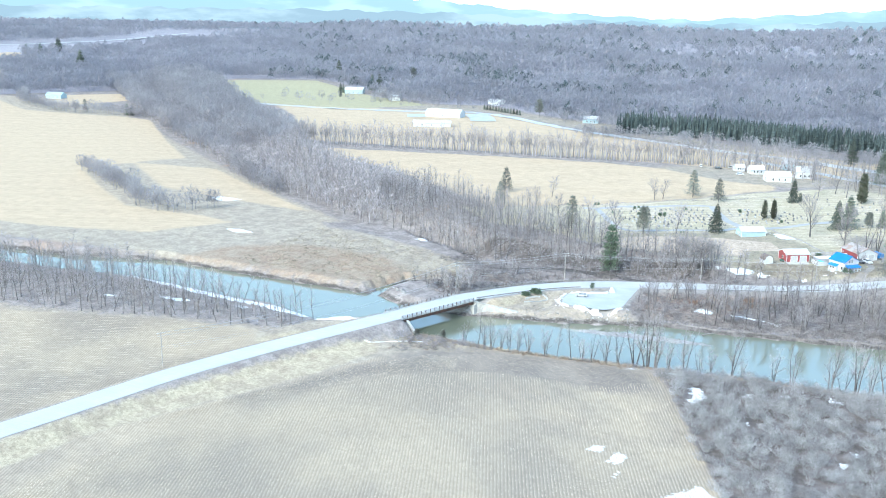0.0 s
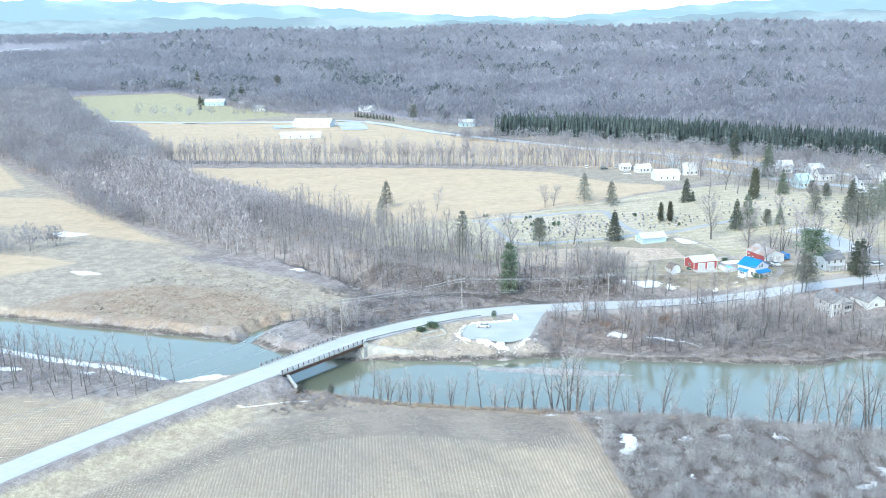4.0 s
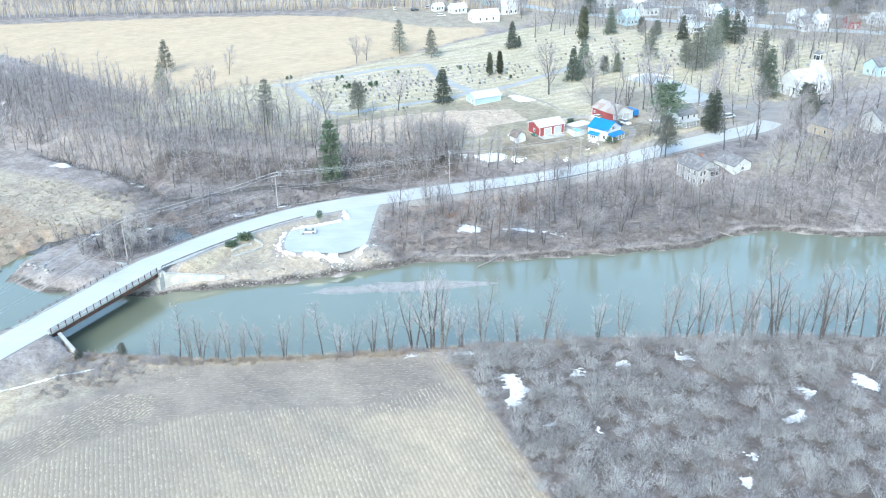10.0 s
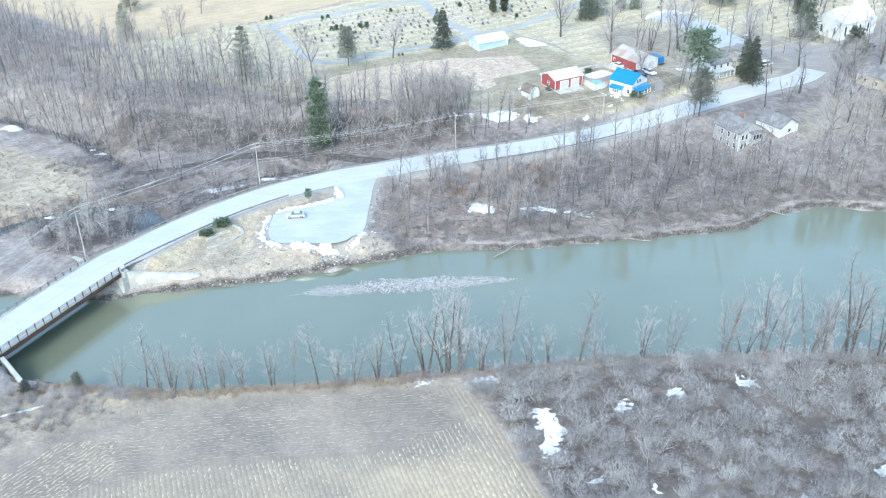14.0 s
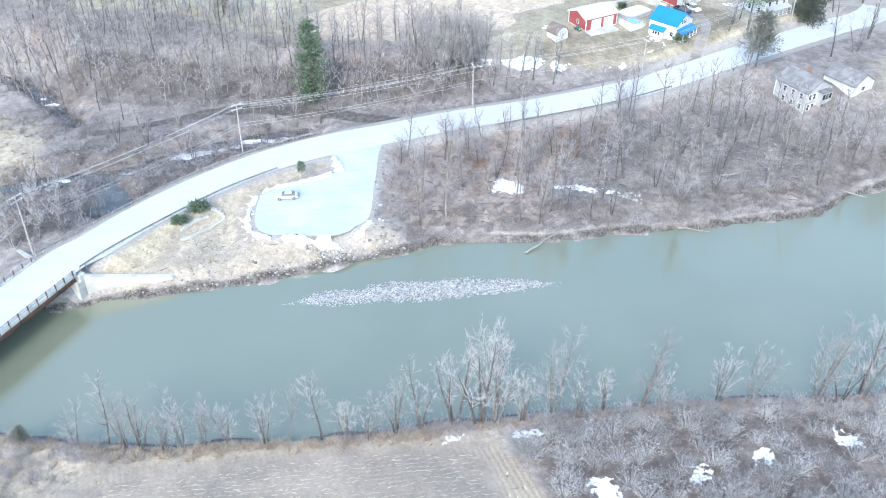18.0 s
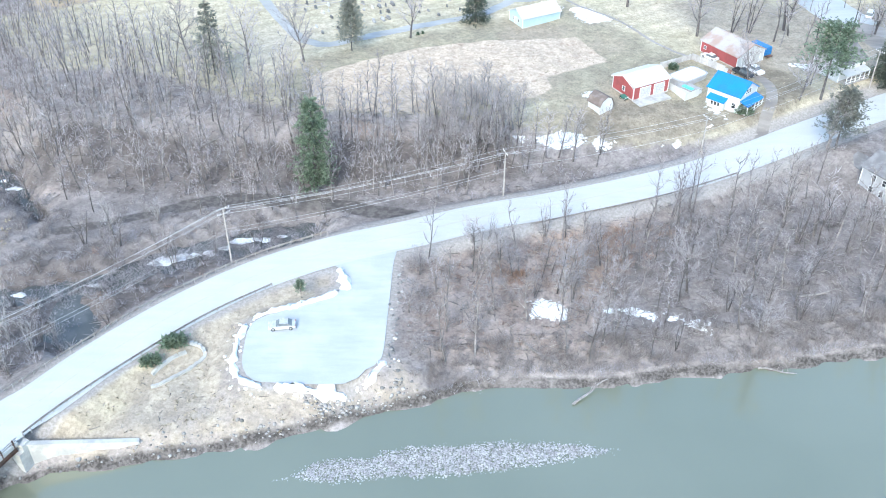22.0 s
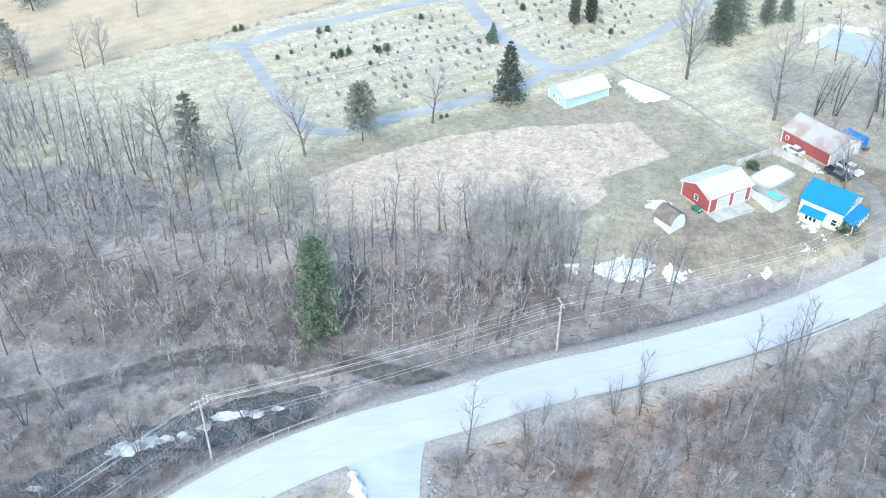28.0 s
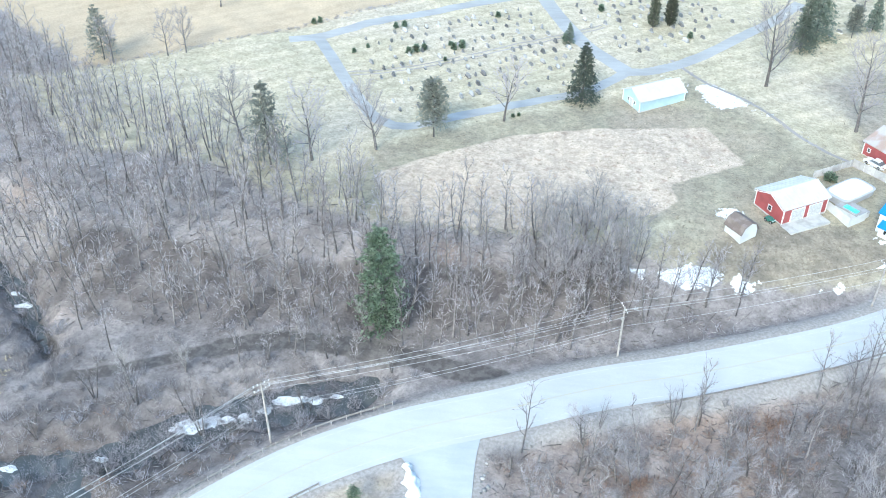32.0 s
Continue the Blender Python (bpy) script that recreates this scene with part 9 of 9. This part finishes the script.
scatter("gravel_bar", PEBBLES, [(x, y, abs(_rk.normal(0.09, 0.06)) + 0.07) for x, y in _br], GRAVEL, "gravel bar of pale cobbles breaking the water", "gravel bar", 412)


def log(x0, y0, x1, y1, r0, label, lift=0.2):
    z0, z1 = max(hz(x0, y0), WATER_Z) + lift, max(hz(x1, y1), WATER_Z) + lift
    t = thing("fallen_log", label, "log", x0, y0, z0)
    d = np.array((x1 - x0, y1 - y0, z1 - z0))
    part("log_trunk", tube([d * k / 8 + np.array((0.16 * math.sin(k * 1.3 + x0), 0.16 * math.sin(k * 0.9 + y0), 0.08 * math.sin(k * 1.1))) for k in range(9)], [r0 * (1 - 0.08 * k + 0.04 * (k % 2)) for k in range(9)], 8), DEADWOOD, t, smooth=True)
    for k in range(3):
        p = d * (0.5 + 0.15 * k)
        part("stub", tube([p, p + np.array((0.5 - 0.4 * k, 0.7, 0.8))], [r0 * 0.3, 0.02], 4), DEADWOOD, t)


log(15.0, 153.8, 21.2, 158.8, 0.24, "bleached fallen log reaching into the river", 0.15)
log(7.9, 165.2, 14.4, 160.6, 0.26, "grey fallen log lying in the river woods")
log(47, 162.6, 53, 161.2, 0.2, "bleached fallen branch at the water's edge")
log(84, 175, 90, 174, 0.22, "dark fallen log at the river bend")
log(58, 178, 66, 180, 0.22, "grey fallen log lying in the river woods")
log(-60, 224, -52, 229, 0.2, "pale fallen trunk on the wooded slope")

# planted bed held by low stone walls beside the lot
bed = thing("stone_edged_bed", "long planted bed held by low pale stone walls", "planting bed", -48.4, 158.8, None, 0)
for _line in ([(0.6, 4.4), (2.4, 4.2), (3.2, 2.4), (1.4, -0.4), (-0.4, -2.2), (-2.4, -4.4), (-3.6, -4.9)], [(0.2, 2.6), (-1.4, 1.2), (-3.0, -1.0), (-3.9, -2.6)]):
    _ring = smooth_line(_line, 0.55)
    for _a, _b in zip(_ring[:-1], _ring[1:]):
        z = hz(-48.4 + _a[0], 158.8 + _a[1]) - hz(-48.4, 158.8)
        c = (_a + _b) / 2
        t = (_b - _a) / (np.linalg.norm(_b - _a) + 1e-9) * 0.34
        g = np.array((-t[1], t[0])) * 0.85
        q = [c - t - g, c + t - g, c + t + g, c - t + g]
        part("edging_stone", ([(*p, z - 0.25) for p in q] + [(*(c + (p - c) * 0.9), z + 0.36 + 0.05 * math.sin(c[0] * 9)) for p in q], [(3, 2, 1, 0), (4, 5, 6, 7)] + [(k, (k + 1) % 4, (k + 1) % 4 + 4, k + 4) for k in range(4)]), CONCRETE, bed)


def stubble(name, poly, way, gap, seed, label, seg=0.5, loose=0.13, wide=0.17):
    r = rng_of(seed)
    d = np.array(way) / np.linalg.norm(way)
    t = np.array((-d[1], d[0]))
    p = np.array(poly, float)
    u, w = p @ d, p @ t
    vs, fs = [], []
    base = []
    for b in np.arange(w.min(), w.max(), gap):
        a = np.arange(u.min(), u.max(), seg)
        base.append(np.stack([a + r.uniform(-0.4, 0.4, a.shape), np.full(a.shape, b) + r.normal(0, 0.06, a.shape)], 1))
    base = np.concatenate(base)
    c = base[:, :1] * d + base[:, 1:] * t
    c = c + r.normal(0, loose * 0.3, c.shape)
    c = c[inside(c[:, 0], c[:, 1], poly) & (r.uniform(0, 1, len(c)) < 0.82 + 0.14 * waves(c[:, 0], c[:, 1], 23, 1.0))]
    a = math.atan2(d[1], d[0]) + r.normal(0, loose, len(c))
    e = np.stack([np.cos(a), np.sin(a)], 1)
    g = np.stack([-e[:, 1], e[:, 0]], 1)
    ln, wd = seg * r.uniform(0.45, 0.8, (len(c), 1)), r.uniform(0.4, 1.0, (len(c), 1)) * wide
    pts = [c - e * ln - g * wd, c + e * ln - g * wd * 0.5, c + e * ln + g * wd * 0.5, c - e * ln + g * wd]
    lift = r.uniform(0.06, 0.15, len(c))
    v = np.stack([np.concatenate([q, (height(q[:, 0], q[:, 1]) + lift)[:, None]], 1) for q in pts], 1)
    f = np.array([(0, 1, 2), (0, 2, 3)])
    fs = (np.arange(len(c))[:, None, None] * 4 + f[None]).reshape(-1, 3)
    return tagged(new(name, tri_mesh(name, v.reshape(-1, 3), fs, STUBBLE)), label, "stubble", kind="stuff")


stubble("stubble", [(-103, 8), (-86, 40), (-64, 66), (-50, 77), (-44, 80), (-17, 83.5), (-3, 86), (6, 92), (11, 95), (20, 72), (35.5, 32), (58, -50), (-115, -50)], (-0.35, 0.94), 0.85, 500, "rows of pale corn stubble in the near field", 0.42, 0.16, 0.13)
stubble("stubble", [(-58, 87), (-47, 95), (-16, 100.5), (3.5, 100.5), (7.5, 90), (-3, 87), (-17, 84.5), (-44, 81), (-54, 77), (-68, 68), (-70, 72)], (0.97, 0.12), 0.762, 501, "rows of corn stubble along the field headland", 0.6, 0.3, 0.05)
stubble("stubble", [(-114, 4), (-102, 26), (-86, 54), (-70, 78), (-61, 88), (-52, 87), (-50, 80), (-65, 68), (-87, 40), (-104, 8)], (0.56, 0.83), 0.8, 502, "rows of corn stubble along the field edge by the road", 0.42, 0.16, 0.13)
stubble("stubble", [(-150, -18), (-130, 40), (-119, 66), (-127, 80), (-152, 78), (-216, 60), (-320, 58), (-320, -40)], (0.95, 0.32), 1.5, 503, "rows of pale stubble west of the road", 3.2, 0.04, 0.16)
